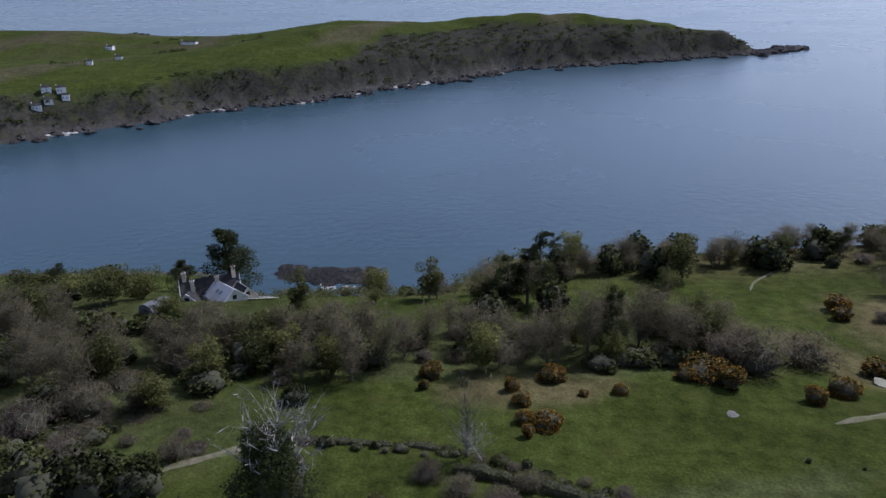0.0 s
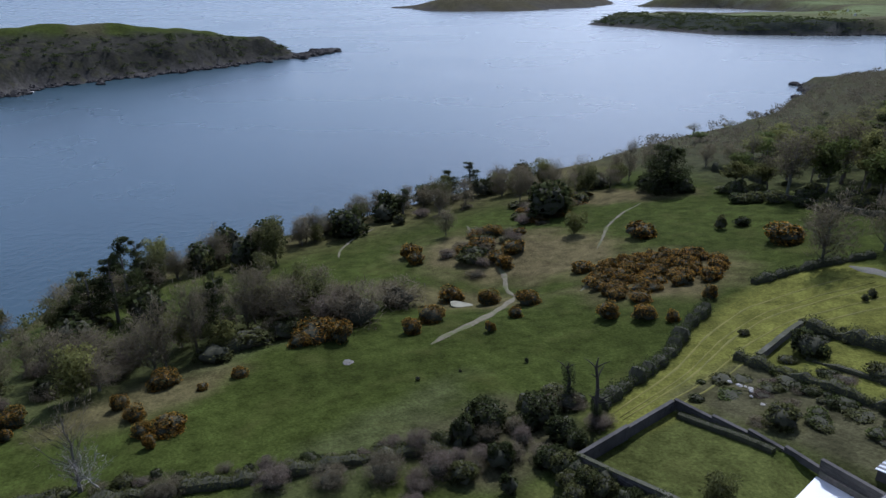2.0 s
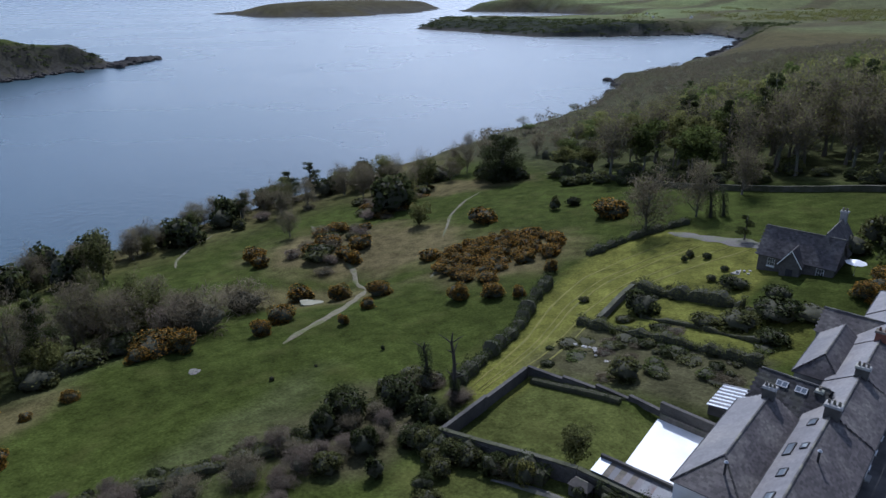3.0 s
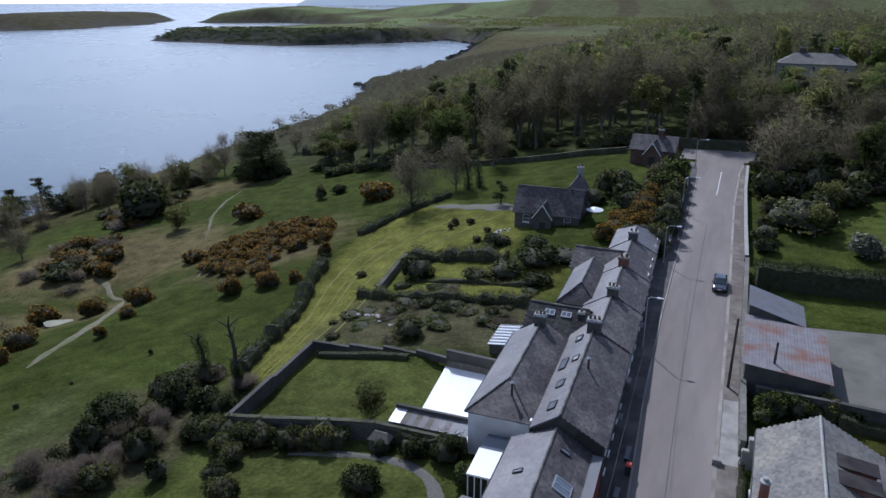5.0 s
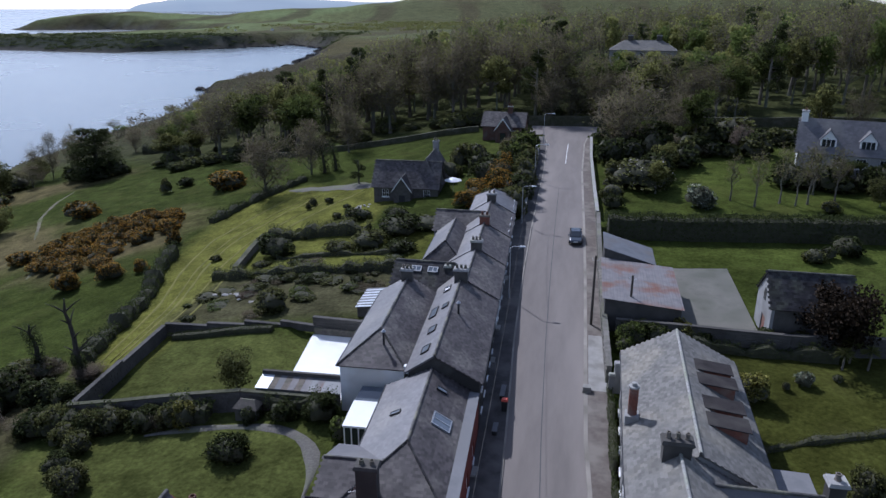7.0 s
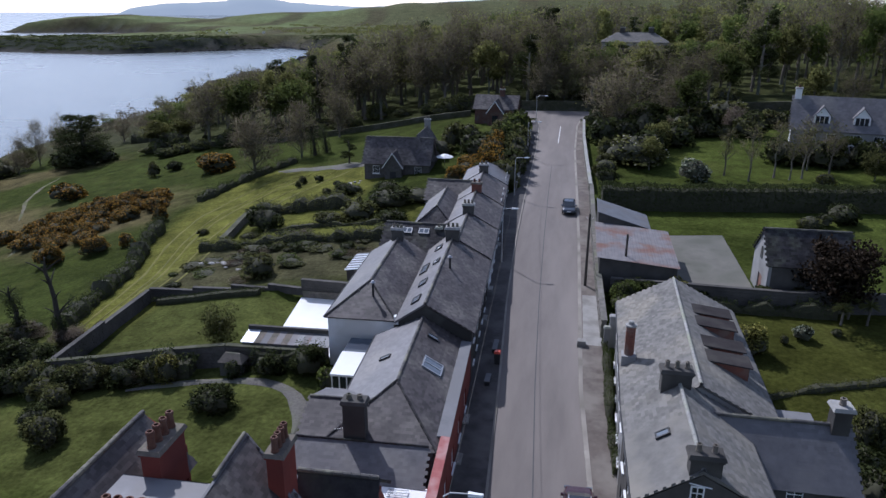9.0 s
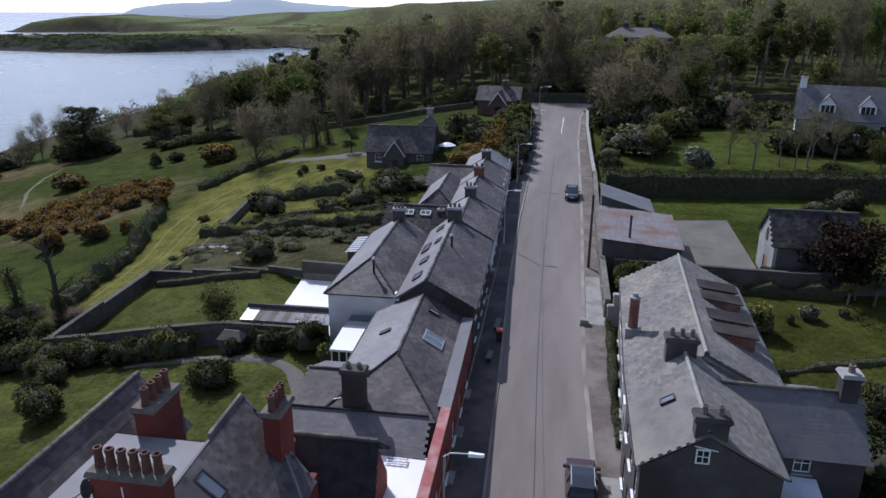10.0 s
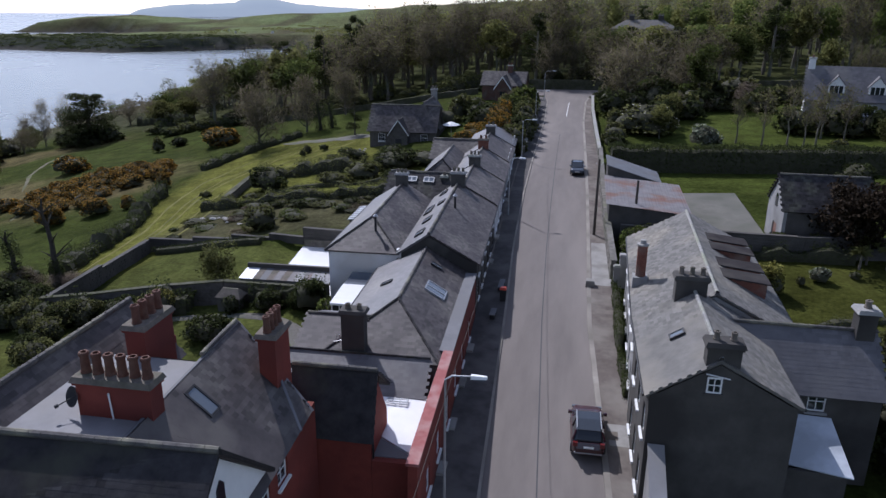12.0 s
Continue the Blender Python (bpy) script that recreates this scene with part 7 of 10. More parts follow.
def crown_tree(seed, h, spread, clear, n=44, lean=(0, 0), thick=0.017, sides=3):
    """A trunk with leaders and branches that fill a domed crown. Returns mesh lists and the spray points with directions."""
    g = np.random.default_rng(seed)
    V, F, tips = [], [], []
    base = clear * h
    mid, rz = (base + h) / 2, (h - base) / 2
    bend = g.normal(0, 0.02 * h, (7, 2))
    trunk = [np.array((lean[0] * h * k / 6 + bend[k, 0] * k / 6, lean[1] * h * k / 6 + bend[k, 1] * k / 6, -0.4 + (0.72 * h + 0.4) * k / 6)) for k in range(7)]
    r0 = thick * h
    tube(V, F, trunk, [r0 * 1.4] + [r0 * (1 - 0.8 * k / 6) for k in range(1, 7)], 7)

    def stem(z):
        t = min(5.99, max(0, (z + 0.4) / (0.72 * h + 0.4) * 6))
        k = int(t)
        return trunk[k] + (trunk[k + 1] - trunk[k]) * (t - k), r0 * (1 - 0.8 * t / 6)
    for i in range(n):
        d = g.normal(size=3)
        d /= np.linalg.norm(d)
        rr = g.random() ** 0.38
        p = np.array((d[0] * spread, d[1] * spread, d[2] * rz)) * rr
        p[:2] *= 1.0 - 0.32 * max(0, -p[2] / rz)
        p *= 0.88 + 0.2 * math.sin(3 * math.atan2(d[1], d[0]) + seed) * math.sin(2 * d[2] + seed)
        p += np.array((lean[0] * h * 0.7, lean[1] * h * 0.7, mid))
        reach = math.hypot(p[0], p[1])
        o, r = stem(min(0.7 * h, max(base * 0.75, p[2] - 0.6 * reach - 0.12 * h)))
        m = o + (p - o) * 0.5 + np.array((0, 0, -0.06 * reach)) + g.normal(0, 0.03 * h, 3) * 0.6
        r = max(r * (0.3 + 0.2 * g.random()), 0.02)
        tube(V, F, [o, m, p], [r, r * 0.6, r * 0.2], sides)
        out = p - o
        out = out / (np.linalg.norm(out) + 1e-9)
        ln = spread * (0.34 + 0.16 * g.random())
        tips.append((p, out, ln))
        q = m + (p - m) * 0.35
        side = g.normal(size=3)
        side /= np.linalg.norm(side)
        e = q + (side * 0.7 + out * 0.4 + np.array((0, 0, 0.35))) * ln
        tube(V, F, [q, e], [r * 0.4, r * 0.12], 3)
        tips.append((e, (e - q) / (np.linalg.norm(e - q) + 1e-9), ln * 0.9))
    return V, F, tips


def bare_tree(seed, h, spread, clear, name="tree", twig=TWIG, bud=0, budmat=BUD, label="", per=22, width=0.05, group="", bark=BARK, lean=(0, 0), n=44, leafsize=0.3):
    V, F, tips = crown_tree(seed, h, spread * 0.86, clear, n, lean)
    r = root(name, (0, 0, 0), label, "tree", group)
    child("trunk", mesh_of("trunk", V, F, bark), r)
    TV, TF = twig_mesh(tips, per, seed + 1, width, 0.52, 0.3)
    child("crown", soften(mesh_of("crown", TV, TF, twig), seed, spread=1.0), r, "fine bare twigs" if not bud else "")
    if bud:
        g = np.random.default_rng(seed + 3)
        C = np.concatenate([np.array([e + g.normal(0, ln * 0.45, 3) for _ in range(bud)]) for e, d, ln in tips])
        LV, LF = quads(C, leafsize, seed + 2)
        child("leaves", soften(mesh_of("leaves", LV, LF, budmat), seed, spread=1.0), r)
    return r


def leafy_tree(seed, h, spread, leaf, label, per=150, size=0.32, clear=0.25, clumps=16, name="tree", group=""):
    V, F, tips = crown_tree(seed, h, spread * 0.8, clear, clumps)
    r = root(name, (0, 0, 0), label, "tree", group)
    child("trunk", mesh_of("trunk", V, F, BARK), r)
    g = np.random.default_rng(seed)
    pick = [tips[2 * i][0] for i in range(clumps)]
    C = cloud(pick, [spread * (0.24 + 0.15 * g.random()) for _ in pick], per, seed + 1, 0.45)
    LV, LF = quads(C, size, seed + 2)
    child("crown", soften(mesh_of("crown", LV, LF, leaf), seed, spread=0.85), r)
    return r


def conifer(seed, h, spread, label, name="pine_tree", flat=0.45, layers=9, per=190, clear=0.25, size=0.34, group=""):
    g = np.random.default_rng(seed)
    V, F = [], []
    tube(V, F, [(0, 0, -0.4), (0.1, 0, h * 0.4), (0.0, 0.15, h * 0.75), (0.1, 0.1, h * 0.97)], [h * 0.03, h * 0.022, h * 0.012, 0.04], 7)
    cs, rs = [], []
    for k in range(layers):
        t = clear + (0.97 - clear) * (k + 0.4 * g.random()) / layers
        reach = spread * (1 - 0.62 * max(0, (t - clear) / (1 - clear)) ** 1.4)
        for j in range(3):
            az = g.random() * 6.28
            c = np.array((math.cos(az) * reach * (0.35 + 0.45 * g.random()), math.sin(az) * reach * (0.35 + 0.45 * g.random()), h * t + g.normal(0, 0.02 * h)))
            tube(V, F, [(0, 0, h * t * 0.92), c], [h * 0.008, 0.03], 4)
            cs.append(c)
            rs.append(reach * (0.36 + 0.2 * g.random()))
    r = root(name, (0, 0, 0), label, "tree", group)
    child("trunk", mesh_of("trunk", V, F, BARK), r)
    LV, LF = quads(cloud(cs, rs, per, seed + 1, 0.4, flat), size, seed + 2, 0.4, 0.45)
    child("crown", soften(mesh_of("crown", LV, LF, LEAF_DARK), seed, spread=0.85), r)
    return r


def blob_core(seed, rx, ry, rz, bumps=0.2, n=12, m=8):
    """A lumpy solid core standing for branches, dark as their inner shade, hidden under the leaves."""
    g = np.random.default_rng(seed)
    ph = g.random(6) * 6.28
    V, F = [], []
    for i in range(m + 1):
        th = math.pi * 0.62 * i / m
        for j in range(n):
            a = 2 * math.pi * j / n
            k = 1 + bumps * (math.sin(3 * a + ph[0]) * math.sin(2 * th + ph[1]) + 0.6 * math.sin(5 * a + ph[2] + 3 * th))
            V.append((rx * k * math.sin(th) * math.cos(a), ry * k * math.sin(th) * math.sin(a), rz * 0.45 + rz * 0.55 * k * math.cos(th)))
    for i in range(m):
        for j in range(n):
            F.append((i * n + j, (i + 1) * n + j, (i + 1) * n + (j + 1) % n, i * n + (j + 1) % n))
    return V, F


def sprigs(C, length, width, seed):
    """Thin upright twigs at the points C."""
    g = np.random.default_rng(seed)
    n = len(C)
    d = g.normal(size=(n, 3)) + C / (np.linalg.norm(C, axis=1)[:, None] + 1e-6) * 0.7
    d[:, 2] += 0.7
    d /= np.linalg.norm(d, axis=1)[:, None]
    s = np.cross(d, g.normal(size=(n, 3)))
    s /= np.linalg.norm(s, axis=1)[:, None] + 1e-9
    ln = (length * (0.5 + g.random(n)))[:, None]
    V = np.concatenate([C - d * ln * 0.5 - s * width * 0.5, C - d * ln * 0.5 + s * width * 0.5, C + s * width * 0.3, C + d * ln * 0.5])
    i = np.arange(n)
    return V, np.stack([i, i + n, i + 2 * n, i + 3 * n], 1)


def shrub(seed, leaf, label, name="shrub", flower=None, n=850, size=0.13, per_flower=260, group="", category="shrub", lumps=9, tall=1.0, twiggy=False):
    """A rounded bush one metre high and wide: lumps of leaves over branches."""
    g = np.random.default_rng(seed)
    r = root(name, (0, 0, 0), label, category, group)
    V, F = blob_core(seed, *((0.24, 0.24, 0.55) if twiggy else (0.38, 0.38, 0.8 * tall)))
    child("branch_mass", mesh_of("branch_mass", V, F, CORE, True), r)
    cs = [np.array((0, 0, 0.45 * tall))]
    rs = [0.42]
    for k in range(lumps):
        a, e = g.random() * 6.28, g.random()
        cs.append(np.array((0.33 * math.cos(a) * (1 - 0.5 * e), 0.33 * math.sin(a) * (1 - 0.5 * e), (0.18 + 0.6 * e) * tall)))
        rs.append(0.17 + 0.13 * g.random())
    C = cloud(cs, rs, n // (lumps + 1), seed + 1, 0.5 if twiggy else 0.72, 0.95)
    C = C[C[:, 2] > -0.02]
    LV, LF = sprigs(C, size, size * 0.075, seed + 2) if twiggy else quads(C, size, seed + 2)
    child("leaves", soften(mesh_of("leaves", LV, LF, leaf), seed, 0.2, 0.75), r)
    if flower:
        C = cloud(cs, [q * 1.06 for q in rs], per_flower // (lumps + 1), seed + 5, 0.9, 0.95)
        C = C[C[:, 2] > 0.12]
        LV, LF = quads(C, size * 0.5, seed + 6)
        tagged(child("blossom", soften(mesh_of("blossom", LV, LF, flower), seed, 0.2, 0.4), r), kind="stuff")
    return r


def ground_at(x, y):
    far = float(sstep(25, 70, abs(x + 8)))
    return gz(x, y) + 0.10 * float(ripple(x, y, 9, 0.5)) * float(sstep(12, 40, abs(x))) + 0.25 * float(ripple(x, y, 31, 1.5)) * far


class Kind:
    """A few built sorts of one plant, set out by copying; a sort's own first place is used too."""

    def __init__(self, sorts, sizes, large=None):
        self.sorts, self.sizes, self.used, self.k, self.large = sorts, sizes, [False] * len(sorts), 0, large

    def put(self, x, y, h, w, sink=0.0):
        if self.large and max(h, w) > 2.2:
            d = math.hypot(x, y)
            return self.large[0 if d < 76 else 1 if d < 125 else 2].put(x, y, h, w, sink)
        i = self.k % len(self.sorts)
        self.k += 1
        h0, w0 = self.sizes[i]
        a = self.k * 137.5 % 360
        jit = 0.92 + 0.16 * ((self.k * 0.618) % 1)
        at, size = pose(x, y, ground_at(x, y) - sink, 0, 0, a), Vector((w / w0, w / w0 * jit, h / h0))
        if not self.used[i]:
            self.used[i] = True
            self.sorts[i].matrix_basis = at @ Matrix.Diagonal((*size, 1))
            return self.sorts[i]
        own = self.sorts[i].matrix_basis.to_scale()
        return copy_thing(self.sorts[i], at @ Matrix.Diagonal((size.x / own.x, size.y / own.y, size.z / own.z, 1)))

    def join(self, data, name, label):
        """Many of them far off, as one mesh of real geometry."""
        Vs, Fs, mats, mi, base = [], [], [], [], 0
        for x, y, h, w in data:
            i = self.k % len(self.sorts)
            self.k += 1
            h0, w0 = self.sizes[i]
            a = radians(self.k * 137.5)
            c, s = math.cos(a), math.sin(a)
            for o in self.sorts[i].children:
                me = o.data
                v = np.empty(len(me.vertices) * 3)
                me.vertices.foreach_get("co", v)
                v = v.reshape(-1, 3) * (w / w0, w / w0, h / h0)
                v = np.stack([v[:, 0] * c - v[:, 1] * s + x, v[:, 0] * s + v[:, 1] * c + y, v[:, 2] + ground_at(x, y)], 1)
                Vs.append(v)
                mt = me.materials[0]
                if mt not in mats:
                    mats.append(mt)
                for p in me.polygons:
                    Fs.append(tuple(q + base for q in p.vertices))
                    mi.append(mats.index(mt))
                base += len(v)
        me = bpy.data.meshes.new(name)
        me.from_pydata(np.concatenate(Vs).tolist(), [], Fs)
        for mt in mats:
            me.materials.append(mt)
        me.polygons.foreach_set("material_index", mi)
        tagged(new(name, me), label, "woodland", kind="stuff")

    def rows(self, data, k=1.0):
        for x, y, h, w in data:
            self.put(x, y, h * k, max(w, 0.4))


BARE = Kind([bare_tree(11 + i, 12, 5.2, 0.1, label="grey bare-branched deciduous tree on the slope", group="bare trees", bud=(5, 9, 4)[i], per=34, width=0.032, leafsize=0.17, n=46) for i in range(3)], [(12.5, 9.2)] * 3)
WOODT = Kind([bare_tree(31 + i, 18, 5.4, 0.2, label="tall bare woodland tree with budding twigs", group="woodland trees", bud=(7, 14, 9, 5)[i], per=30, width=0.05, leafsize=0.25, twig=TWIG_WOOD) for i in range(4)], [(18.5, 10)] * 4)
BACKT = Kind([bare_tree(35 + i, 18, 5.4, 0.2, label="bare tree deep in the woodland", bud=(4, 8, 5)[i], per=17, width=0.11, leafsize=0.4, n=24, twig=TWIG_WOOD) for i in range(3)], [(18.5, 10)] * 3)
GREENT = Kind([leafy_tree(51 + i, 14, 4.4, (LEAF, BUD)[i], "woodland tree in fresh green leaf", group="leafing trees", per=150, size=0.33, clumps=24) for i in range(2)], [(14, 9.5)] * 2)
BACKG = Kind([leafy_tree(55 + i, 14, 4.4, (LEAF, BUD)[i], "leafing tree deep in the woodland", per=75, size=0.52, clumps=20) for i in range(2)], [(14, 9.5)] * 2)
OLIVET = Kind([leafy_tree(61 + i, 9, 4.4, (LEAF_OLIVE, BUD)[i], "low rounded olive-green tree on the slope", clear=0.05, group="olive-green trees", per=180, size=0.27, clumps=24) for i in range(2)], [(9, 9.5)] * 2)
PINE = Kind([conifer(71 + i, 14, 4.4, "dark wind-shaped pine above the shore", group="pines", per=220, size=0.34) for i in range(3)], [(14.4, 9.5)] * 3)
FARW = Kind([bare_tree(301 + i, 18, 5.6, 0.15, label="far bare tree on the hill", bud=(3, 6, 4)[i], budmat=(BUD, LEAF_OLIVE, LEAF_OLIVE)[i], per=12, width=0.24, leafsize=0.8, n=11, twig=TWIG_WOOD) for i in range(3)], [(18.5, 10)] * 3)
BACKP = Kind([conifer(75, 14, 4.4, "dark pine deep in the woodland", per=60, size=0.6)], [(14.4, 9.5)])
BROADPINE = Kind([conifer(88, 17, 6.2, "broad dark spreading evergreen in open ground", "evergreen_tree", layers=12, per=400, clear=0.1, size=0.38, flat=0.62)], [(17.4, 14)])
FAINT = Kind([bare_tree(171, 13, 4.6, 0.12, label="thin airy bare tree in the field", bud=0, per=8, width=0.02, n=40)], [(13.4, 9)])


def bush(seeds, leaves, label, name, group, category="shrub", flower=None, blooms=(0,), twiggy=False):
    """Small sorts of a bush, and large ones with finer leaves for the size that they reach."""
    def sorts(extra, n, size, lumps, take):
        made = [shrub(s + extra, leaves[i % len(leaves)], label, name, flower, n, size, int(blooms[i % len(blooms)] * n / 900), group, category, lumps, 1.0, twiggy) for i, s in enumerate(seeds[:take])]
        return Kind(made, [(1, 1)] * len(made))
    few = sorts(0, 1100, 0.085, 9, 3)
    few.large = [sorts(400, 3600, 0.1 if twiggy else 0.052, 17, 3), sorts(500, 1800, 0.16 if twiggy else 0.066, 15, 3), sorts(600, 1100, 0.2 if twiggy else 0.095, 13, 3)]
    return few


DARKB = bush((91, 92, 93), (LEAF_DARK,), "dense dark evergreen shrub", "shrub", "evergreen shrubs")
SHRUB = bush((101, 102, 103), (LEAF_OLIVE, LEAF_DARK, LEAF_OLIVE), "rounded green garden shrub", "shrub", "garden shrubs")
BROWNB = bush((111, 112), (TWIG, TWIG_PURPLE), "leafless brown thicket on rough ground", "thicket", "thickets", "thicket", twiggy=True)
GORSE = bush((121, 122, 123), (GORSE_GREEN,), "gorse bush in orange-yellow flower", "gorse_bush", "gorse bushes", "gorse", GORSE_FLOWER, (1900, 1500, 2300))
YELLOWB = bush((131,), (LEAF_YELLOW,), "yellow-green rounded shrub on a lawn", "shrub", "")
WHITEB = bush((133,), (LEAF_GREY,), "pale flowering shrub in a garden", "shrub", "", "shrub", BLOSSOM, (220,))
GREENB = bush((135,), (LEAF,), "bright green leafy shrub", "shrub", "")
BLOSSOMB = bush((137,), (LEAF_OLIVE,), "large shrub with cream blossom", "shrub", "", "shrub", BLOSSOM, (150,))
COPPERT = Kind([leafy_tree(141, 7, 4.0, LEAF_COPPER, "copper-leaved tree beside the barn", per=300, size=0.2, clear=0.06, clumps=24)], [(7, 8.6)])
SAPLING = Kind([bare_tree(151 + i, 8, 2.2, 0.35, label="slender young tree behind the clipped hedge", bud=5, per=14, group="young trees", width=0.035, leafsize=0.17, n=24) for i in range(2)], [(8.2, 5)] * 2)

BARE.rows([(-98, -68, 11.2, 10.1), (-95, -60, 12.1, 9.9), (-107, -59, 10.6, 8.9), (-112, -51, 7.8, 9.3), (-106, -46, 8.0, 7.9), (-112, -74, 9.3, 10.4), (-100, -16, 12.5, 7.5), (-106, -11, 11.5, 8.8), (-109, -21, 11.6, 8.0), (-111, -8, 9.1, 8.2), (-117, -4, 8.4, 8.5), (-116, 4, 9.6, 9.6), (-123, 0, 8.0, 6.7), (-108, 19, 12.6, 7.0), (-112, 25, 15.1, 9.2), (-115, 35, 13.0, 9.4), (-116, 40, 12.2, 8.4), (-119, 47, 9.6, 8.6), (-118, 51, 8.7, 8.5), (-120, -17, 7.3, 8.8)])
BARE.rows([(-176, 47, 9.6, 9.2), (-163, 54, 10.0, 8.3), (-177, 76, 9.8, 8.7), (-192, 97, 6.4, 6.2), (-184, 100, 9.3, 7.8), (-185, 120, 8.8, 7.3), (-179, 144, 9.7, 9.5), (-175, 150, 8.8, 9.5), (-156, 158, 10.6, 9.2), (-153, 171, 10.8, 7.5), (-149, 173, 14.0, 7.5), (-143, 176, 13.5, 8.3), (-145, 99, 8.5, 7.4), (-141, 201, 8.3, 9.7), (-134, 205, 7.7, 9.6), (-60, 124, 14.7, 14.0), (-56, 138, 12.4, 9.0), (-54, 157, 13.2, 9.6)])
OLIVET.rows([(-151, -102, 6.9, 14.8), (-153, -92, 7.1, 12.3), (-145, -78, 8.9, 14.3), (-150, -73, 7.0, 12.0), (-134, -89, 7.0, 14.5), (-163, -88, 7.6, 13.0), (-113, -33, 8.6, 10.4), (-106, -29, 9.3, 8.9), (-114, -40, 7.0, 9.5), (-120, -26, 7.9, 8.8), (-134, -32, 11.1, 7.3), (-144, -17, 3.9, 5.1), (-137, 7, 8.7, 8.6), (-135, -60, 5.5, 9.7), (-159, 57, 12.1, 12.3), (-170, 155, 11.0, 11.4), (-139, 135, 8.6, 7.3), (-116, 117, 6.6, 8.3), (-150, 50, 6, 8)])
BROADPINE.put(-160, -55, 19.2, 19)
PINE.put(-161, -66, 12.0, 8)
PINE.rows([(-178, -110, 7.2, 11.7), (-180, -77, 9.0, 7.1), (-143, 20, 18.6, 8.5), (-139, 12.5, 12.5, 9.8), (-140, 17, 14.5, 9.0), (-136, 9, 9.5, 8.0), (-165, 26, 12.6, 5.8), (-111, 29, 14.4, 6.1), (-179, 106, 8.5, 7.8), (-183, 126, 11.0, 10.2), (-188, 138, 11.7, 8.7)])
BROADPINE.put(-128, 165, 14.2, 22)
DARKB.rows([(-133, 163.5, 4.6, 8), (-127, 162, 4.2, 8), (-122.5, 165, 4.0, 7), (-136, 167, 4.0, 7)])
DARKB.rows([(-164, 51, 7.6, 8.9), (-170, 83, 8.2, 9.4), (-136, 127, 9.5, 12.5), (-178, 99, 6.1, 8.4), (-49, 41, 3.1, 3.4), (-42, 88, 3.2, 5.2), (-57, 45, 3.6, 6.0), (-54, 51, 3.4, 5.2), (-56, 41, 3.4, 3.3), (-130, 8, 6, 9), (-136, 22, 7, 8), (-151, 160, 5, 9)])
BROWNB.rows([(-105, 52, 7.5, 14.5), (-109, 63, 5.9, 11.0), (-108, 49, 7.0, 9.9), (-106, -46, 5.4, 11.9), (-55, 30, 3.0, 5.4), (-52, 35, 2.6, 4.8), (-58, 25, 2.1, 4.8), (-82, -59, 6.1, 9.6), (-91, -47, 5.0, 7.8), (-73, -50, 4.8, 7.3), (-120, 30, 5, 10), (-122, 40, 4.5, 9), (-118, 14, 4.5, 8), (-116, -30, 5, 10), (-62, 20, 2.5, 5), (-68, 10, 2.4, 5)])
SHRUB.rows([(-69, -53, 6.8, 8.3), (-66, -42, 7.2, 8.7), (-109, -36, 4.5, 8.1), (-107, 33, 2.8, 7.9), (-107, 39, 3.0, 6.9), (-105, 26, 2.8, 5.8), (-74, 46, 0.7, 0.8), (-68, 61, 0.8, 0.7), (-72, 52, 0.4, 0.6), (-46, 113, 1.6, 1.5), (-90, 137, 3.4, 2.7), (-88, 142, 2.2, 4.0), (-34, 69, 2.6, 4.0), (-43, 113, 1.1, 1.8)])
GORSE.rows([(-101, 43, 2.9, 8.4), (-97, 45, 3.6, 4.5), (-84, 14, 2.0, 4.8), (-85, 11, 1.7, 2.8), (-81, 11, 1.9, 1.9), (-102, -3, 2.5, 4.3), (-91, 11, 2.0, 3.0), (-95, 27, 1.4, 2.7), (-100, 17, 2.4, 4.7), (-100, 39, 2.2, 3.7), (-97, -4, 1.9, 1.8), (-96, 10, 2.1, 2.7), (-94, 21, 1.0, 1.8), (-92, 56, 2.6, 3.8), (-95, 62, 2.9, 5.0), (-98, 77, 3.0, 4.9), (-106, 74, 3.1, 5.1), (-119, 101, 2.8, 6.0)])
GORSE.rows([(-114, 94, 2.6, 3.8), (-136, 83, 3.2, 5.4), (-131, 81, 2.8, 4.6), (-134, 106, 2.2, 5.8), (-96, 100, 2.0, 5.4), (-90, 80, 2.7, 4.8), (-85, 73, 1.9, 2.5), (-82, 65, 1.9, 1.9), (-101, 123, 3.4, 7.3), (-72, 82, 2.8, 3.8), (-67, 85, 2.4, 4.2), (-63, 87, 2.0, 2.3), (-65, 99, 2.4, 2.5), (-74, 135, 3.6, 8.6), (-134, 128, 2.9, 6.2)])
# the large gorse brake beside the field
BRAKE = [(-82.5, 89), (-88, 94), (-91.5, 102), (-89.5, 113), (-79, 119), (-72.5, 114), (-70.5, 105), (-75, 99), (-71.7, 91)]
gx, gy = np.meshgrid(np.arange(-93, -68, 2.3), np.arange(87, 121, 2.3))
for k, (x, y) in enumerate(zip(gx.ravel(), gy.ravel())):
    x, y = x + 0.9 * math.sin(k * 2.4), y + 0.9 * math.cos(k * 1.7)
    if float(inside_and_distance(np.array([x]), np.array([y]), BRAKE)[0]) > -0.4 and (k * 0.618) % 1 < 0.86:
        GORSE.put(x, y, 1.1 + 0.9 * ((k * 0.37) % 1), 2.6 + 1.6 * ((k * 0.61) % 1))

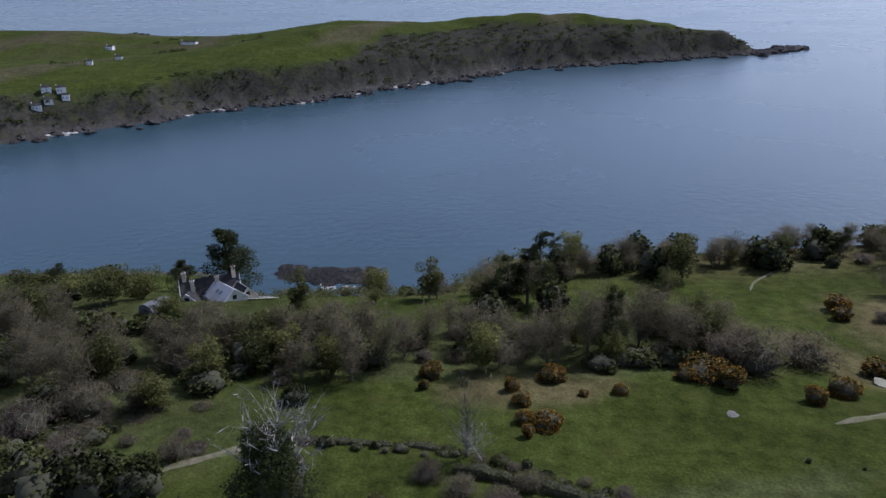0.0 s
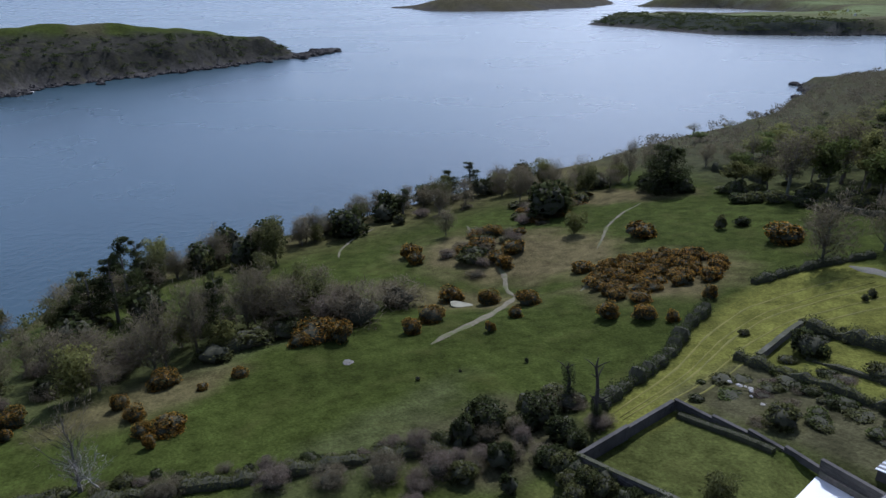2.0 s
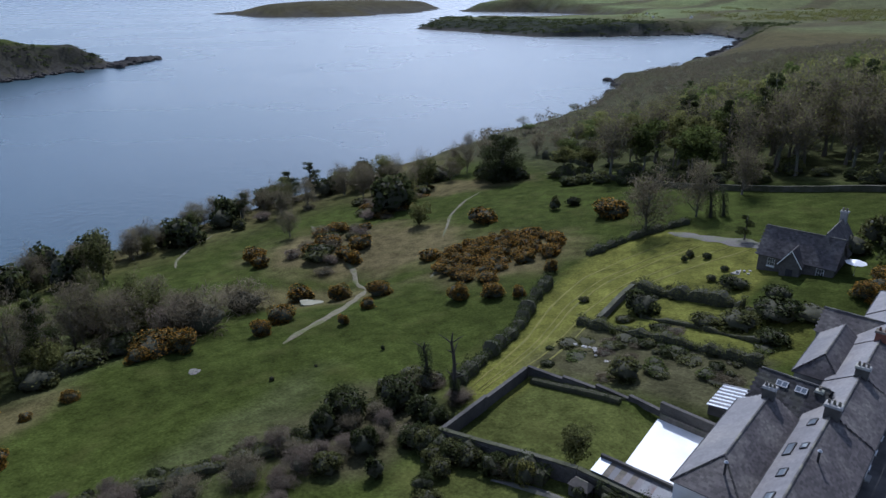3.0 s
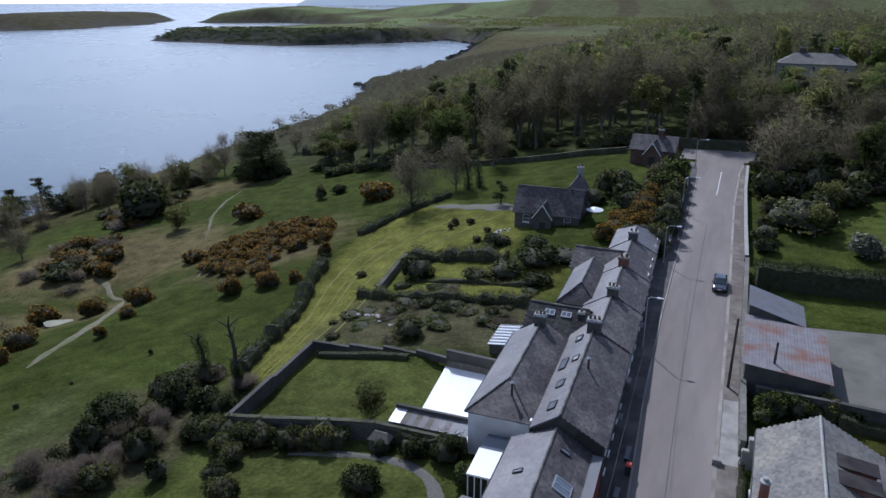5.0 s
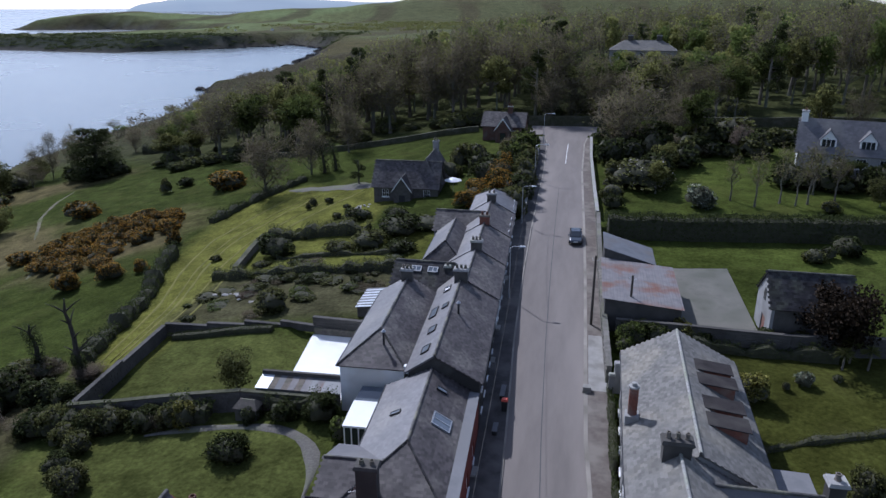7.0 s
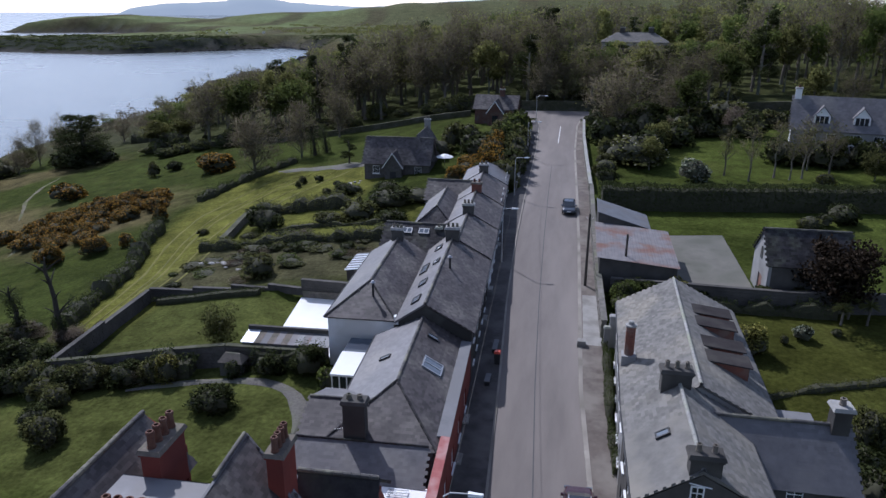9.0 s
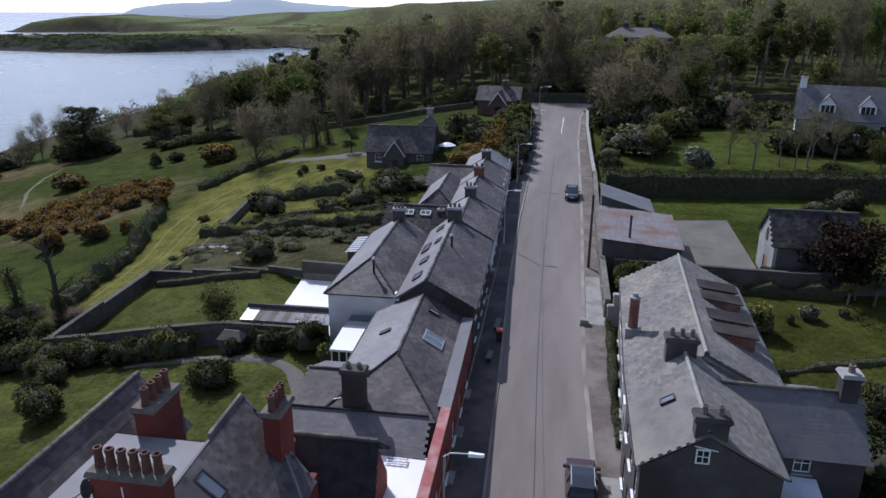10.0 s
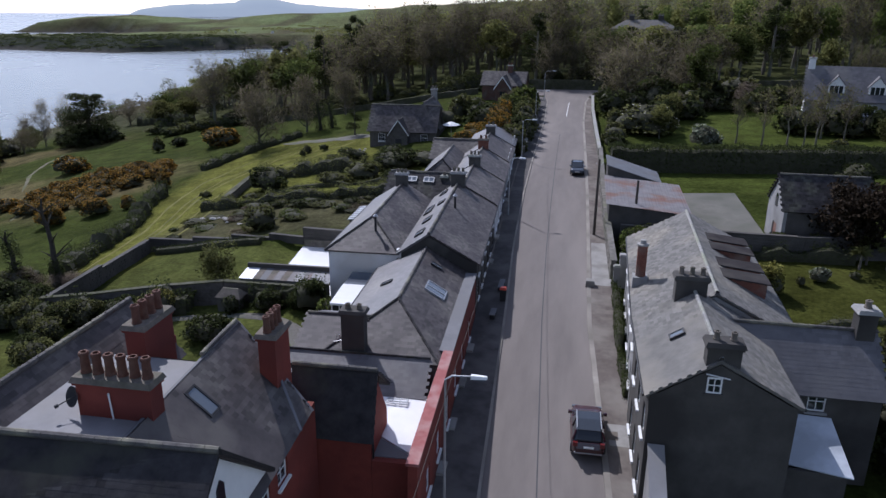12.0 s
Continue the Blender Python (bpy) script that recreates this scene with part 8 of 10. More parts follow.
# the tree belt along the cliff edge
BELT = np.random.default_rng(91)
for k in range(46):
    v = (k + BELT.random()) / 46
    x = np.interp(v, (0, 0.2, 0.4, 0.6, 0.8, 1), (-154, -168, -176, -184, -187, -176)) + BELT.uniform(-4, 4)
    y = np.interp(v, (0, 0.2, 0.4, 0.6, 0.8, 1), (14, 36, 62, 95, 125, 158)) + BELT.uniform(-3, 3)
    (BARE, OLIVET, BARE, BARE, DARKB)[k % 5].put(x, y, BELT.uniform(5.5, 9.0), BELT.uniform(7, 9.5))

# undergrowth of the scrub belts on the slope
UNDER = np.random.default_rng(77)
for cx, cy, rx, ry, n in ((-116, 28, 12, 32, 30), (-112, -14, 12, 28, 24), (-100, -58, 18, 20, 14), (-140, -78, 36, 26, 34), (-185, -30, 18, 30, 10), (-150, 8, 16, 14, 12), (-174, 50, 10, 40, 12), (-176, 120, 10, 40, 12)):
    for k in range(n):
        a, q = UNDER.random() * 6.28, math.sqrt(UNDER.random())
        px, py = cx + rx * q * math.cos(a), cy + ry * q * math.sin(a)
        if -84 < py < -36 and px < -122:
            continue
        if k % 2:
            (BARE, OLIVET, BARE)[k % 3].put(px, py, UNDER.uniform(6.5, 10.5), UNDER.uniform(7.5, 11))
        else:
            (BROWNB, SHRUB)[k // 2 % 2].put(px, py, UNDER.uniform(1.6, 3.4), UNDER.uniform(4, 7))
for k in range(30):
    x, y = UNDER.uniform(-60, -46), UNDER.uniform(28, 57)
    if x < -47 - 0.12 * (y - 50) and x > -63 + 0.25 * (y - 40):
        (BROWNB, SHRUB, BROWNB, BROWNB)[k % 4].put(x, y, UNDER.uniform(1.0, 2.6), UNDER.uniform(2.2, 4.2))
for k in range(26):
    x, y = UNDER.uniform(-46, -30), UNDER.uniform(37, 49.2)
    if 42.9 + 0.13 * (x + 43) < y < 45.6 + 0.13 * (x + 43) or (x < -43.5 and y < 46):
        (BROWNB, SHRUB, DARKB)[k % 3].put(x, y, UNDER.uniform(1.2, 2.6), UNDER.uniform(2.0, 3.6))

# ---------------------------------------------------------------- gardens
SHRUB.rows([(18, 65.6, 2.0, 2.4), (21, 65.2, 2.1, 2.4), (23, 66.2, 1.8, 2.1), (20, 44, 3.0, 2.6), (-20, 47.6, 2.5, 2.9), (-40.6, 45.4, 2.0, 3.0), (-38, 45.6, 2.1, 3.2), (-35.2, 45.9, 2.0, 2.9), (-33, 46.3, 2.0, 2.5), (-36.2, 37.6, 2.4, 3.2), (-39.2, 40, 1.6, 2.4), (-39.3, 42.6, 1.8, 2.6), (-41.4, 43.6, 1.9, 2.6), (-25, 93, 2.6, 7.6), (-21, 95, 1.9, 6.0), (-28, 88, 2.4, 5.4), (-15, 119, 4.6, 8.3), (-18, 126, 4.0, 6.0), (-24, 122, 3.5, 6)])
DARKB.rows([(6, 64.5, 2.3, 3.6), (9, 64.6, 1.7, 2.6), (12.5, 65.4, 1.6, 2.5), (-45.4, 45, 2.4, 3.4), (-49, 50, 2.7, 4.2), (-46.4, 49.8, 2.0, 3.0), (-44.6, 45.6, 1.9, 2.8), (-26.2, 47.2, 1.6, 2.1), (-23.2, 47.3, 1.7, 2.6), (-25.5, 42.2, 1.8, 3.5), (33, 91, 2.6, 4.1), (-34.2, 46.6, 1.2, 1.8)])
SHRUB.rows([(-9.6, 102, 4.4, 4.6), (-9.3, 107, 4.6, 4.4), (-9.2, 112, 5.0, 4.4), (-9.4, 117, 5.2, 4.6), (-10, 122.5, 4.4, 4.6), (-9.8, 128, 4.0, 4.2), (-10.2, 133, 3.6, 4.4), (-10.5, 139, 3.0, 4.0), (-22, 129, 5.0, 4.8), (28.5, 88, 2.0, 2.9), (-32, 87, 1.6, 4.6), (-23, 86, 1.4, 4.5), (5, 112, 2.6, 4), (5.4, 118, 2.2, 4), (5, 107, 2.2, 3.6), (6, 125, 3, 4.5)])
DARKB.rows([(5, 135, 5.0, 5.6), (9, 137, 4.2, 6.3), (14, 141, 5, 7), (18, 133, 4, 6), (13, 126, 4.4, 6), (-27, 99, 2.2, 4), (-34, 101, 2.0, 4.5)])
for k in range(26):
    y = 101.5 + 1.75 * k
    (SHRUB, GREENB, SHRUB, BROWNB, DARKB)[k % 5].put(-9.9 - 1.6 * (k % 3) - 0.03 * (y - 100), y, 3.0 + 1.6 * ((k * 0.618) % 1), 3.6 + 1.6 * ((k * 0.37) % 1))
GORSE.rows([(-12.4, 106, 4.6, 4.4), (-12.8, 111, 4.8, 4.6), (-13.2, 116, 4.8, 4.6), (-13.6, 121, 4.6, 4.4), (-17.4, 105, 2.6, 4.2), (-14.5, 104, 2.4, 5), (-15.5, 108, 2.6, 5.5), (-16.5, 112, 2.6, 5), (-14, 109, 2.8, 4.5), (-13.5, 114, 2.4, 4.5)])
WHITEB.rows([(20, 59, 1.3, 1.8), (18, 109, 3.6, 4.7)])
YELLOWB.rows([(-31.6, 46.2, 2.3, 2.1), (15, 56, 2.6, 3.3), (10.5, 65.5, 2.2, 2.6), (36, 108, 2, 3)])
GREENB.rows([(5.6, 64.0, 2.4, 3.0), (8.0, 64.6, 2.2, 2.8), (-17.4, 45.2, 2.1, 2.2), (20, 150, 4.3, 3.7), (5.0, 62.5, 1.6, 2.0), (-30, 120, 3.2, 4.6)])
BLOSSOMB.rows([(10, 119, 5.2, 10.0), (31, 158, 5.0, 9.5), (-20, 134, 3.6, 5)])
SHRUB.rows([(18.3, 58, 0.9, 0.8), (23, 60, 0.7, 1.0), (-46, 111, 1.3, 1.3), (-38, 103, 1.2, 1.8), (-38, 108, 0.9, 1.4), (-42, 97, 1.0, 1.2), (-48, 97.5, 1.0, 1.4), (30.5, 89.5, 1.7, 2.2), (-52, 89, 0.9, 2.0)])
DARKB.rows([(17.6, 33.5, 3.4, 4.2), (18.2, 37.5, 3.0, 3.8), (18.8, 30.0, 3.6, 4.5), (18.4, 41.0, 2.2, 3.0), (17.0, 27.5, 3.0, 4.0)])
COPPERT.put(24.0, 64.6, 8.2, 9.6)
SAPLING.rows([(26, 110, 9.6, 5.8), (30, 112, 10.4, 6.0), (34, 112, 10.0, 6.2), (32, 111, 8.6, 5.0), (38, 113, 9.6, 6.0), (36, 117, 9.0, 6.0), (23, 113, 8.0, 5.4)])
BARE.rows([(8, 146, 15.5, 18.5), (20, 156, 12, 13), (-3, 176, 11, 12), (-8, 172, 14, 10), (40, 120, 6, 5)])
GREENT.rows([(22, 148, 13.0, 9.1), (12, 115.5, 5.6, 5.4), (42, 121, 5.5, 5.0)])
OLIVET.rows([(-29.4, 51.2, 4.4, 4.8), (15, 130, 6, 7), (44, 112, 4.5, 6)])
PINE.rows([(-41, 124, 5.0, 4.2)])


def ivy_trunk(x, y, h, w, dead_top, label):
    """A broken dead trunk with ivy round its foot."""
    r = root("dead_tree", (x, y, ground_at(x, y)), label, "tree")
    g = np.random.default_rng(int(h * 10))
    V, F = [], []
    pts = [np.array((0, 0, -0.3))]
    for k in range(1, 7):
        pts.append(np.array((0.35 * math.sin(k * 1.1) * k / 6 - 0.08 * k, 0.2 * math.cos(k * 1.7), h * k / 6)))
    tube(V, F, pts, [0.42, 0.32, 0.27, 0.23, 0.19, 0.15, 0.06], 8)
    for k in range(9):
        b = pts[2 + k % 4]
        d = np.array((math.cos(k * 2.4), math.sin(k * 2.4), 0.5 + 0.5 * g.random()))
        e = b + d * ((1.1 + 1.7 * g.random()) if dead_top else (0.5 + 0.9 * g.random()))
        tube(V, F, [b, (b + e) / 2 + (0, 0, 0.1), e], [0.1, 0.07, 0.02], 5)
    child("trunk", mesh_of("trunk", V, F, BARK_DARK), r)
    cs = [pts[0] + (0, 0, 0.6), pts[1], (pts[1] + pts[2]) / 2] + ([] if dead_top else [pts[3], pts[4], pts[5]])
    C = cloud(cs, [w * 0.5] * len(cs), 420, 5, 0.6, 1.2)
    LV, LF = quads(C, 0.13, 6)
    child("ivy", mesh_of("ivy", LV, LF, LEAF_DARK), r, "dark ivy")


ivy_trunk(-48.6, 55.2, 8.8, 1.3, True, "tall dead broken trunk with ivy at its foot")
ivy_trunk(-54.5, 56.5, 5.6, 1.8, False, "short ivy-covered tree stump")
ivy_trunk(-53, 138, 6.4, 2.4, False, "ivy-wrapped trunk beside the drive")
ivy_trunk(-51, 139.5, 5.6, 2.2, False, "ivy-wrapped trunk beside the drive")


def bleached_tree(x, y, h, ivy, label, seed, lean, spread):
    r = root("dead_tree", (x, y, ground_at(x, y)), label, "tree")
    V, F, tips = skeleton_tree(seed, h, spread, 0.34, 22, 6, lean, 0.024)
    child("trunk", mesh_of("trunk", V, F, BARK_PALE), r, "bleached white branches")
    TV, TF = twig_mesh(tips, 2, seed, 0.03, 0.5)
    tagged(child("twig_spray", mesh_of("twig_spray", TV, TF, BARK_PALE), r), kind="stuff")
    if ivy:
        cs = [np.array((math.cos(k * 2.4) * ivy * 0.45 * (k % 3) / 2, math.sin(k * 2.4) * ivy * 0.45 * (k % 3) / 2, h * (0.05 + 0.064 * k))) for k in range(11)]
        C = cloud(cs, [ivy * (0.62 - 0.03 * k) for k in range(11)], 2400, seed, 0.6, 0.9)
        LV, LF = quads(C, 0.24, seed + 1)
        child("ivy", mesh_of("ivy", LV, LF, LEAF_DARK), r, "dark mass of ivy")
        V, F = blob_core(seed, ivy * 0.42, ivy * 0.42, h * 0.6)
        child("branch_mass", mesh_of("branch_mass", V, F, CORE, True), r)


bleached_tree(-63.0, -18.8, 15.4, 6.4, "dead tree with bleached branches above dark ivy", 203, (0, 0.05), 5.8)
FAINT.put(-75.5, 2.5, 14.0, 9.0)
bleached_tree(-74, 4.6, 5.6, 0, "leaning bleached tree beside the field wall", 207, (0.05, -0.45), 2.6)
SHRUB.rows([(-66, -36, 5.5, 7), (-63, -46, 6.5, 7), (-58, -28, 4.5, 6), (-70, -62, 6, 8), (-62, -8, 3.0, 4.0), (-60, -3, 2.4, 3.5)])
BROWNB.rows([(-70, -2.5, 2.4, 5), (-67, 1.5, 2.2, 5), (-64, 6, 2.6, 6), (-76, -36, 3, 5), (-82, -70, 7, 10), (-88, -54, 6, 9)])


def hedge(pts, width, height, leaf, label, density=44, size=0.15, name="hedge", rough=0.18, clip=False):
    """A hedge along plan points: a dark core under a skin of leaves."""
    P = [np.array(p, float) for p in pts]
    line = []
    for a, b in zip(P, P[1:]):
        n = max(1, int(np.linalg.norm(b - a) / 0.9))
        line += [a + (b - a) * i / n for i in range(n)]
    line.append(P[-1])
    g = np.random.default_rng(len(line) * 7 + int(height * 10))
    o = P[0]
    z0 = ground_at(*o)
    r = root(name, (o[0], o[1], z0), label, "hedge")
    V, F, C = [], [], []
    prof = [(-0.5, 0.0), (-0.52, 0.5), (-0.38, 0.92), (0.0, 1.0), (0.38, 0.92), (0.52, 0.5), (0.5, 0.0)]
    for k, p in enumerate(line):
        d = line[min(k + 1, len(line) - 1)] - line[max(k - 1, 0)]
        nrm = np.array((-d[1], d[0])) / (np.linalg.norm(d) + 1e-9)
        lump = 0.34 * math.sin(k * 0.83 + height * 9) * math.sin(k * 0.31 + width * 5) + 0.2 * math.sin(k * 1.9 + width)
        jw, jh = (1 + lump + 0.08 * g.normal(), 0.92 + lump + 0.1 * g.normal()) if not clip else (1 + 0.03 * g.normal(), 1 + 0.03 * g.normal())
        zz = ground_at(*p) - z0
        for a, b in prof:
            q = p + nrm * a * width * jw - o
            V.append((q[0] * 1.0, q[1], zz + b * height * jh * 0.93 - 0.1))
        m = int(density * (width + 2 * height) * 0.9)
        t = g.random(m)
        i = np.minimum((t * 6).astype(int), 5)
        f = g.random(m)
        pa = np.array(prof)
        ab = pa[i] * (1 - f)[:, None] + pa[i + 1] * f[:, None]
        sh = 1.02 + 0.12 * g.normal(size=m) * (0.4 if clip else 1)
        q = p - o + nrm * (ab[:, :1] * width * jw * sh[:, None]) + d / (np.linalg.norm(d) + 1e-9) * (g.random((m, 1)) - 0.5) * 1.1
        C.append(np.concatenate([q, (zz + ab[:, 1] * height * jh * sh)[:, None]], 1))
    n = len(prof)
    for k in range(len(line) - 1):
        for j in range(n - 1):
            F.append((k * n + j, k * n + j + 1, (k + 1) * n + j + 1, (k + 1) * n + j))
    F.append(tuple(range(n)))
    F.append(tuple((len(line) - 1) * n + j for j in range(n))[::-1])
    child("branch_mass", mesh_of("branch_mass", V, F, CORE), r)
    LV, LF = quads(np.concatenate(C), size, len(line))
    child("leaves", mesh_of("leaves", LV, LF, leaf), r)
    return r


hedge([(-50.8, 58), (-53, 68), (-54.6, 75), (-59.5, 86), (-61.5, 93)], 1.7, 1.6, LEAF_DARK, "rough dark hedge between lawn and field", 39, 0.17)
hedge([(-63.5, 109), (-61.5, 118), (-59, 126), (-55.5, 133)], 1.5, 1.3, LEAF_DARK, "low dark hedge along the field edge", 39, 0.17)
hedge([(-48, 81.5), (-40, 80.3), (-32, 79.6), (-22, 79.2)], 1.2, 1.3, LEAF_OLIVE, "low green garden hedge", 42, 0.17)
hedge([(-46, 95.5), (-38, 95.0), (-30, 94.4)], 2.0, 1.9, LEAF_OLIVE, "dense green garden hedge", 39, 0.17)
hedge([(-41, 86.3), (-33, 85.6), (-24, 84.6)], 0.7, 0.7, LEAF_OLIVE, "low clipped box edging", 62, 0.098)
hedge([(-43, 63.0), (-37, 63.3), (-31.5, 63.5)], 0.9, 0.75, LEAF_DARK, "clipped low hedge inside the garden wall", 78, 0.091, clip=True)
hedge([(-42.4, 45.6), (-38, 46.2), (-33, 46.9), (-30, 47.3)], 1.7, 1.7, LEAF_DARK, "dark shrubs against the garden wall", 34, 0.17)
hedge([(4.0, 94.4), (15, 95.0), (30, 96.0), (50, 97.4), (75, 99)], 2.6, 3.2, LEAF_DARK, "tall clipped evergreen hedge across the garden", 44, 0.182, clip=True)
hedge([(3.75, 38.5), (3.5, 44), (3.55, 49), (3.45, 55)], 0.5, 1.1, LEAF_DARK, "strip of low greenery along the house front", 104, 0.084)
hedge([(11.3, 64.3), (17, 63.7), (24, 63.6)], 0.8, 1.2, LEAF_DARK, "creeper along the garden wall", 67, 0.112)
hedge([(-72, 1), (-68, 12), (-63, 22), (-58.5, 32), (-55, 40)], 1.4, 1.2, LEAF_OLIVE, "overgrown field bank with brambles", 39, 0.17)
hedge([(-106, 24), (-107, 32), (-107, 42)], 2.4, 1.8, LEAF_OLIVE, "band of pale green scrub below the trees", 46, 0.168)
hedge([(-134, 196), (-124, 192), (-116, 188), (-108, 182)], 1.6, 2.3, LEAF_DARK, "ivy-covered boundary bank along the field top", 34, 0.17)
hedge([(12.5, 48), (18, 50.5), (24, 52.5), (30, 54)], 0.6, 0.5, LEAF_OLIVE, "low planted border on the lawn", 78, 0.098)

# ---------------------------------------------------------------- walls


MOSSY = surf("mossy stone", (0.04, 0.043, 0.022), (0.075, 0.074, 0.042), 1.6, 0.95, 0.5, 7, (0.09, 0.088, 0.064), 0.6, bdist=0.03)


def stone_wall(pts, height, th, label, name="garden_wall", material=STONE, coping=STONE_PALE, piece=0.55, course=0.3, tops=None):
    """A wall of separate stones laid in courses over a solid heart, with a coping."""
    g = np.random.default_rng(int(abs(pts[0][0]) * 10))
    o = pts[0]
    z0 = ground_at(*o)
    r = root(name, (o[0], o[1], z0), label, "wall")
    bm = bmesh.new()
    cp = bmesh.new()
    V, F = [], []
    for si, (a, b) in enumerate(zip(pts, pts[1:])):
        a, b = np.array(a, float), np.array(b, float)
        ln = np.linalg.norm(b - a)
        d = (b - a) / ln
        nr = np.array((-d[1], d[0]))
        n = max(1, round(ln / 2.4))
        for k in range(n):
            s0, s1 = ln * k / n, ln * (k + 1) / n
            p, q = a + d * s0 - o, a + d * s1 - o
            zb = min(ground_at(*(p + o)), ground_at(*(q + o))) - z0 - 0.4
            zt0, zt1 = ground_at(*(p + o)) - z0 + height, ground_at(*(q + o)) - z0 + height
            if tops is not None:
                zt0 = zt1 = tops[si] - z0
            w = nr * th * 0.5
            hexa(bm, [(*(p - w), zb), (*(q - w), zb), (*(q + w), zb), (*(p + w), zb)], [(*(p - w), zt0), (*(q - w), zt1), (*(q + w), zt1), (*(p + w), zt0)])
            w = nr * (th * 0.5 + 0.06)
            hexa(cp, [(*(p - w), zt0 + 0.003), (*(q - w), zt1 + 0.003), (*(q + w), zt1 + 0.003), (*(p + w), zt0 + 0.003)], [(*(p - w), zt0 + 0.1), (*(q - w), zt1 + 0.1), (*(q + w), zt1 + 0.1), (*(p + w), zt0 + 0.1)])
            m = int((s1 - s0) / piece)
            for c in range(int((min(zt0, zt1) - zb - 0.35) / course)):
                for i in range(m):
                    for side in (-1, 1):
                        t0 = (i + 0.05 * g.random() + (0.3 if c % 2 else 0)) * piece
                        t1 = min(t0 + piece * (0.86 + 0.1 * g.random()), s1 - s0)
                        zz = zb + 0.35 + c * course + 0.015
                        off = nr * side * (th * 0.5 + 0.02 + 0.035 * g.random())
                        inn = nr * side * (th * 0.5 - 0.05)
                        e0, e1 = p + d * t0, p + d * t1
                        hgt = course * (0.84 + 0.1 * g.random())
                        base = len(V)
                        V += [(*(e0 + inn), zz), (*(e1 + inn), zz), (*(e1 + off), zz + 0.02), (*(e0 + off), zz + 0.02), (*(e0 + inn), zz + hgt), (*(e1 + inn), zz + hgt), (*(e1 + off), zz + hgt - 0.02), (*(e0 + off), zz + hgt - 0.02)]
                        F += [tuple(base + j for j in f) for f in ((4, 5, 6, 7), (3, 2, 6, 7), (0, 1, 2, 3), (0, 3, 7, 4), (1, 2, 6, 5))]
    part("wall_core", bm, material, r)
    part("coping", cp, coping, r)
    if V:
        tagged(link_mesh("stonework", V, F, material, r), kind="stuff")
    return r


stone_wall([(-44.4, 63.6), (-43.75, 55.0), (-43.1, 46.9)], 1.25, 0.35, "low grey wall round the walled lawn", material=RENDER_DARK, coping=RENDER_DARK, tops=(-2.1, -1.85))
stone_wall([(-44.4, 63.9), (-39.5, 64.3), (-35.2, 64.7), (-30.9, 64.6), (-27.0, 64.2), (-20.2, 64.0)], 1.3, 0.35, "grey wall stepping up beside the walled lawn", material=RENDER_DARK, coping=RENDER_DARK, tops=(-2.0, -1.65, -1.2, -0.75, 0.25))
stone_wall([(-43.3, 46.6), (-36, 47.5), (-27.6, 48.6)], 1.9, 0.4, "old dark stone wall behind garden shrubs", material=STONE_DARK, coping=MOSSY)
stone_wall([(-27.5, 48.6), (-19.2, 49.0)], 1.9, 0.4, "old dark stone wall below the lean-to", material=STONE_DARK, coping=MOSSY, tops=(0.35,))
hedge([(-24.6, 48.1), (-22, 48.3), (-19.4, 48.5)], 0.6, 1.7, LEAF_DARK, "ivy hanging over the garden wall", 60, 0.12)
stone_wall([(-47.4, 95.8), (-46.4, 88.5), (-45.4, 82.2)], 1.1, 0.6, "tumbled dry stone garden wall", piece=0.6, coping=MOSSY)
stone_wall([(3.35, 56.5), (3.1, 66), (2.85, 78), (2.75, 92), (2.7, 99)], 1.7, 0.4, "rough roadside wall with stone coping", material=STONE, coping=STONE)
stone_wall([(2.65, 101.5), (2.2, 115), (1.7, 135), (1.7, 152)], 1.1, 0.4, "low roadside garden wall")
stone_wall([(4.2, 65.4), (11.0, 65.2), (20, 64.4), (44, 66)], 1.9, 0.35, "dark wall along the back of the lawn", material=RENDER_DARK, coping=RENDER_DARK)
stone_wall([(-8.1, 100.6), (-8.2, 118), (-8.6, 138), (-10.5, 150)], 1.2, 0.4, "roadside stone wall under shrubs")
# Mossy stone here: ivy and the shadow on the wall put into its colour.
stone_wall([(-13, 170), (10, 170.5), (40, 171.5), (75, 173)], 2.0, 0.5, "tall estate wall along the cross road", material=MOSSY, coping=MOSSY)
stone_wall([(-24, 163), (-45, 160), (-70, 161), (-96, 168)], 1.2, 0.5, "old estate wall at the edge of the wood", material=MOSSY, coping=MOSSY)
hedge([(-81, -24), (-79.5, -14), (-78.6, -4), (-76, 3)], 1.0, 0.55, LEAF_OLIVE, "low overgrown bank along the grassy lane", 46, 0.15)

# little garden store with a red roof against the wall
s = root("garden_store", (-27.4, 47.0, ground_at(-26.5, 47.2)), "small stone garden store with a reddish roof", "shed")
bm = bmesh.new()
box(bm, 0, 1.9, 0, 1.2, -0.4, 1.15)
part("wall", bm, STONE_DARK, s)
bm = bmesh.new()
box(bm, 0.6, 1.25, -0.05, -0.003, -0.2, 0.95)
part("door", bm, POLEWOOD, s)
bm = bmesh.new()
hexa(bm, [(-0.12, -0.12, 1.153), (2.02, -0.12, 1.153), (2.02, 1.3, 1.153), (-0.12, 1.3, 1.153)], [(0.3, 0.55, 1.75), (1.6, 0.55, 1.75), (1.6, 0.7, 1.75), (0.3, 0.7, 1.75)])
part("roof", bm, CAPSTONE, s, "weathered reddish-brown roof")

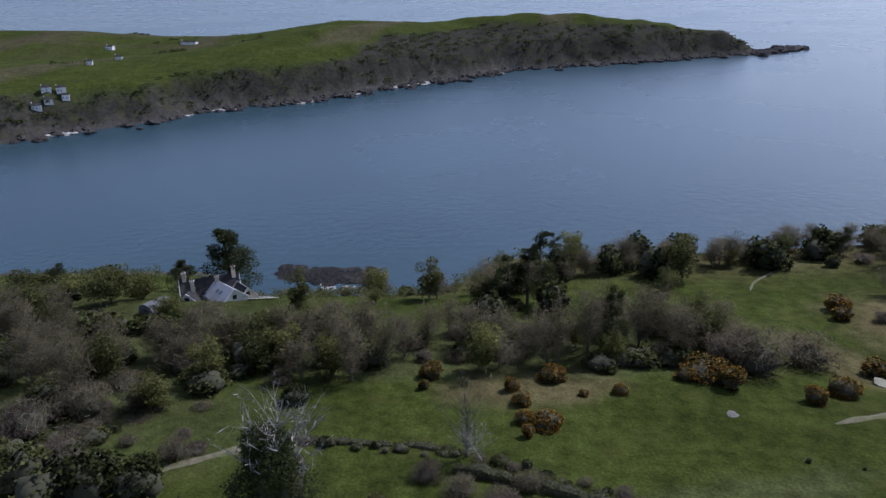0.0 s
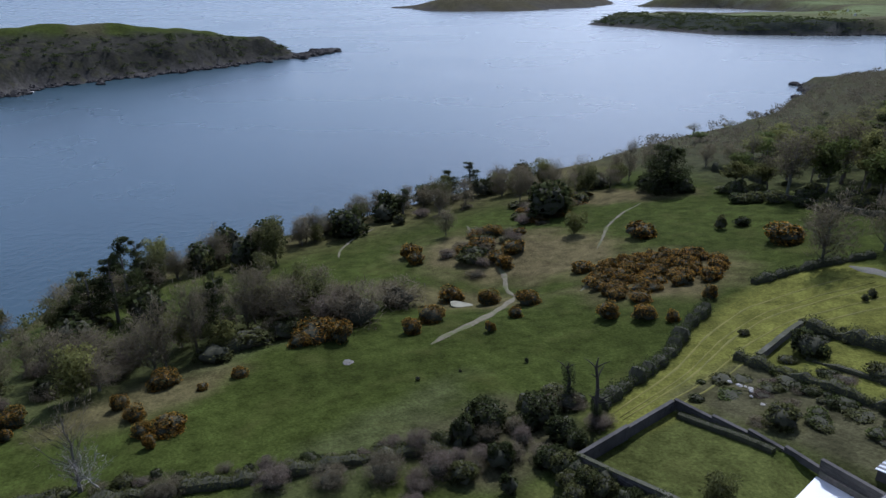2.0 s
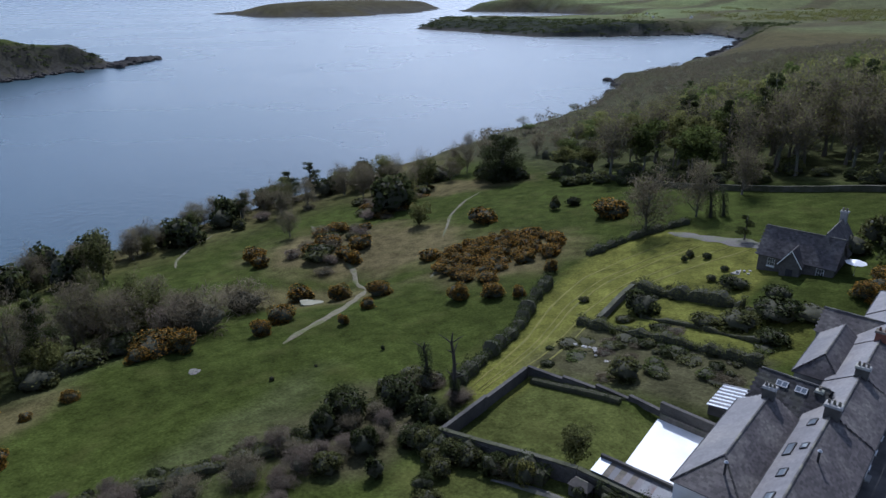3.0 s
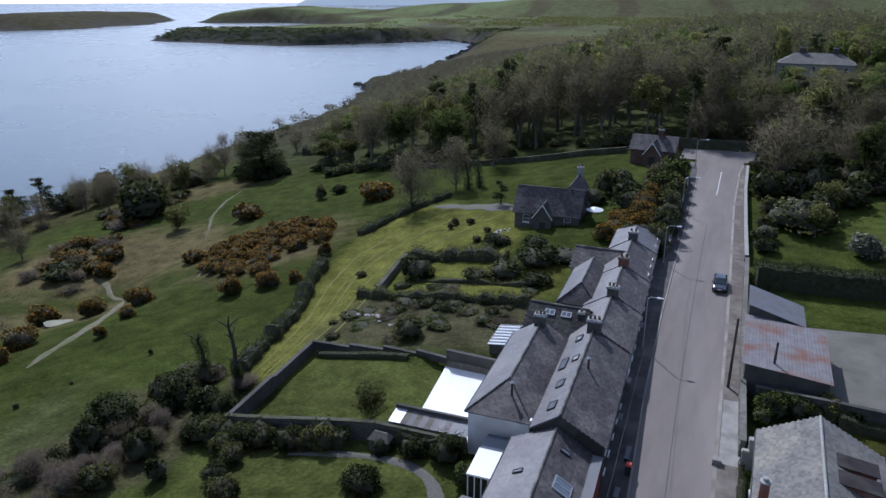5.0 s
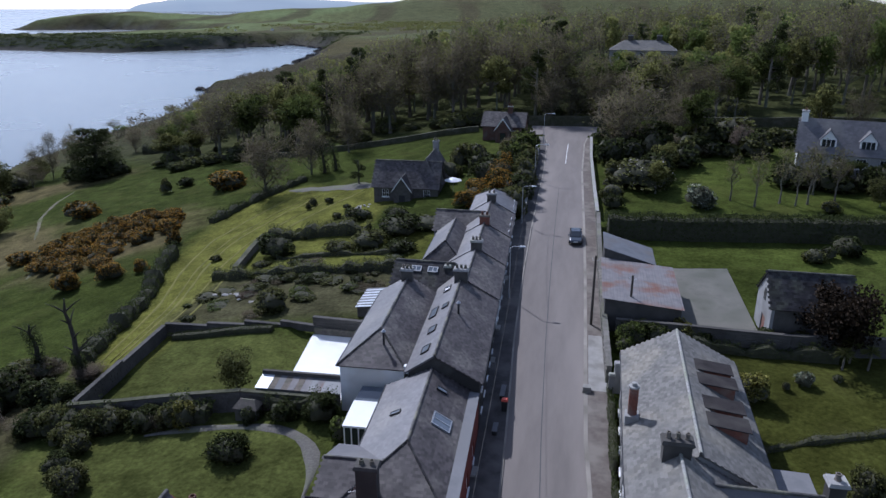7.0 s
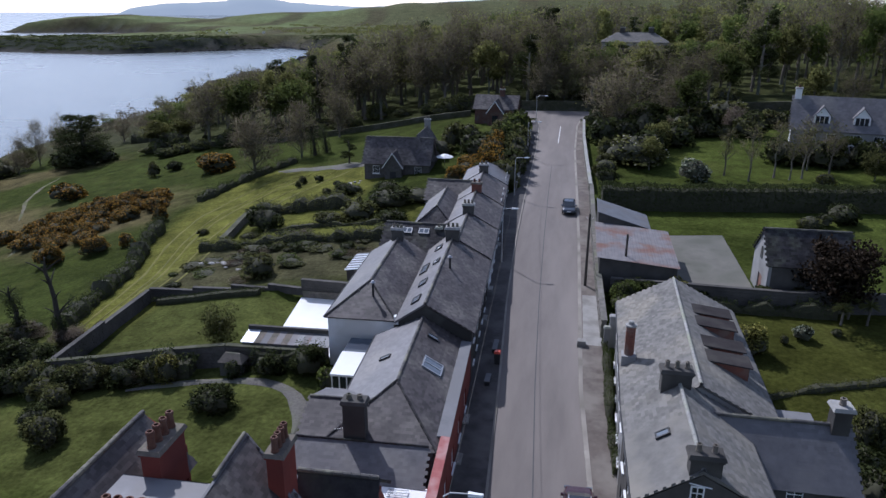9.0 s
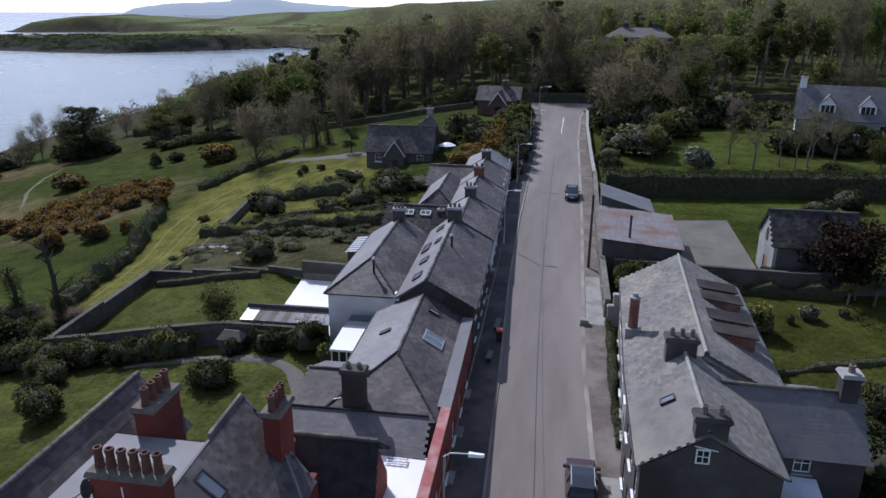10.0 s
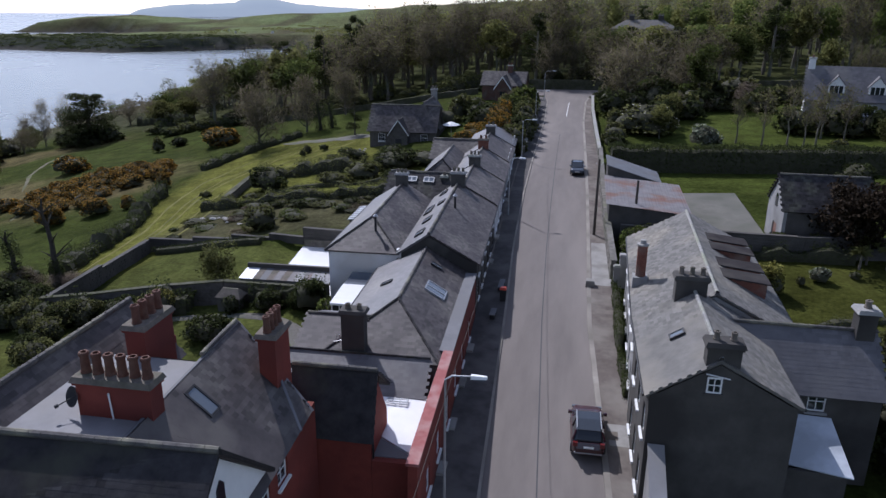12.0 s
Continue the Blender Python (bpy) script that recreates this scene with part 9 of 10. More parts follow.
# pillar and low end wall by the gabled house
for (x, y, w, h) in ((3.75, 55.3, 0.75, 2.6), (3.3, 54.7, 0.5, 1.9)):
    p = root("gate_pier", (x, y, ground_at(x, y)), "rendered gate pier with a flat cap", "gate pier")
    bm = bmesh.new()
    box(bm, 0, w, 0, w * 0.8, -0.3, h)
    part("shaft", bm, RENDER, p)
    bm = bmesh.new()
    hexa(bm, [(-0.06, -0.06, h + 0.003), (w + 0.06, -0.06, h + 0.003), (w + 0.06, w * 0.8 + 0.06, h + 0.003), (-0.06, w * 0.8 + 0.06, h + 0.003)], [(0.02, 0.02, h + 0.16), (w - 0.02, 0.02, h + 0.16), (w - 0.02, w * 0.8 - 0.02, h + 0.16), (0.02, w * 0.8 - 0.02, h + 0.16)])
    part("cap", bm, STONE_PALE, p)
p = root("yard_wall", (3.9, 25.0, -1.35), "pale capped yard wall sloping up to the gable", "wall")
bm = bmesh.new()
hexa(bm, [(0, 0, -0.3), (0.6, 0, -0.3), (0.6, 3.3, -0.3), (0, 3.3, -0.3)], [(0, 0, 2.7), (0.6, 0, 2.7), (0.6, 3.3, 4.14), (0, 3.3, 4.14)])
part("wall", bm, RENDER, p)
bm = bmesh.new()
hexa(bm, [(-0.05, -0.05, 2.7), (0.68, -0.05, 2.7), (0.68, 3.32, 4.16), (-0.05, 3.32, 4.16)], [(-0.05, -0.05, 2.79), (0.68, -0.05, 2.79), (0.68, 3.32, 4.26), (-0.05, 3.32, 4.26)])
part("coping", bm, LEAD_PALE, p)

# ---------------------------------------------------------------- woods
WOODS = np.random.default_rng(42)


def free_spot(x, y):
    if -26 < x < -6 and 146 < y < 163:
        return False
    if -14 < x < 75 and 155 < y < 173:
        return False
    if 2 < x < 36 and 258 < y < 286:
        return False
    if 34 < x < 60 and 120 < y < 142:
        return False
    if 40 < x < 95 and 176 < y < 196:
        return False
    return True


cells = []
for gx in np.arange(-212, 165, 8.6):
    for gy in np.arange(160, 330, 9.0):
        x, y = gx + WOODS.uniform(-3.4, 3.4), gy + WOODS.uniform(-3.4, 3.4)
        edge = 172 + 0.10 * (x + 20) if x < -12 else 176
        if x < -112:
            edge = 200 + (-112 - x) * 0.35
        if x < -140 and (y < 235 or WOODS.random() < 0.75):
            continue
        if y < edge or not free_spot(x, y) or (x < -108 and WOODS.random() < 0.15) or gz(x, y) < -40:
            continue
        if y > 250 and WOODS.random() < 0.4:
            continue
        cells.append((x, y))
back = {"wood": [], "green": [], "pine": []}
for k, (x, y) in enumerate(cells):
    u = WOODS.random()
    h = WOODS.uniform(17.0, 24.0) * (0.25 if x < -140 else 0.6 if x < -95 else 0.95 if x < -70 else 1.05) * (1.12 if x > 30 else 1.0)
    key, kind, hh, ww = ("wood", WOODT, h, WOODS.uniform(12, 16) * (0.75 if x < -95 else 1.0)) if u < 0.56 else ("green", GREENT, h * 0.8, WOODS.uniform(10, 14)) if u < 0.92 else ("pine", PINE, h * 0.95, WOODS.uniform(8, 11))
    if -4 < x < 42 and 176 < y < 262:
        hh, ww = min(hh, 14.3 - 0.045 * (y - 176)), ww * 0.85
    if y < 206 and x < 110:
        kind.put(x, y, hh, ww)
    else:
        back[key].append((x, y, hh, ww))
BACKT.join(back["wood"], "back_wood", "bare woodland behind the front trees")
BACKG.join(back["green"], "back_wood", "leafing trees deep in the woodland")
BACKP.join(back["pine"], "back_wood", "dark pines deep in the woodland")
UNDERWOOD = []
for k in range(26):
    x, y = WOODS.uniform(-105, -14), WOODS.uniform(166, 186)
    UNDERWOOD.append((x, y, WOODS.uniform(1.0, 2.4), WOODS.uniform(2, 5)))
for k in range(26):
    x, y = WOODS.uniform(14, 110), WOODS.uniform(174, 190)
    if free_spot(x, y):
        UNDERWOOD.append((x, y, WOODS.uniform(1.5, 4), WOODS.uniform(3, 6)))
for x, y in ((52, 150), (64, 142), (72, 152), (60, 118), (84, 120), (90, 146), (46, 152), (105, 130), (98, 112)):
    (GREENT if (x // 2) % 2 else WOODT).put(x, y, 13.0, 9.0)

# brambles along the low field walls
for k in range(34):
    v = k / 33
    x = np.interp(v, (0, 0.3, 0.5, 0.75, 1), (-80, -75, -69, -62, -55.6)) + WOODS.uniform(-0.9, 0.9)
    y = np.interp(v, (0, 0.3, 0.5, 0.75, 1), (-20, 4, 16, 27, 40)) + WOODS.uniform(-0.9, 0.9)
    (BROWNB, SHRUB, BROWNB, SHRUB, DARKB)[k % 5].put(x, y, WOODS.uniform(0.5, 1.2), WOODS.uniform(1.4, 3.2))
# scrub on the slope above the cove
for k in range(74):
    x, y = WOODS.uniform(-140, -92), WOODS.uniform(-104, -22)
    if y > -75 and x < -128:
        continue
    if k % 5 == 0:
        BARE.put(x, y, WOODS.uniform(6.5, 9.5), WOODS.uniform(7.5, 10.5))
    else:
        (BROWNB, SHRUB, BROWNB, SHRUB, GREENB)[k % 5].put(x, y, WOODS.uniform(1.6, 3.8), WOODS.uniform(4.5, 8.5))
for k in range(26):
    x, y = WOODS.uniform(-90, -72), WOODS.uniform(-72, -34)
    (BROWNB, SHRUB, BROWNB)[k % 3].put(x, y, WOODS.uniform(0.6, 1.7), WOODS.uniform(2.4, 5))
# dark growth in front of the grey dormered house
for k in range(11):
    (DARKB, SHRUB, BROWNB)[k % 3].put(33 + 1.9 * k, 121.5 - 0.35 * k + WOODS.uniform(-1.2, 1.2), WOODS.uniform(2.4, 4.6), WOODS.uniform(4, 6))
# thickets on the falling edge of the field
for k in range(58):
    v = (k + 0.5) / 58
    x = -138 + 34 * v + WOODS.uniform(-9, 6)
    y = 150 - 66 * v + WOODS.uniform(-6, 6)
    (BROWNB, SHRUB, BROWNB, BROWNB, GORSE)[k % 5].put(x - 15, y + 4, WOODS.uniform(0.9, 2.6), WOODS.uniform(3.5, 7))
for k in range(16):
    (BARE, OLIVET)[k % 3 // 2].put(WOODS.uniform(-172, -138), WOODS.uniform(122, 176), WOODS.uniform(7, 10), WOODS.uniform(7, 10))
for k in range(7):
    (BROWNB, SHRUB, DARKB)[k % 3].put(WOODS.uniform(-58, -52), WOODS.uniform(48, 58), WOODS.uniform(1.2, 2.4), WOODS.uniform(2.4, 4))
for k in range(22):
    (DARKB, SHRUB, SHRUB, GREENB)[k % 4].put(4.5 + 2.6 * k, 154.5 + WOODS.uniform(-1.5, 1.5), WOODS.uniform(2.8, 5.0), WOODS.uniform(4, 6.5))
for k in range(16):
    (SHRUB, DARKB, BROWNB)[k % 3].put(WOODS.uniform(3.5, 40), WOODS.uniform(140, 152), WOODS.uniform(2.0, 5.0), WOODS.uniform(4, 7))

for k in range(64):
    x, y = WOODS.uniform(-47, -21), WOODS.choice([68.5, 72.5, 74.5, 75.5, 77.5, 78.0, 81.0, 83.5, 94.0]) + WOODS.uniform(-1.1, 1.1)
    (SHRUB, BROWNB, SHRUB, GREENB, SHRUB)[k % 5].put(x, y, WOODS.uniform(0.25, 0.85), WOODS.uniform(1.2, 3.8))
for k in range(70):
    x = WOODS.uniform(-112, 75)
    y = (168 + 0.08 * (x + 20) if x < -12 else 176) + WOODS.uniform(0, 14)
    if free_spot(x, y):
        UNDERWOOD.append((x, y, WOODS.uniform(1.6, 4.2), WOODS.uniform(4, 7.5)))
SHRUB.large[2].join(UNDERWOOD, "undergrowth", "mixed undergrowth along the edge of the wood")


def far_growth(name, label, spots, leaf, per, size, seed, hlow, hhigh, wide):
    """Distant trees and scrub, too far to count."""
    g = np.random.default_rng(seed)
    C = []
    for x, y, z in spots:
        h, w = g.uniform(hlow, hhigh), g.uniform(0.7, 1.2) * wide
        for k in range(3):
            c = np.array((x + g.normal(0, w * 0.3), y + g.normal(0, w * 0.3), z + h * (0.35 + 0.2 * k)))
            C.append(cloud([c], [w * (0.55 - 0.1 * k)], per // 3, int(g.integers(1e6)), 0.3, h / w * 0.6))
    LV, LF = quads(np.concatenate(C), size, seed)
    tagged(link_mesh(name, LV, LF, leaf), label, "woodland", kind="stuff")


def scatter(n, x0, x1, y0, y1, test, seed):
    g = np.random.default_rng(seed)
    X, Y = g.uniform(x0, x1, n), g.uniform(y0, y1, n)
    Z = land_height(X, Y)
    ok = test(X, Y, Z) & (Z > SEA_Z + 3)
    return list(zip(X[ok], Y[ok], Z[ok] - 0.4))


far = []
for gx in np.arange(-205, 400, 12.5):
    for gy in np.arange(326, 640, 13.0):
        x, y = gx + WOODS.uniform(-5, 5), gy + WOODS.uniform(-5, 5)
        if x < -158 - 0.16 * (y - 330) or (-60 < x < 10 and 520 < y < 590):
            continue
        far.append((x, y, WOODS.uniform(13, 20) * (0.42 if x < -125 else 0.6 if x < -90 else 1.0), WOODS.uniform(11, 16)))
FARW.join(far, "far_woods", "distant bare and budding woodland on the hill")
far_growth("far_woods", "distant leafing woodland on the hill", scatter(420, -190, 420, 640, 1000, lambda x, y, z: x > -150, 2), LEAF_OLIVE, 60, 1.3, 4, 9, 14, 13)
far_growth("far_scrub", "scrub and thickets along the sea cliffs", scatter(1500, -330, -90, 205, 900, lambda x, y, z: (ripple(x, y, 110, 0.2) > -0.55) & (x < -118), 5), TWIG_WOOD, 66, 0.6, 6, 2.5, 6.5, 7)
far_growth("coast_scrub", "bramble scrub along the near cliff edge", scatter(900, -245, -150, -140, 210, lambda x, y, z: z < -21 - 0.06 * np.maximum(0, y - 60) * 0 - 4, 7), LEAF_OLIVE, 60, 0.45, 8, 1.5, 4.0, 5)
# Bud colour lightens these woods in place of haze.
far_growth("hill_woods", "wooded valley sides beyond the bay", scatter(2600, -950, 500, 1150, 2300, lambda x, y, z: ((ripple(x, y, 200, 2.1) > 0.3) | (x > -600)) & (y > 1500 + 0.5 * (x + 600)), 9), BUD, 30, 2.2, 10, 4, 8, 15)
far_growth("headland_scrub", "dark scrub on the headland cliffs and hedges", scatter(5200, -1100, -380, -420, 400, lambda x, y, z: (inside_and_distance(x, y, CLIFF_TOP) < 2) | (ripple(x, y, 120, 0.8) > 0.66), 11), LEAF_DARK, 36, 1.3, 12, 1.0, 3.4, 8)
far_growth("peninsula_scrub", "dark scrub on the peninsula slopes", scatter(2600, -1200, -450, 950, 1500, lambda x, y, z: (y < 1420 + 0.2 * (x + 700)), 13), LEAF_DARK, 30, 1.8, 14, 1.5, 4, 12)


def rocks(name, label, spots, seed, low, high, material=ROCK, flat=0.55):
    g = np.random.default_rng(seed)
    V, F = [], []
    for x, y, z in spots:
        s = g.uniform(low, high)
        base = len(V)
        ph = g.random(3) * 6.28
        n, m = 7, 4
        for i in range(m):
            th = 0.15 + 1.45 * i / (m - 1)
            for j in range(n):
                a = 2 * math.pi * j / n
                k = s * (0.75 + 0.5 * g.random())
                V.append((x + k * 1.3 * math.sin(th) * math.cos(a + ph[0]), y + k * math.sin(th) * math.sin(a + ph[0]), z + flat * k * math.cos(th)))
        for i in range(m - 1):
            for j in range(n):
                F.append((base + i * n + j, base + (i + 1) * n + j, base + (i + 1) * n + (j + 1) % n, base + i * n + (j + 1) % n))
        F.append(tuple(base + j for j in range(n)))
    tagged(link_mesh(name, V, F, material), label, "rocks", kind="stuff")


def along(pts, step, spread, seed, z=SEA_Z + 0.4):
    g = np.random.default_rng(seed)
    out = []
    for a, b in zip(pts, pts[1:]):
        a, b = np.array(a, float), np.array(b, float)
        for i in range(max(1, int(np.linalg.norm(b - a) / step))):
            q = a + (b - a) * g.random() + g.normal(0, spread, 2)
            out.append((q[0], q[1], z))
    return out


rocks("shore_rocks", "dark rocks along the headland shore", along(HEADLAND[:15], 3.0, 7, 1), 2, 1.5, 5.5)
rocks("shore_rocks", "dark rock ledges running out from the cove", along([(-236, -64), (-236, -50), (-235, -42), (-233, -34), (-231, -26)], 0.28, 2.2, 3, SEA_Z - 0.15) + along([(-231, -50), (-229, -40)], 0.5, 1.5, 4, SEA_Z - 0.2), 4, 1.2, 3.2, REEF, 0.22)
rocks("shore_rocks", "dark rocks along the near cliffs", along(MAINLAND[9:22], 4.0, 5, 5), 6, 1.5, 5)
rocks("shore_rocks", "rocky foot of the peninsula", [p for p in along(MAINLAND[22:34], 3.0, 9, 7, SEA_Z - 0.6) if gz(p[0], p[1]) > SEA_Z - 1.5], 8, 2, 6, REEF)
rocks("headland_reef", "low dark rock reef off the headland tip", along([(-900, 372), (-915, 392), (-940, 425), (-965, 452)], 0.9, 6, 9), 10, 3, 8)
BEACHES = (((-478, -284), (-492, -265), 4.0), ((-518, -235), (-526, -229), 1.5), ((-530, -224), (-556, -204), 2.6), ((-568, -202), (-566, -176), 2.0), ((-593, -140), (-605, -116), 2.4), ((-641, -100), (-640, -80), 2.0), ((-672, -54), (-709, -18), 4.0), ((-745, -2), (-760, 50), 2.4), ((-805, 65), (-834, 168), 2.0))
for k, (a, b, w) in enumerate(BEACHES):
    rocks("shingle", "pale shingle beach below the headland cliffs", along([a, b], 0.45, w, 31 + k, SEA_Z + 0.3), 12 + k, 1.0, 2.6, SHINGLE, 0.3)
rocks("shingle", "pale stony beach of the cove", along([(-224, -46), (-222, -39), (-223, -30)], 0.35, 1.2, 17, SEA_Z - 0.1), 14, 0.4, 1.0, STONE_PALE, 0.3)
rocks("field_stone", "flat pale stone lying in the field", [(-87.2, 41.6, ground_at(-87.2, 41.6))], 15, 0.75, 0.85, STONE, 0.2)
rocks("rubble", "heap of pale garden rubble", along([(-26, 70.8), (-24, 69.6), (-22, 70.2)], 0.35, 0.5, 19, -0.9), 16, 0.15, 0.4, SHINGLE)
rocks("rubble", "pale stones on the rough garden bank", along([(-44, 74), (-38, 73.4), (-33, 73)], 0.5, 0.8, 21, -2.4), 17, 0.15, 0.35, SHINGLE)


def sand_hollow():
    V, F = [(-101.2, 72.6, 0)], []
    for i in range(20):
        a = 2 * math.pi * i / 20
        k = 1 + 0.18 * math.sin(3 * a + 1)
        V.append((-101.2 + 2.2 * k * math.cos(a) * 0.75 - 0.9 * k * math.sin(a), 72.6 + 0.9 * k * math.sin(a) + 1.5 * k * math.cos(a), 0))
    z = max(ground_at(x, y) for x, y, _ in V) + 0.06
    V = [(x, y, z) for x, y, _ in V]
    for i in range(20):
        F.append((0, 1 + i, 1 + (i + 1) % 20))
    n = len(V)
    V += [(x, y, z - 1.2) for x, y, _ in V[1:]]
    for i in range(20):
        F.append((1 + i, n + i, n + (i + 1) % 20, 1 + (i + 1) % 20))
    tagged(link_mesh("sand_hollow", V, F, WET_SAND), "pale wet sandy hollow in rough grass", "sand", kind="structure")


sand_hollow()

# ---------------------------------------------------------------- street furniture and cars


def pole(x, y, h, label):
    r = root("utility_pole", (x, y, ground_at(x, y)), label, "utility pole")
    V, F = [], []
    tube(V, F, [(0, 0, -0.5), (0, 0, h)], [0.15, 0.11], 10)
    child("shaft", mesh_of("shaft", V, F, POLEWOOD), r)
    V, F = [], []
    for s in (-1, 1):
        tube(V, F, [(s * 0.14, 0, h - 0.5), (s * 0.3, 0, h - 0.45), (s * 0.3, 0, h - 0.3)], [0.02, 0.02, 0.05], 5)
    child("insulators", mesh_of("insulators", V, F, METAL), r)


pole(1.85, 67.4, 7.6, "dark wooden utility pole at the kerb")
pole(5.6, 67.8, 5.6, "short wooden pole beside the shed")


def lamp_post(x, y, h, arm, label):
    r = root("street_lamp", (x, y, ground_at(x, y)), label, "street lamp", "street lamps")
    V, F = [], []
    tube(V, F, [(0, 0, -0.3), (0, 0, 1.2)], [0.09, 0.09], 10)
    tube(V, F, [(0, 0, 1.2), (0, 0, h - 0.2), (arm * 0.25, 0, h), (arm, 0, h + 0.06)], [0.06, 0.05, 0.04, 0.035], 8)
    child("post", mesh_of("post", V, F, METAL), r)
    bm = bmesh.new()
    hexa(bm, [(arm - 0.05, -0.13, h - 0.02), (arm + 0.62, -0.1, h + 0.02), (arm + 0.62, 0.1, h + 0.02), (arm - 0.05, 0.13, h - 0.02)], [(arm - 0.05, -0.09, h + 0.13), (arm + 0.6, -0.06, h + 0.12), (arm + 0.6, 0.06, h + 0.12), (arm - 0.05, 0.09, h + 0.13)])
    hd = part("lamp_head", bm, TRIM, r, "pale lamp head")
    bm = bmesh.new()
    box(bm, arm + 0.1, arm + 0.55, -0.08, 0.08, h - 0.06, h - 0.003)
    part("lens", bm, SKYPANE, hd)


lamp_post(-4.75, 25.0, 8.6, 1.1, "galvanised street lamp with a short arm")
lamp_post(-7.1, 72.3, 6.2, 1.0, "galvanised street lamp beside the terrace")
lamp_post(-8.0, 97.5, 5.6, 1.3, "galvanised street lamp beside the terrace")
lamp_post(-7.9, 121.0, 6.2, 1.6, "galvanised street lamp at the roadside")
lamp_post(-8.2, 150.0, 6.2, 1.6, "galvanised street lamp at the junction")


def cable(a, b, sag, r=0.012, label="thin overhead service cable along the street"):
    a, b = np.array(a, float), np.array(b, float)
    pts = [a + (b - a) * t - np.array((0, 0, sag * 4 * t * (1 - t))) for t in np.linspace(0, 1, 14)]
    V, F = [], []
    tube(V, F, pts, [r] * 14, 5)
    tagged(link_mesh("cable", V, F, RENDER_DARK), label, "cable")


cable((-4.7, 25.6, 6.3), (-6.3, 72.3, 6.2), 0.5)
cable((-6.3, 72.3, 6.2), (-7.2, 97.5, 6.6), 0.4)
cable((-7.2, 97.5, 6.6), (-7.1, 121, 8.8), 0.4)
cable((-4.4, 6.0, 6.0), (-4.7, 25.6, 6.3), 0.3)


LENS = surf("tail light lens", (0.1, 0.012, 0.012), (0.14, 0.016, 0.016), 4, 0.2, 0.0, spec=0.5)


def car(x, y, turn, paint, label, suv):
    """A hatchback or small SUV, nose along +y of its own frame."""
    zg = float(slope_height(x, y)) + 0.035
    r = root("car", (x, y, zg), label, "car", turn=turn)
    pm = surf(label[:10] + " paint", paint, tuple(c * 1.12 for c in paint), 3, 0.22, 0.0, spec=0.6)
    L, W = (4.35, 1.82) if suv else (4.15, 1.76)
    hh = 0.1 if suv else 0.0
    sec = [(-L / 2, 0.74, 0.42, 0.72), (-L / 2 + 0.12, 0.84, 0.3, 0.92 + hh), (-L / 2 + 0.7, 0.97, 0.24, 1.0 + hh), (-0.6, 1.0, 0.22, 0.98 + hh), (0.7, 1.0, 0.22, 0.94 + hh), (L / 2 - 0.75, 0.97, 0.24, 0.86 + hh), (L / 2 - 0.18, 0.84, 0.28, 0.72 + hh), (L / 2, 0.7, 0.4, 0.6)]

    def loft(sections, ring):
        bm = bmesh.new()
        rows = [[bm.verts.new(p) for p in ring(*s)] for s in sections]
        n = len(rows[0])
        for a, b in zip(rows, rows[1:]):
            for i in range(n):
                bm.faces.new((a[i], a[(i + 1) % n], b[(i + 1) % n], b[i]))
        bm.faces.new(rows[0][::-1])
        bm.faces.new(rows[-1])
        return bm

    def body_ring(yy, k, z0, z1):
        w = W / 2 * k
        return [(-w * 0.9, yy, z0), (-w, yy, z0 + 0.14), (-w * 1.0, yy, z0 + (z1 - z0) * 0.6), (-w * 0.93, yy, z1 - 0.04), (-w * 0.8, yy, z1), (w * 0.8, yy, z1), (w * 0.93, yy, z1 - 0.04), (w, yy, z0 + (z1 - z0) * 0.6), (w, yy, z0 + 0.14), (w * 0.9, yy, z0)]
    body = part("body", loft(sec, body_ring), pm, r, smooth=False)
    top = 1.56 if suv else 1.44
    cab = [(-L / 2 + 0.22, 0.74, 0.88 + hh, 1.02 + hh), (-L / 2 + 0.62, 0.73, 0.9 + hh, top - 0.08), (-0.6, 0.74, 0.92 + hh, top), (0.15, 0.73, 0.92 + hh, top - 0.03), (1.15, 0.78, 0.88 + hh, 0.95 + hh)]

    def cab_ring(yy, k, z0, z1):
        w = W / 2
        return [(-w * 0.92, yy, z0), (-w * k, yy, z1 - 0.05), (-w * k * 0.88, yy, z1), (w * k * 0.88, yy, z1), (w * k, yy, z1 - 0.05), (w * 0.92, yy, z0)]
    part("glazing", loft(cab, cab_ring), PANE, r, "dark tinted glazing")
    rf = [(-L / 2 + 0.58, 0.7, top - 0.09, top - 0.055), (-0.6, 0.71, top - 0.03, top + 0.015), (0.2, 0.69, top - 0.06, top - 0.015)]
    part("roof", loft(rf, lambda yy, k, z0, z1: [(-W / 2 * k, yy, z0), (-W / 2 * k * 0.92, yy, z1), (W / 2 * k * 0.92, yy, z1), (W / 2 * k, yy, z0)]), PANE if suv else pm, r)
    for sx in (-1, 1):
        for (y0, z0, y1, z1) in ((0.16, top - 0.05, 1.12, 0.97 + hh), (-0.62, top - 0.02, -0.62, 0.98 + hh), (-L / 2 + 0.6, top - 0.1, -L / 2 + 0.25, 1.0 + hh)):
            V, F = [], []
            tube(V, F, [(sx * W * 0.365, y0, z0), (sx * W * 0.455, y1, z1)], [0.045, 0.05], 5)
            link_mesh("pillar", V, F, pm, r)
        bm = bmesh.new()
        box(bm, min(sx * W * 0.47, sx * W * 0.58), max(sx * W * 0.47, sx * W * 0.58), 0.78, 0.93, 0.98, 1.12)
        part("mirror", bm, pm, r)
        if suv:
            bm = bmesh.new()
            box(bm, sx * W * 0.345 - 0.025, sx * W * 0.345 + 0.025, -L / 2 + 0.62, 0.15, top + 0.025, top + 0.07)
            part("roof_rail", bm, METAL, r, "bright roof rail")
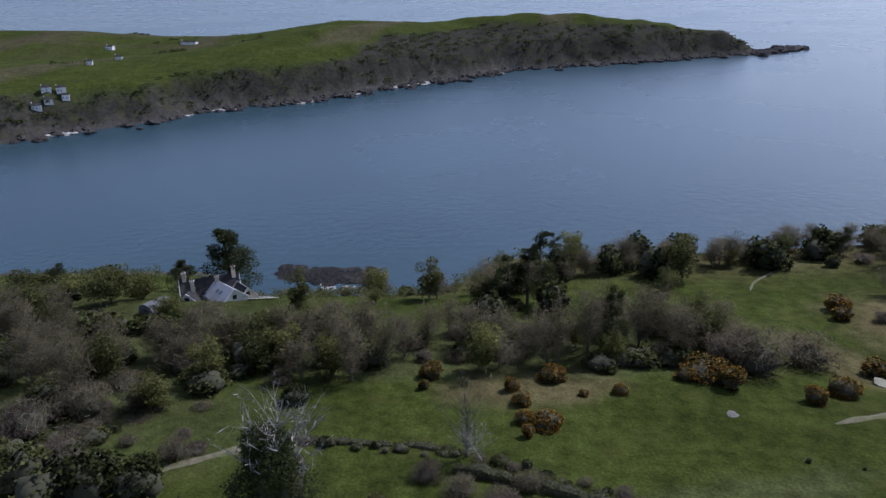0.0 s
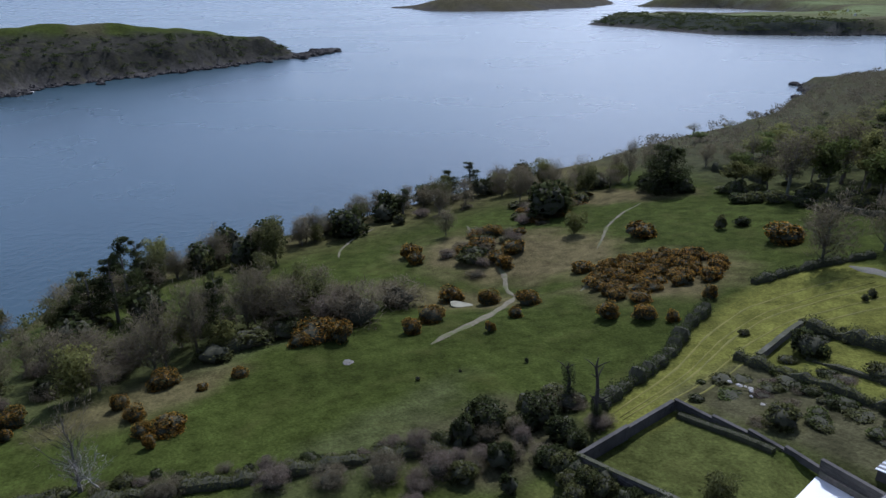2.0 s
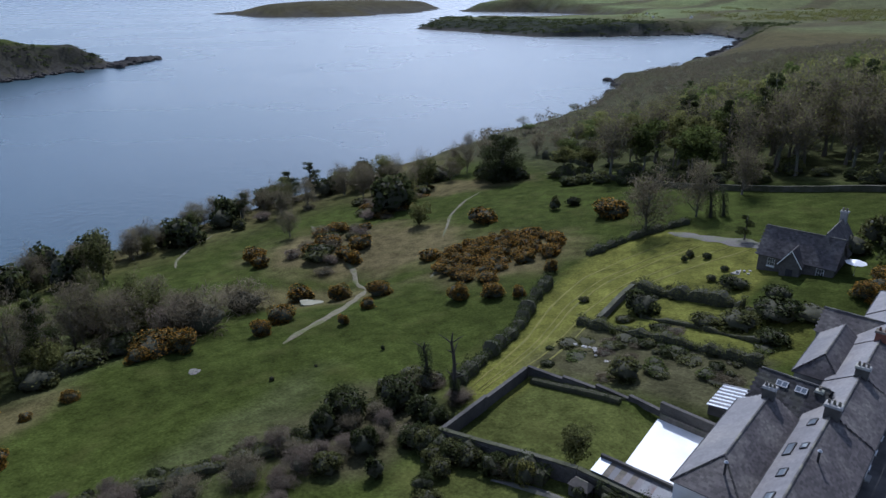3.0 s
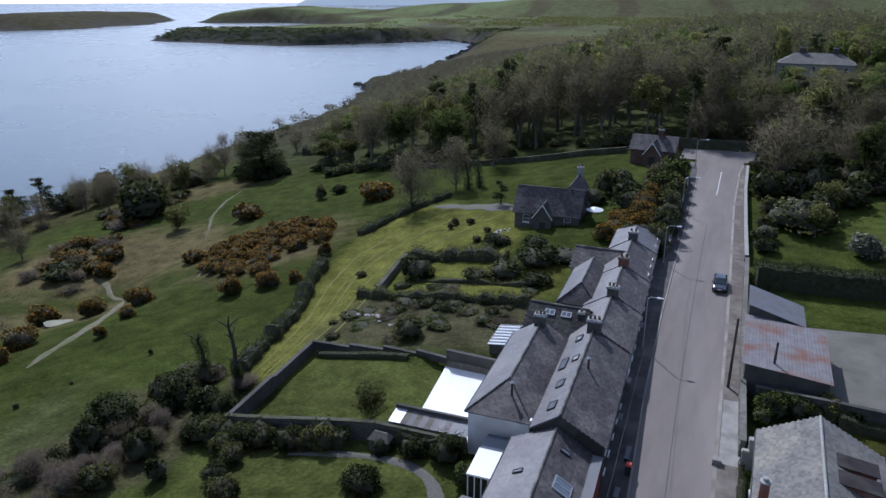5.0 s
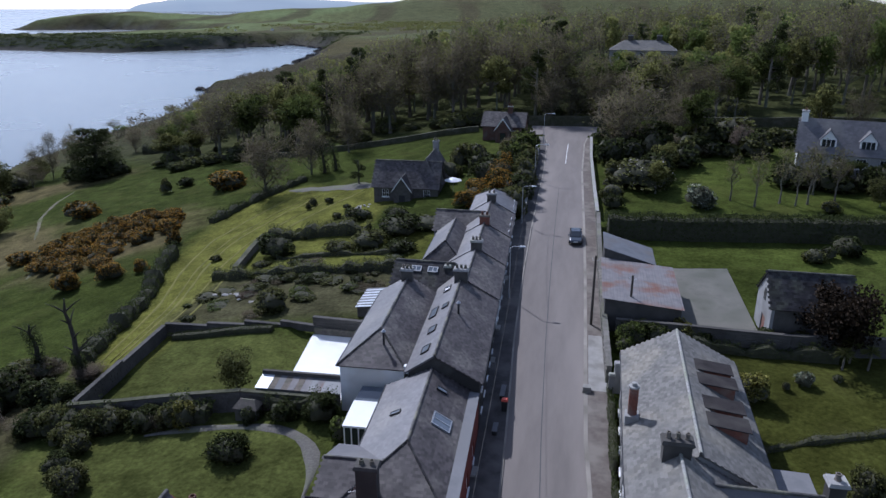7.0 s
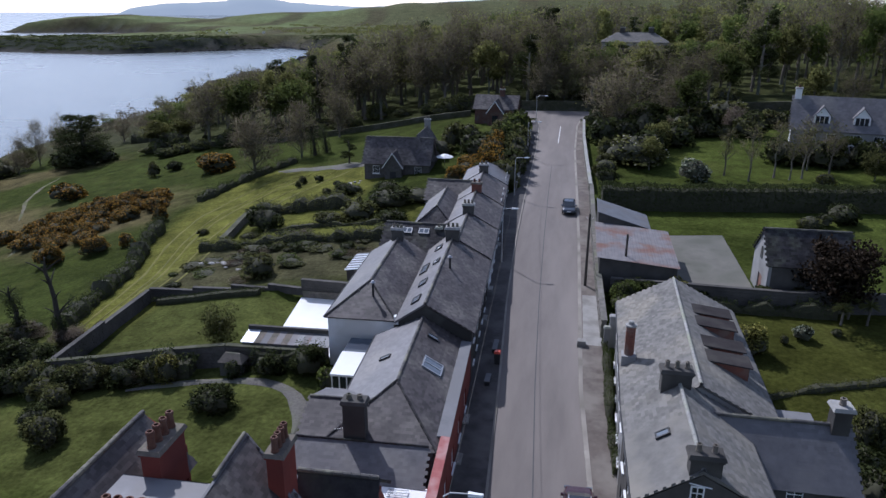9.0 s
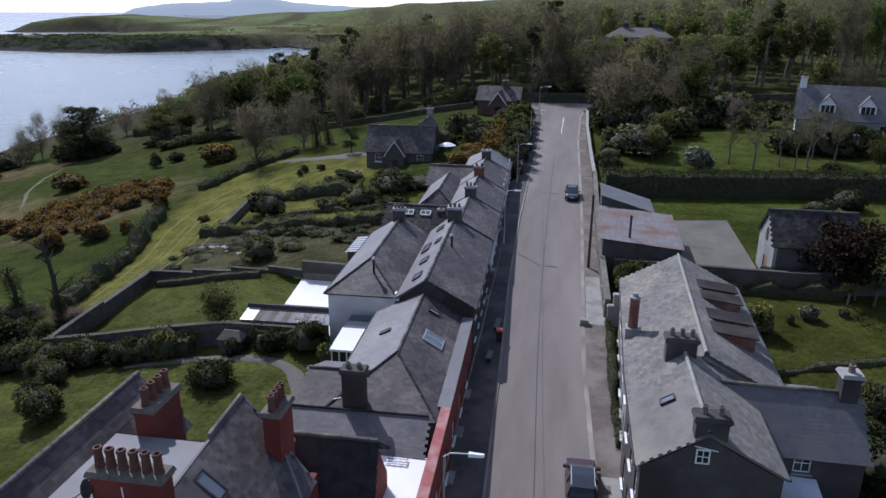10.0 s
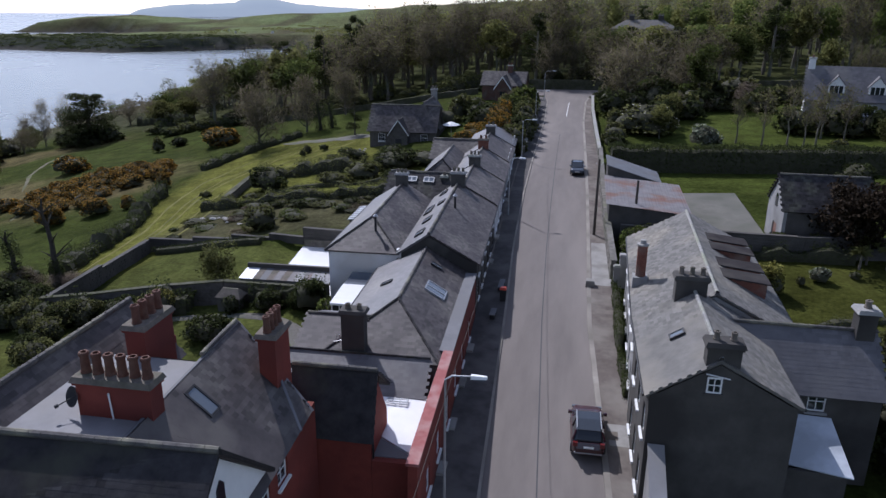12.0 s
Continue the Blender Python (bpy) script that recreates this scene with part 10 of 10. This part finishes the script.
        bm = bmesh.new()
        box(bm, sx * W * 0.36 - 0.17, sx * W * 0.36 + 0.17, L / 2 - 0.24, L / 2 - 0.1, 0.58 + hh, 0.7 + hh)
        part("headlight", bm, SKYPANE, r)
        bm = bmesh.new()
        box(bm, sx * W * 0.38 - 0.12, sx * W * 0.38 + 0.12, -L / 2 + 0.02, -L / 2 + 0.2, 0.72 + hh, 0.95 + hh)
        part("tail_light", bm, LENS, r)
        for wy in (-L * 0.3, L * 0.31):
            bm = bmesh.new()
            lathe(bm, [(0.2, -0.1), (0.31, -0.1), (0.33, -0.06), (0.33, 0.06), (0.31, 0.1), (0.2, 0.1)], 18)
            bmesh.ops.rotate(bm, verts=bm.verts[:], cent=(0, 0, 0), matrix=Euler((0, radians(90), 0)).to_matrix())
            bmesh.ops.translate(bm, verts=bm.verts[:], vec=(sx * W * 0.445, wy, 0.33))
            tyre = part("tyre", bm, BLACK, r)
            bm = bmesh.new()
            lathe(bm, [(0.04, -0.11), (0.19, -0.105), (0.2, 0.105), (0.04, 0.11)], 14)
            bmesh.ops.rotate(bm, verts=bm.verts[:], cent=(0, 0, 0), matrix=Euler((0, radians(90), 0)).to_matrix())
            bmesh.ops.translate(bm, verts=bm.verts[:], vec=(sx * W * 0.448, wy, 0.33))
            part("rim", bm, METAL, tyre)
    for yy, z in ((-L / 2 - 0.012, 0.66 + hh), (L / 2 + 0.004, 0.46)):
        bm = bmesh.new()
        box(bm, -0.26, 0.26, yy, yy + 0.02, z, z + 0.11)
        part("number_plate", bm, TRIM, r, "plain pale number plate")
    bm = bmesh.new()
    box(bm, -W * 0.4, W * 0.4, -L / 2 - 0.02, -L / 2 + 0.06, 0.44, 0.5)
    part("bumper_strip", bm, METAL, r)


car(1.42, 34.2, 1.5, (0.035, 0.007, 0.011), "dark maroon small SUV parked at the kerb", True)
car(-0.25, 91.6, 181.0, (0.04, 0.05, 0.065), "dark blue-grey hatchback standing on the road", False)

b = root("litter_bin", (-5.35, 50.6, ground_at(-5.3, 50.6) + 0.13), "red-lidded litter bin on the footpath", "litter bin")
bm = bmesh.new()
hexa(bm, [(0, 0, 0), (0.42, 0, 0), (0.42, 0.45, 0), (0, 0.45, 0)], [(-0.04, -0.04, 0.95), (0.46, -0.04, 0.95), (0.46, 0.49, 0.95), (-0.04, 0.49, 0.95)])
part("body", bm, BLACK, b)
bm = bmesh.new()
hexa(bm, [(-0.06, -0.06, 0.953), (0.48, -0.06, 0.953), (0.48, 0.51, 0.953), (-0.06, 0.51, 0.953)], [(0.02, 0.02, 1.1), (0.4, 0.02, 1.1), (0.4, 0.43, 1.1), (0.02, 0.43, 1.1)])
part("lid", bm, surf("red lid", (0.55, 0.07, 0.04), (0.62, 0.09, 0.05), 3, 0.45, 0), b, "bright red lid")
for y, w in ((52.2, 1.9), (47.2, 1.3)):
    b = root("bench", (-5.75, y, ground_at(-5.7, y) + 0.13), "pale painted street bench by the wall", "bench", "benches")
    bm = bmesh.new()
    box(bm, 0, 0.42, 0, w, 0.4, 0.45)
    part("seat", bm, LEAD, b)
    for yy in (0.1, w - 0.2):
        bm = bmesh.new()
        box(bm, 0.03, 0.39, yy, yy + 0.1, 0, 0.397)
        part("leg", bm, BLACK, b)
for y in (29.5, 33.4, 37.8, 42.2, 58.0, 64.5, 77.0):
    st = root("doorstep", (front_line(y) + 0.02, y, ground_at(front_line(y), y) + 0.13), "worn concrete doorstep at a street front", "doorstep", "doorsteps")
    bm = bmesh.new()
    hexa(bm, [(0, 0, 0), (0.42, 0, 0), (0.42, 1.1, 0), (0, 1.1, 0)], [(0, 0.02, 0.17), (0.4, 0.02, 0.16), (0.4, 1.08, 0.16), (0, 1.08, 0.17)])
    part("step", bm, CONCRETE, st)

for (x, y, h) in ((25, 63.5, 2.8), (24, 62.2, 2.2), (26.2, 62.4, 2.5)):
    r = root("cordyline", (x, y, ground_at(x, y)), "spiky palm-like plant at the lawn edge", "plant", "cordylines")
    V, F = [], []
    tube(V, F, [(0, 0, -0.2), (0.05, 0, h * 0.5), (0.0, 0.05, h * 0.72)], [0.11, 0.09, 0.07], 7)
    child("stem", mesh_of("stem", V, F, BARK), r)
    g = np.random.default_rng(int(x * 10 + y))
    V, F = [], []
    for k in range(60):
        d = g.normal(size=3)
        d[2] = abs(d[2]) * 0.9 - 0.2
        d /= np.linalg.norm(d)
        s = np.cross(d, (0, 0, 1))
        s /= np.linalg.norm(s) + 1e-9
        o = np.array((0, 0, h * 0.72))
        e = o + d * 1.0 - np.array((0, 0, 0.25))
        i = len(V)
        V += [o - s * 0.03, o + s * 0.03, o + d * 0.55 + s * 0.035, e, o + d * 0.55 - s * 0.035]
        F.append((i, i + 1, i + 2, i + 3, i + 4))
    child("leaves", mesh_of("leaves", V, F, LEAF_OLIVE), r)

# sorts of plants that stand nowhere
for kind in (BARE, WOODT, BACKT, BACKG, BACKP, FARW, GREENT, OLIVET, PINE, BROADPINE, FAINT, DARKB, SHRUB, BROWNB, GORSE, YELLOWB, WHITEB, GREENB, BLOSSOMB, COPPERT, SAPLING):
    for k in (kind, *(kind.large or ())):
        for ob, used in zip(k.sorts, k.used):
            if not used:
                for c in list(ob.children):
                    bpy.data.objects.remove(c)
                bpy.data.objects.remove(ob)
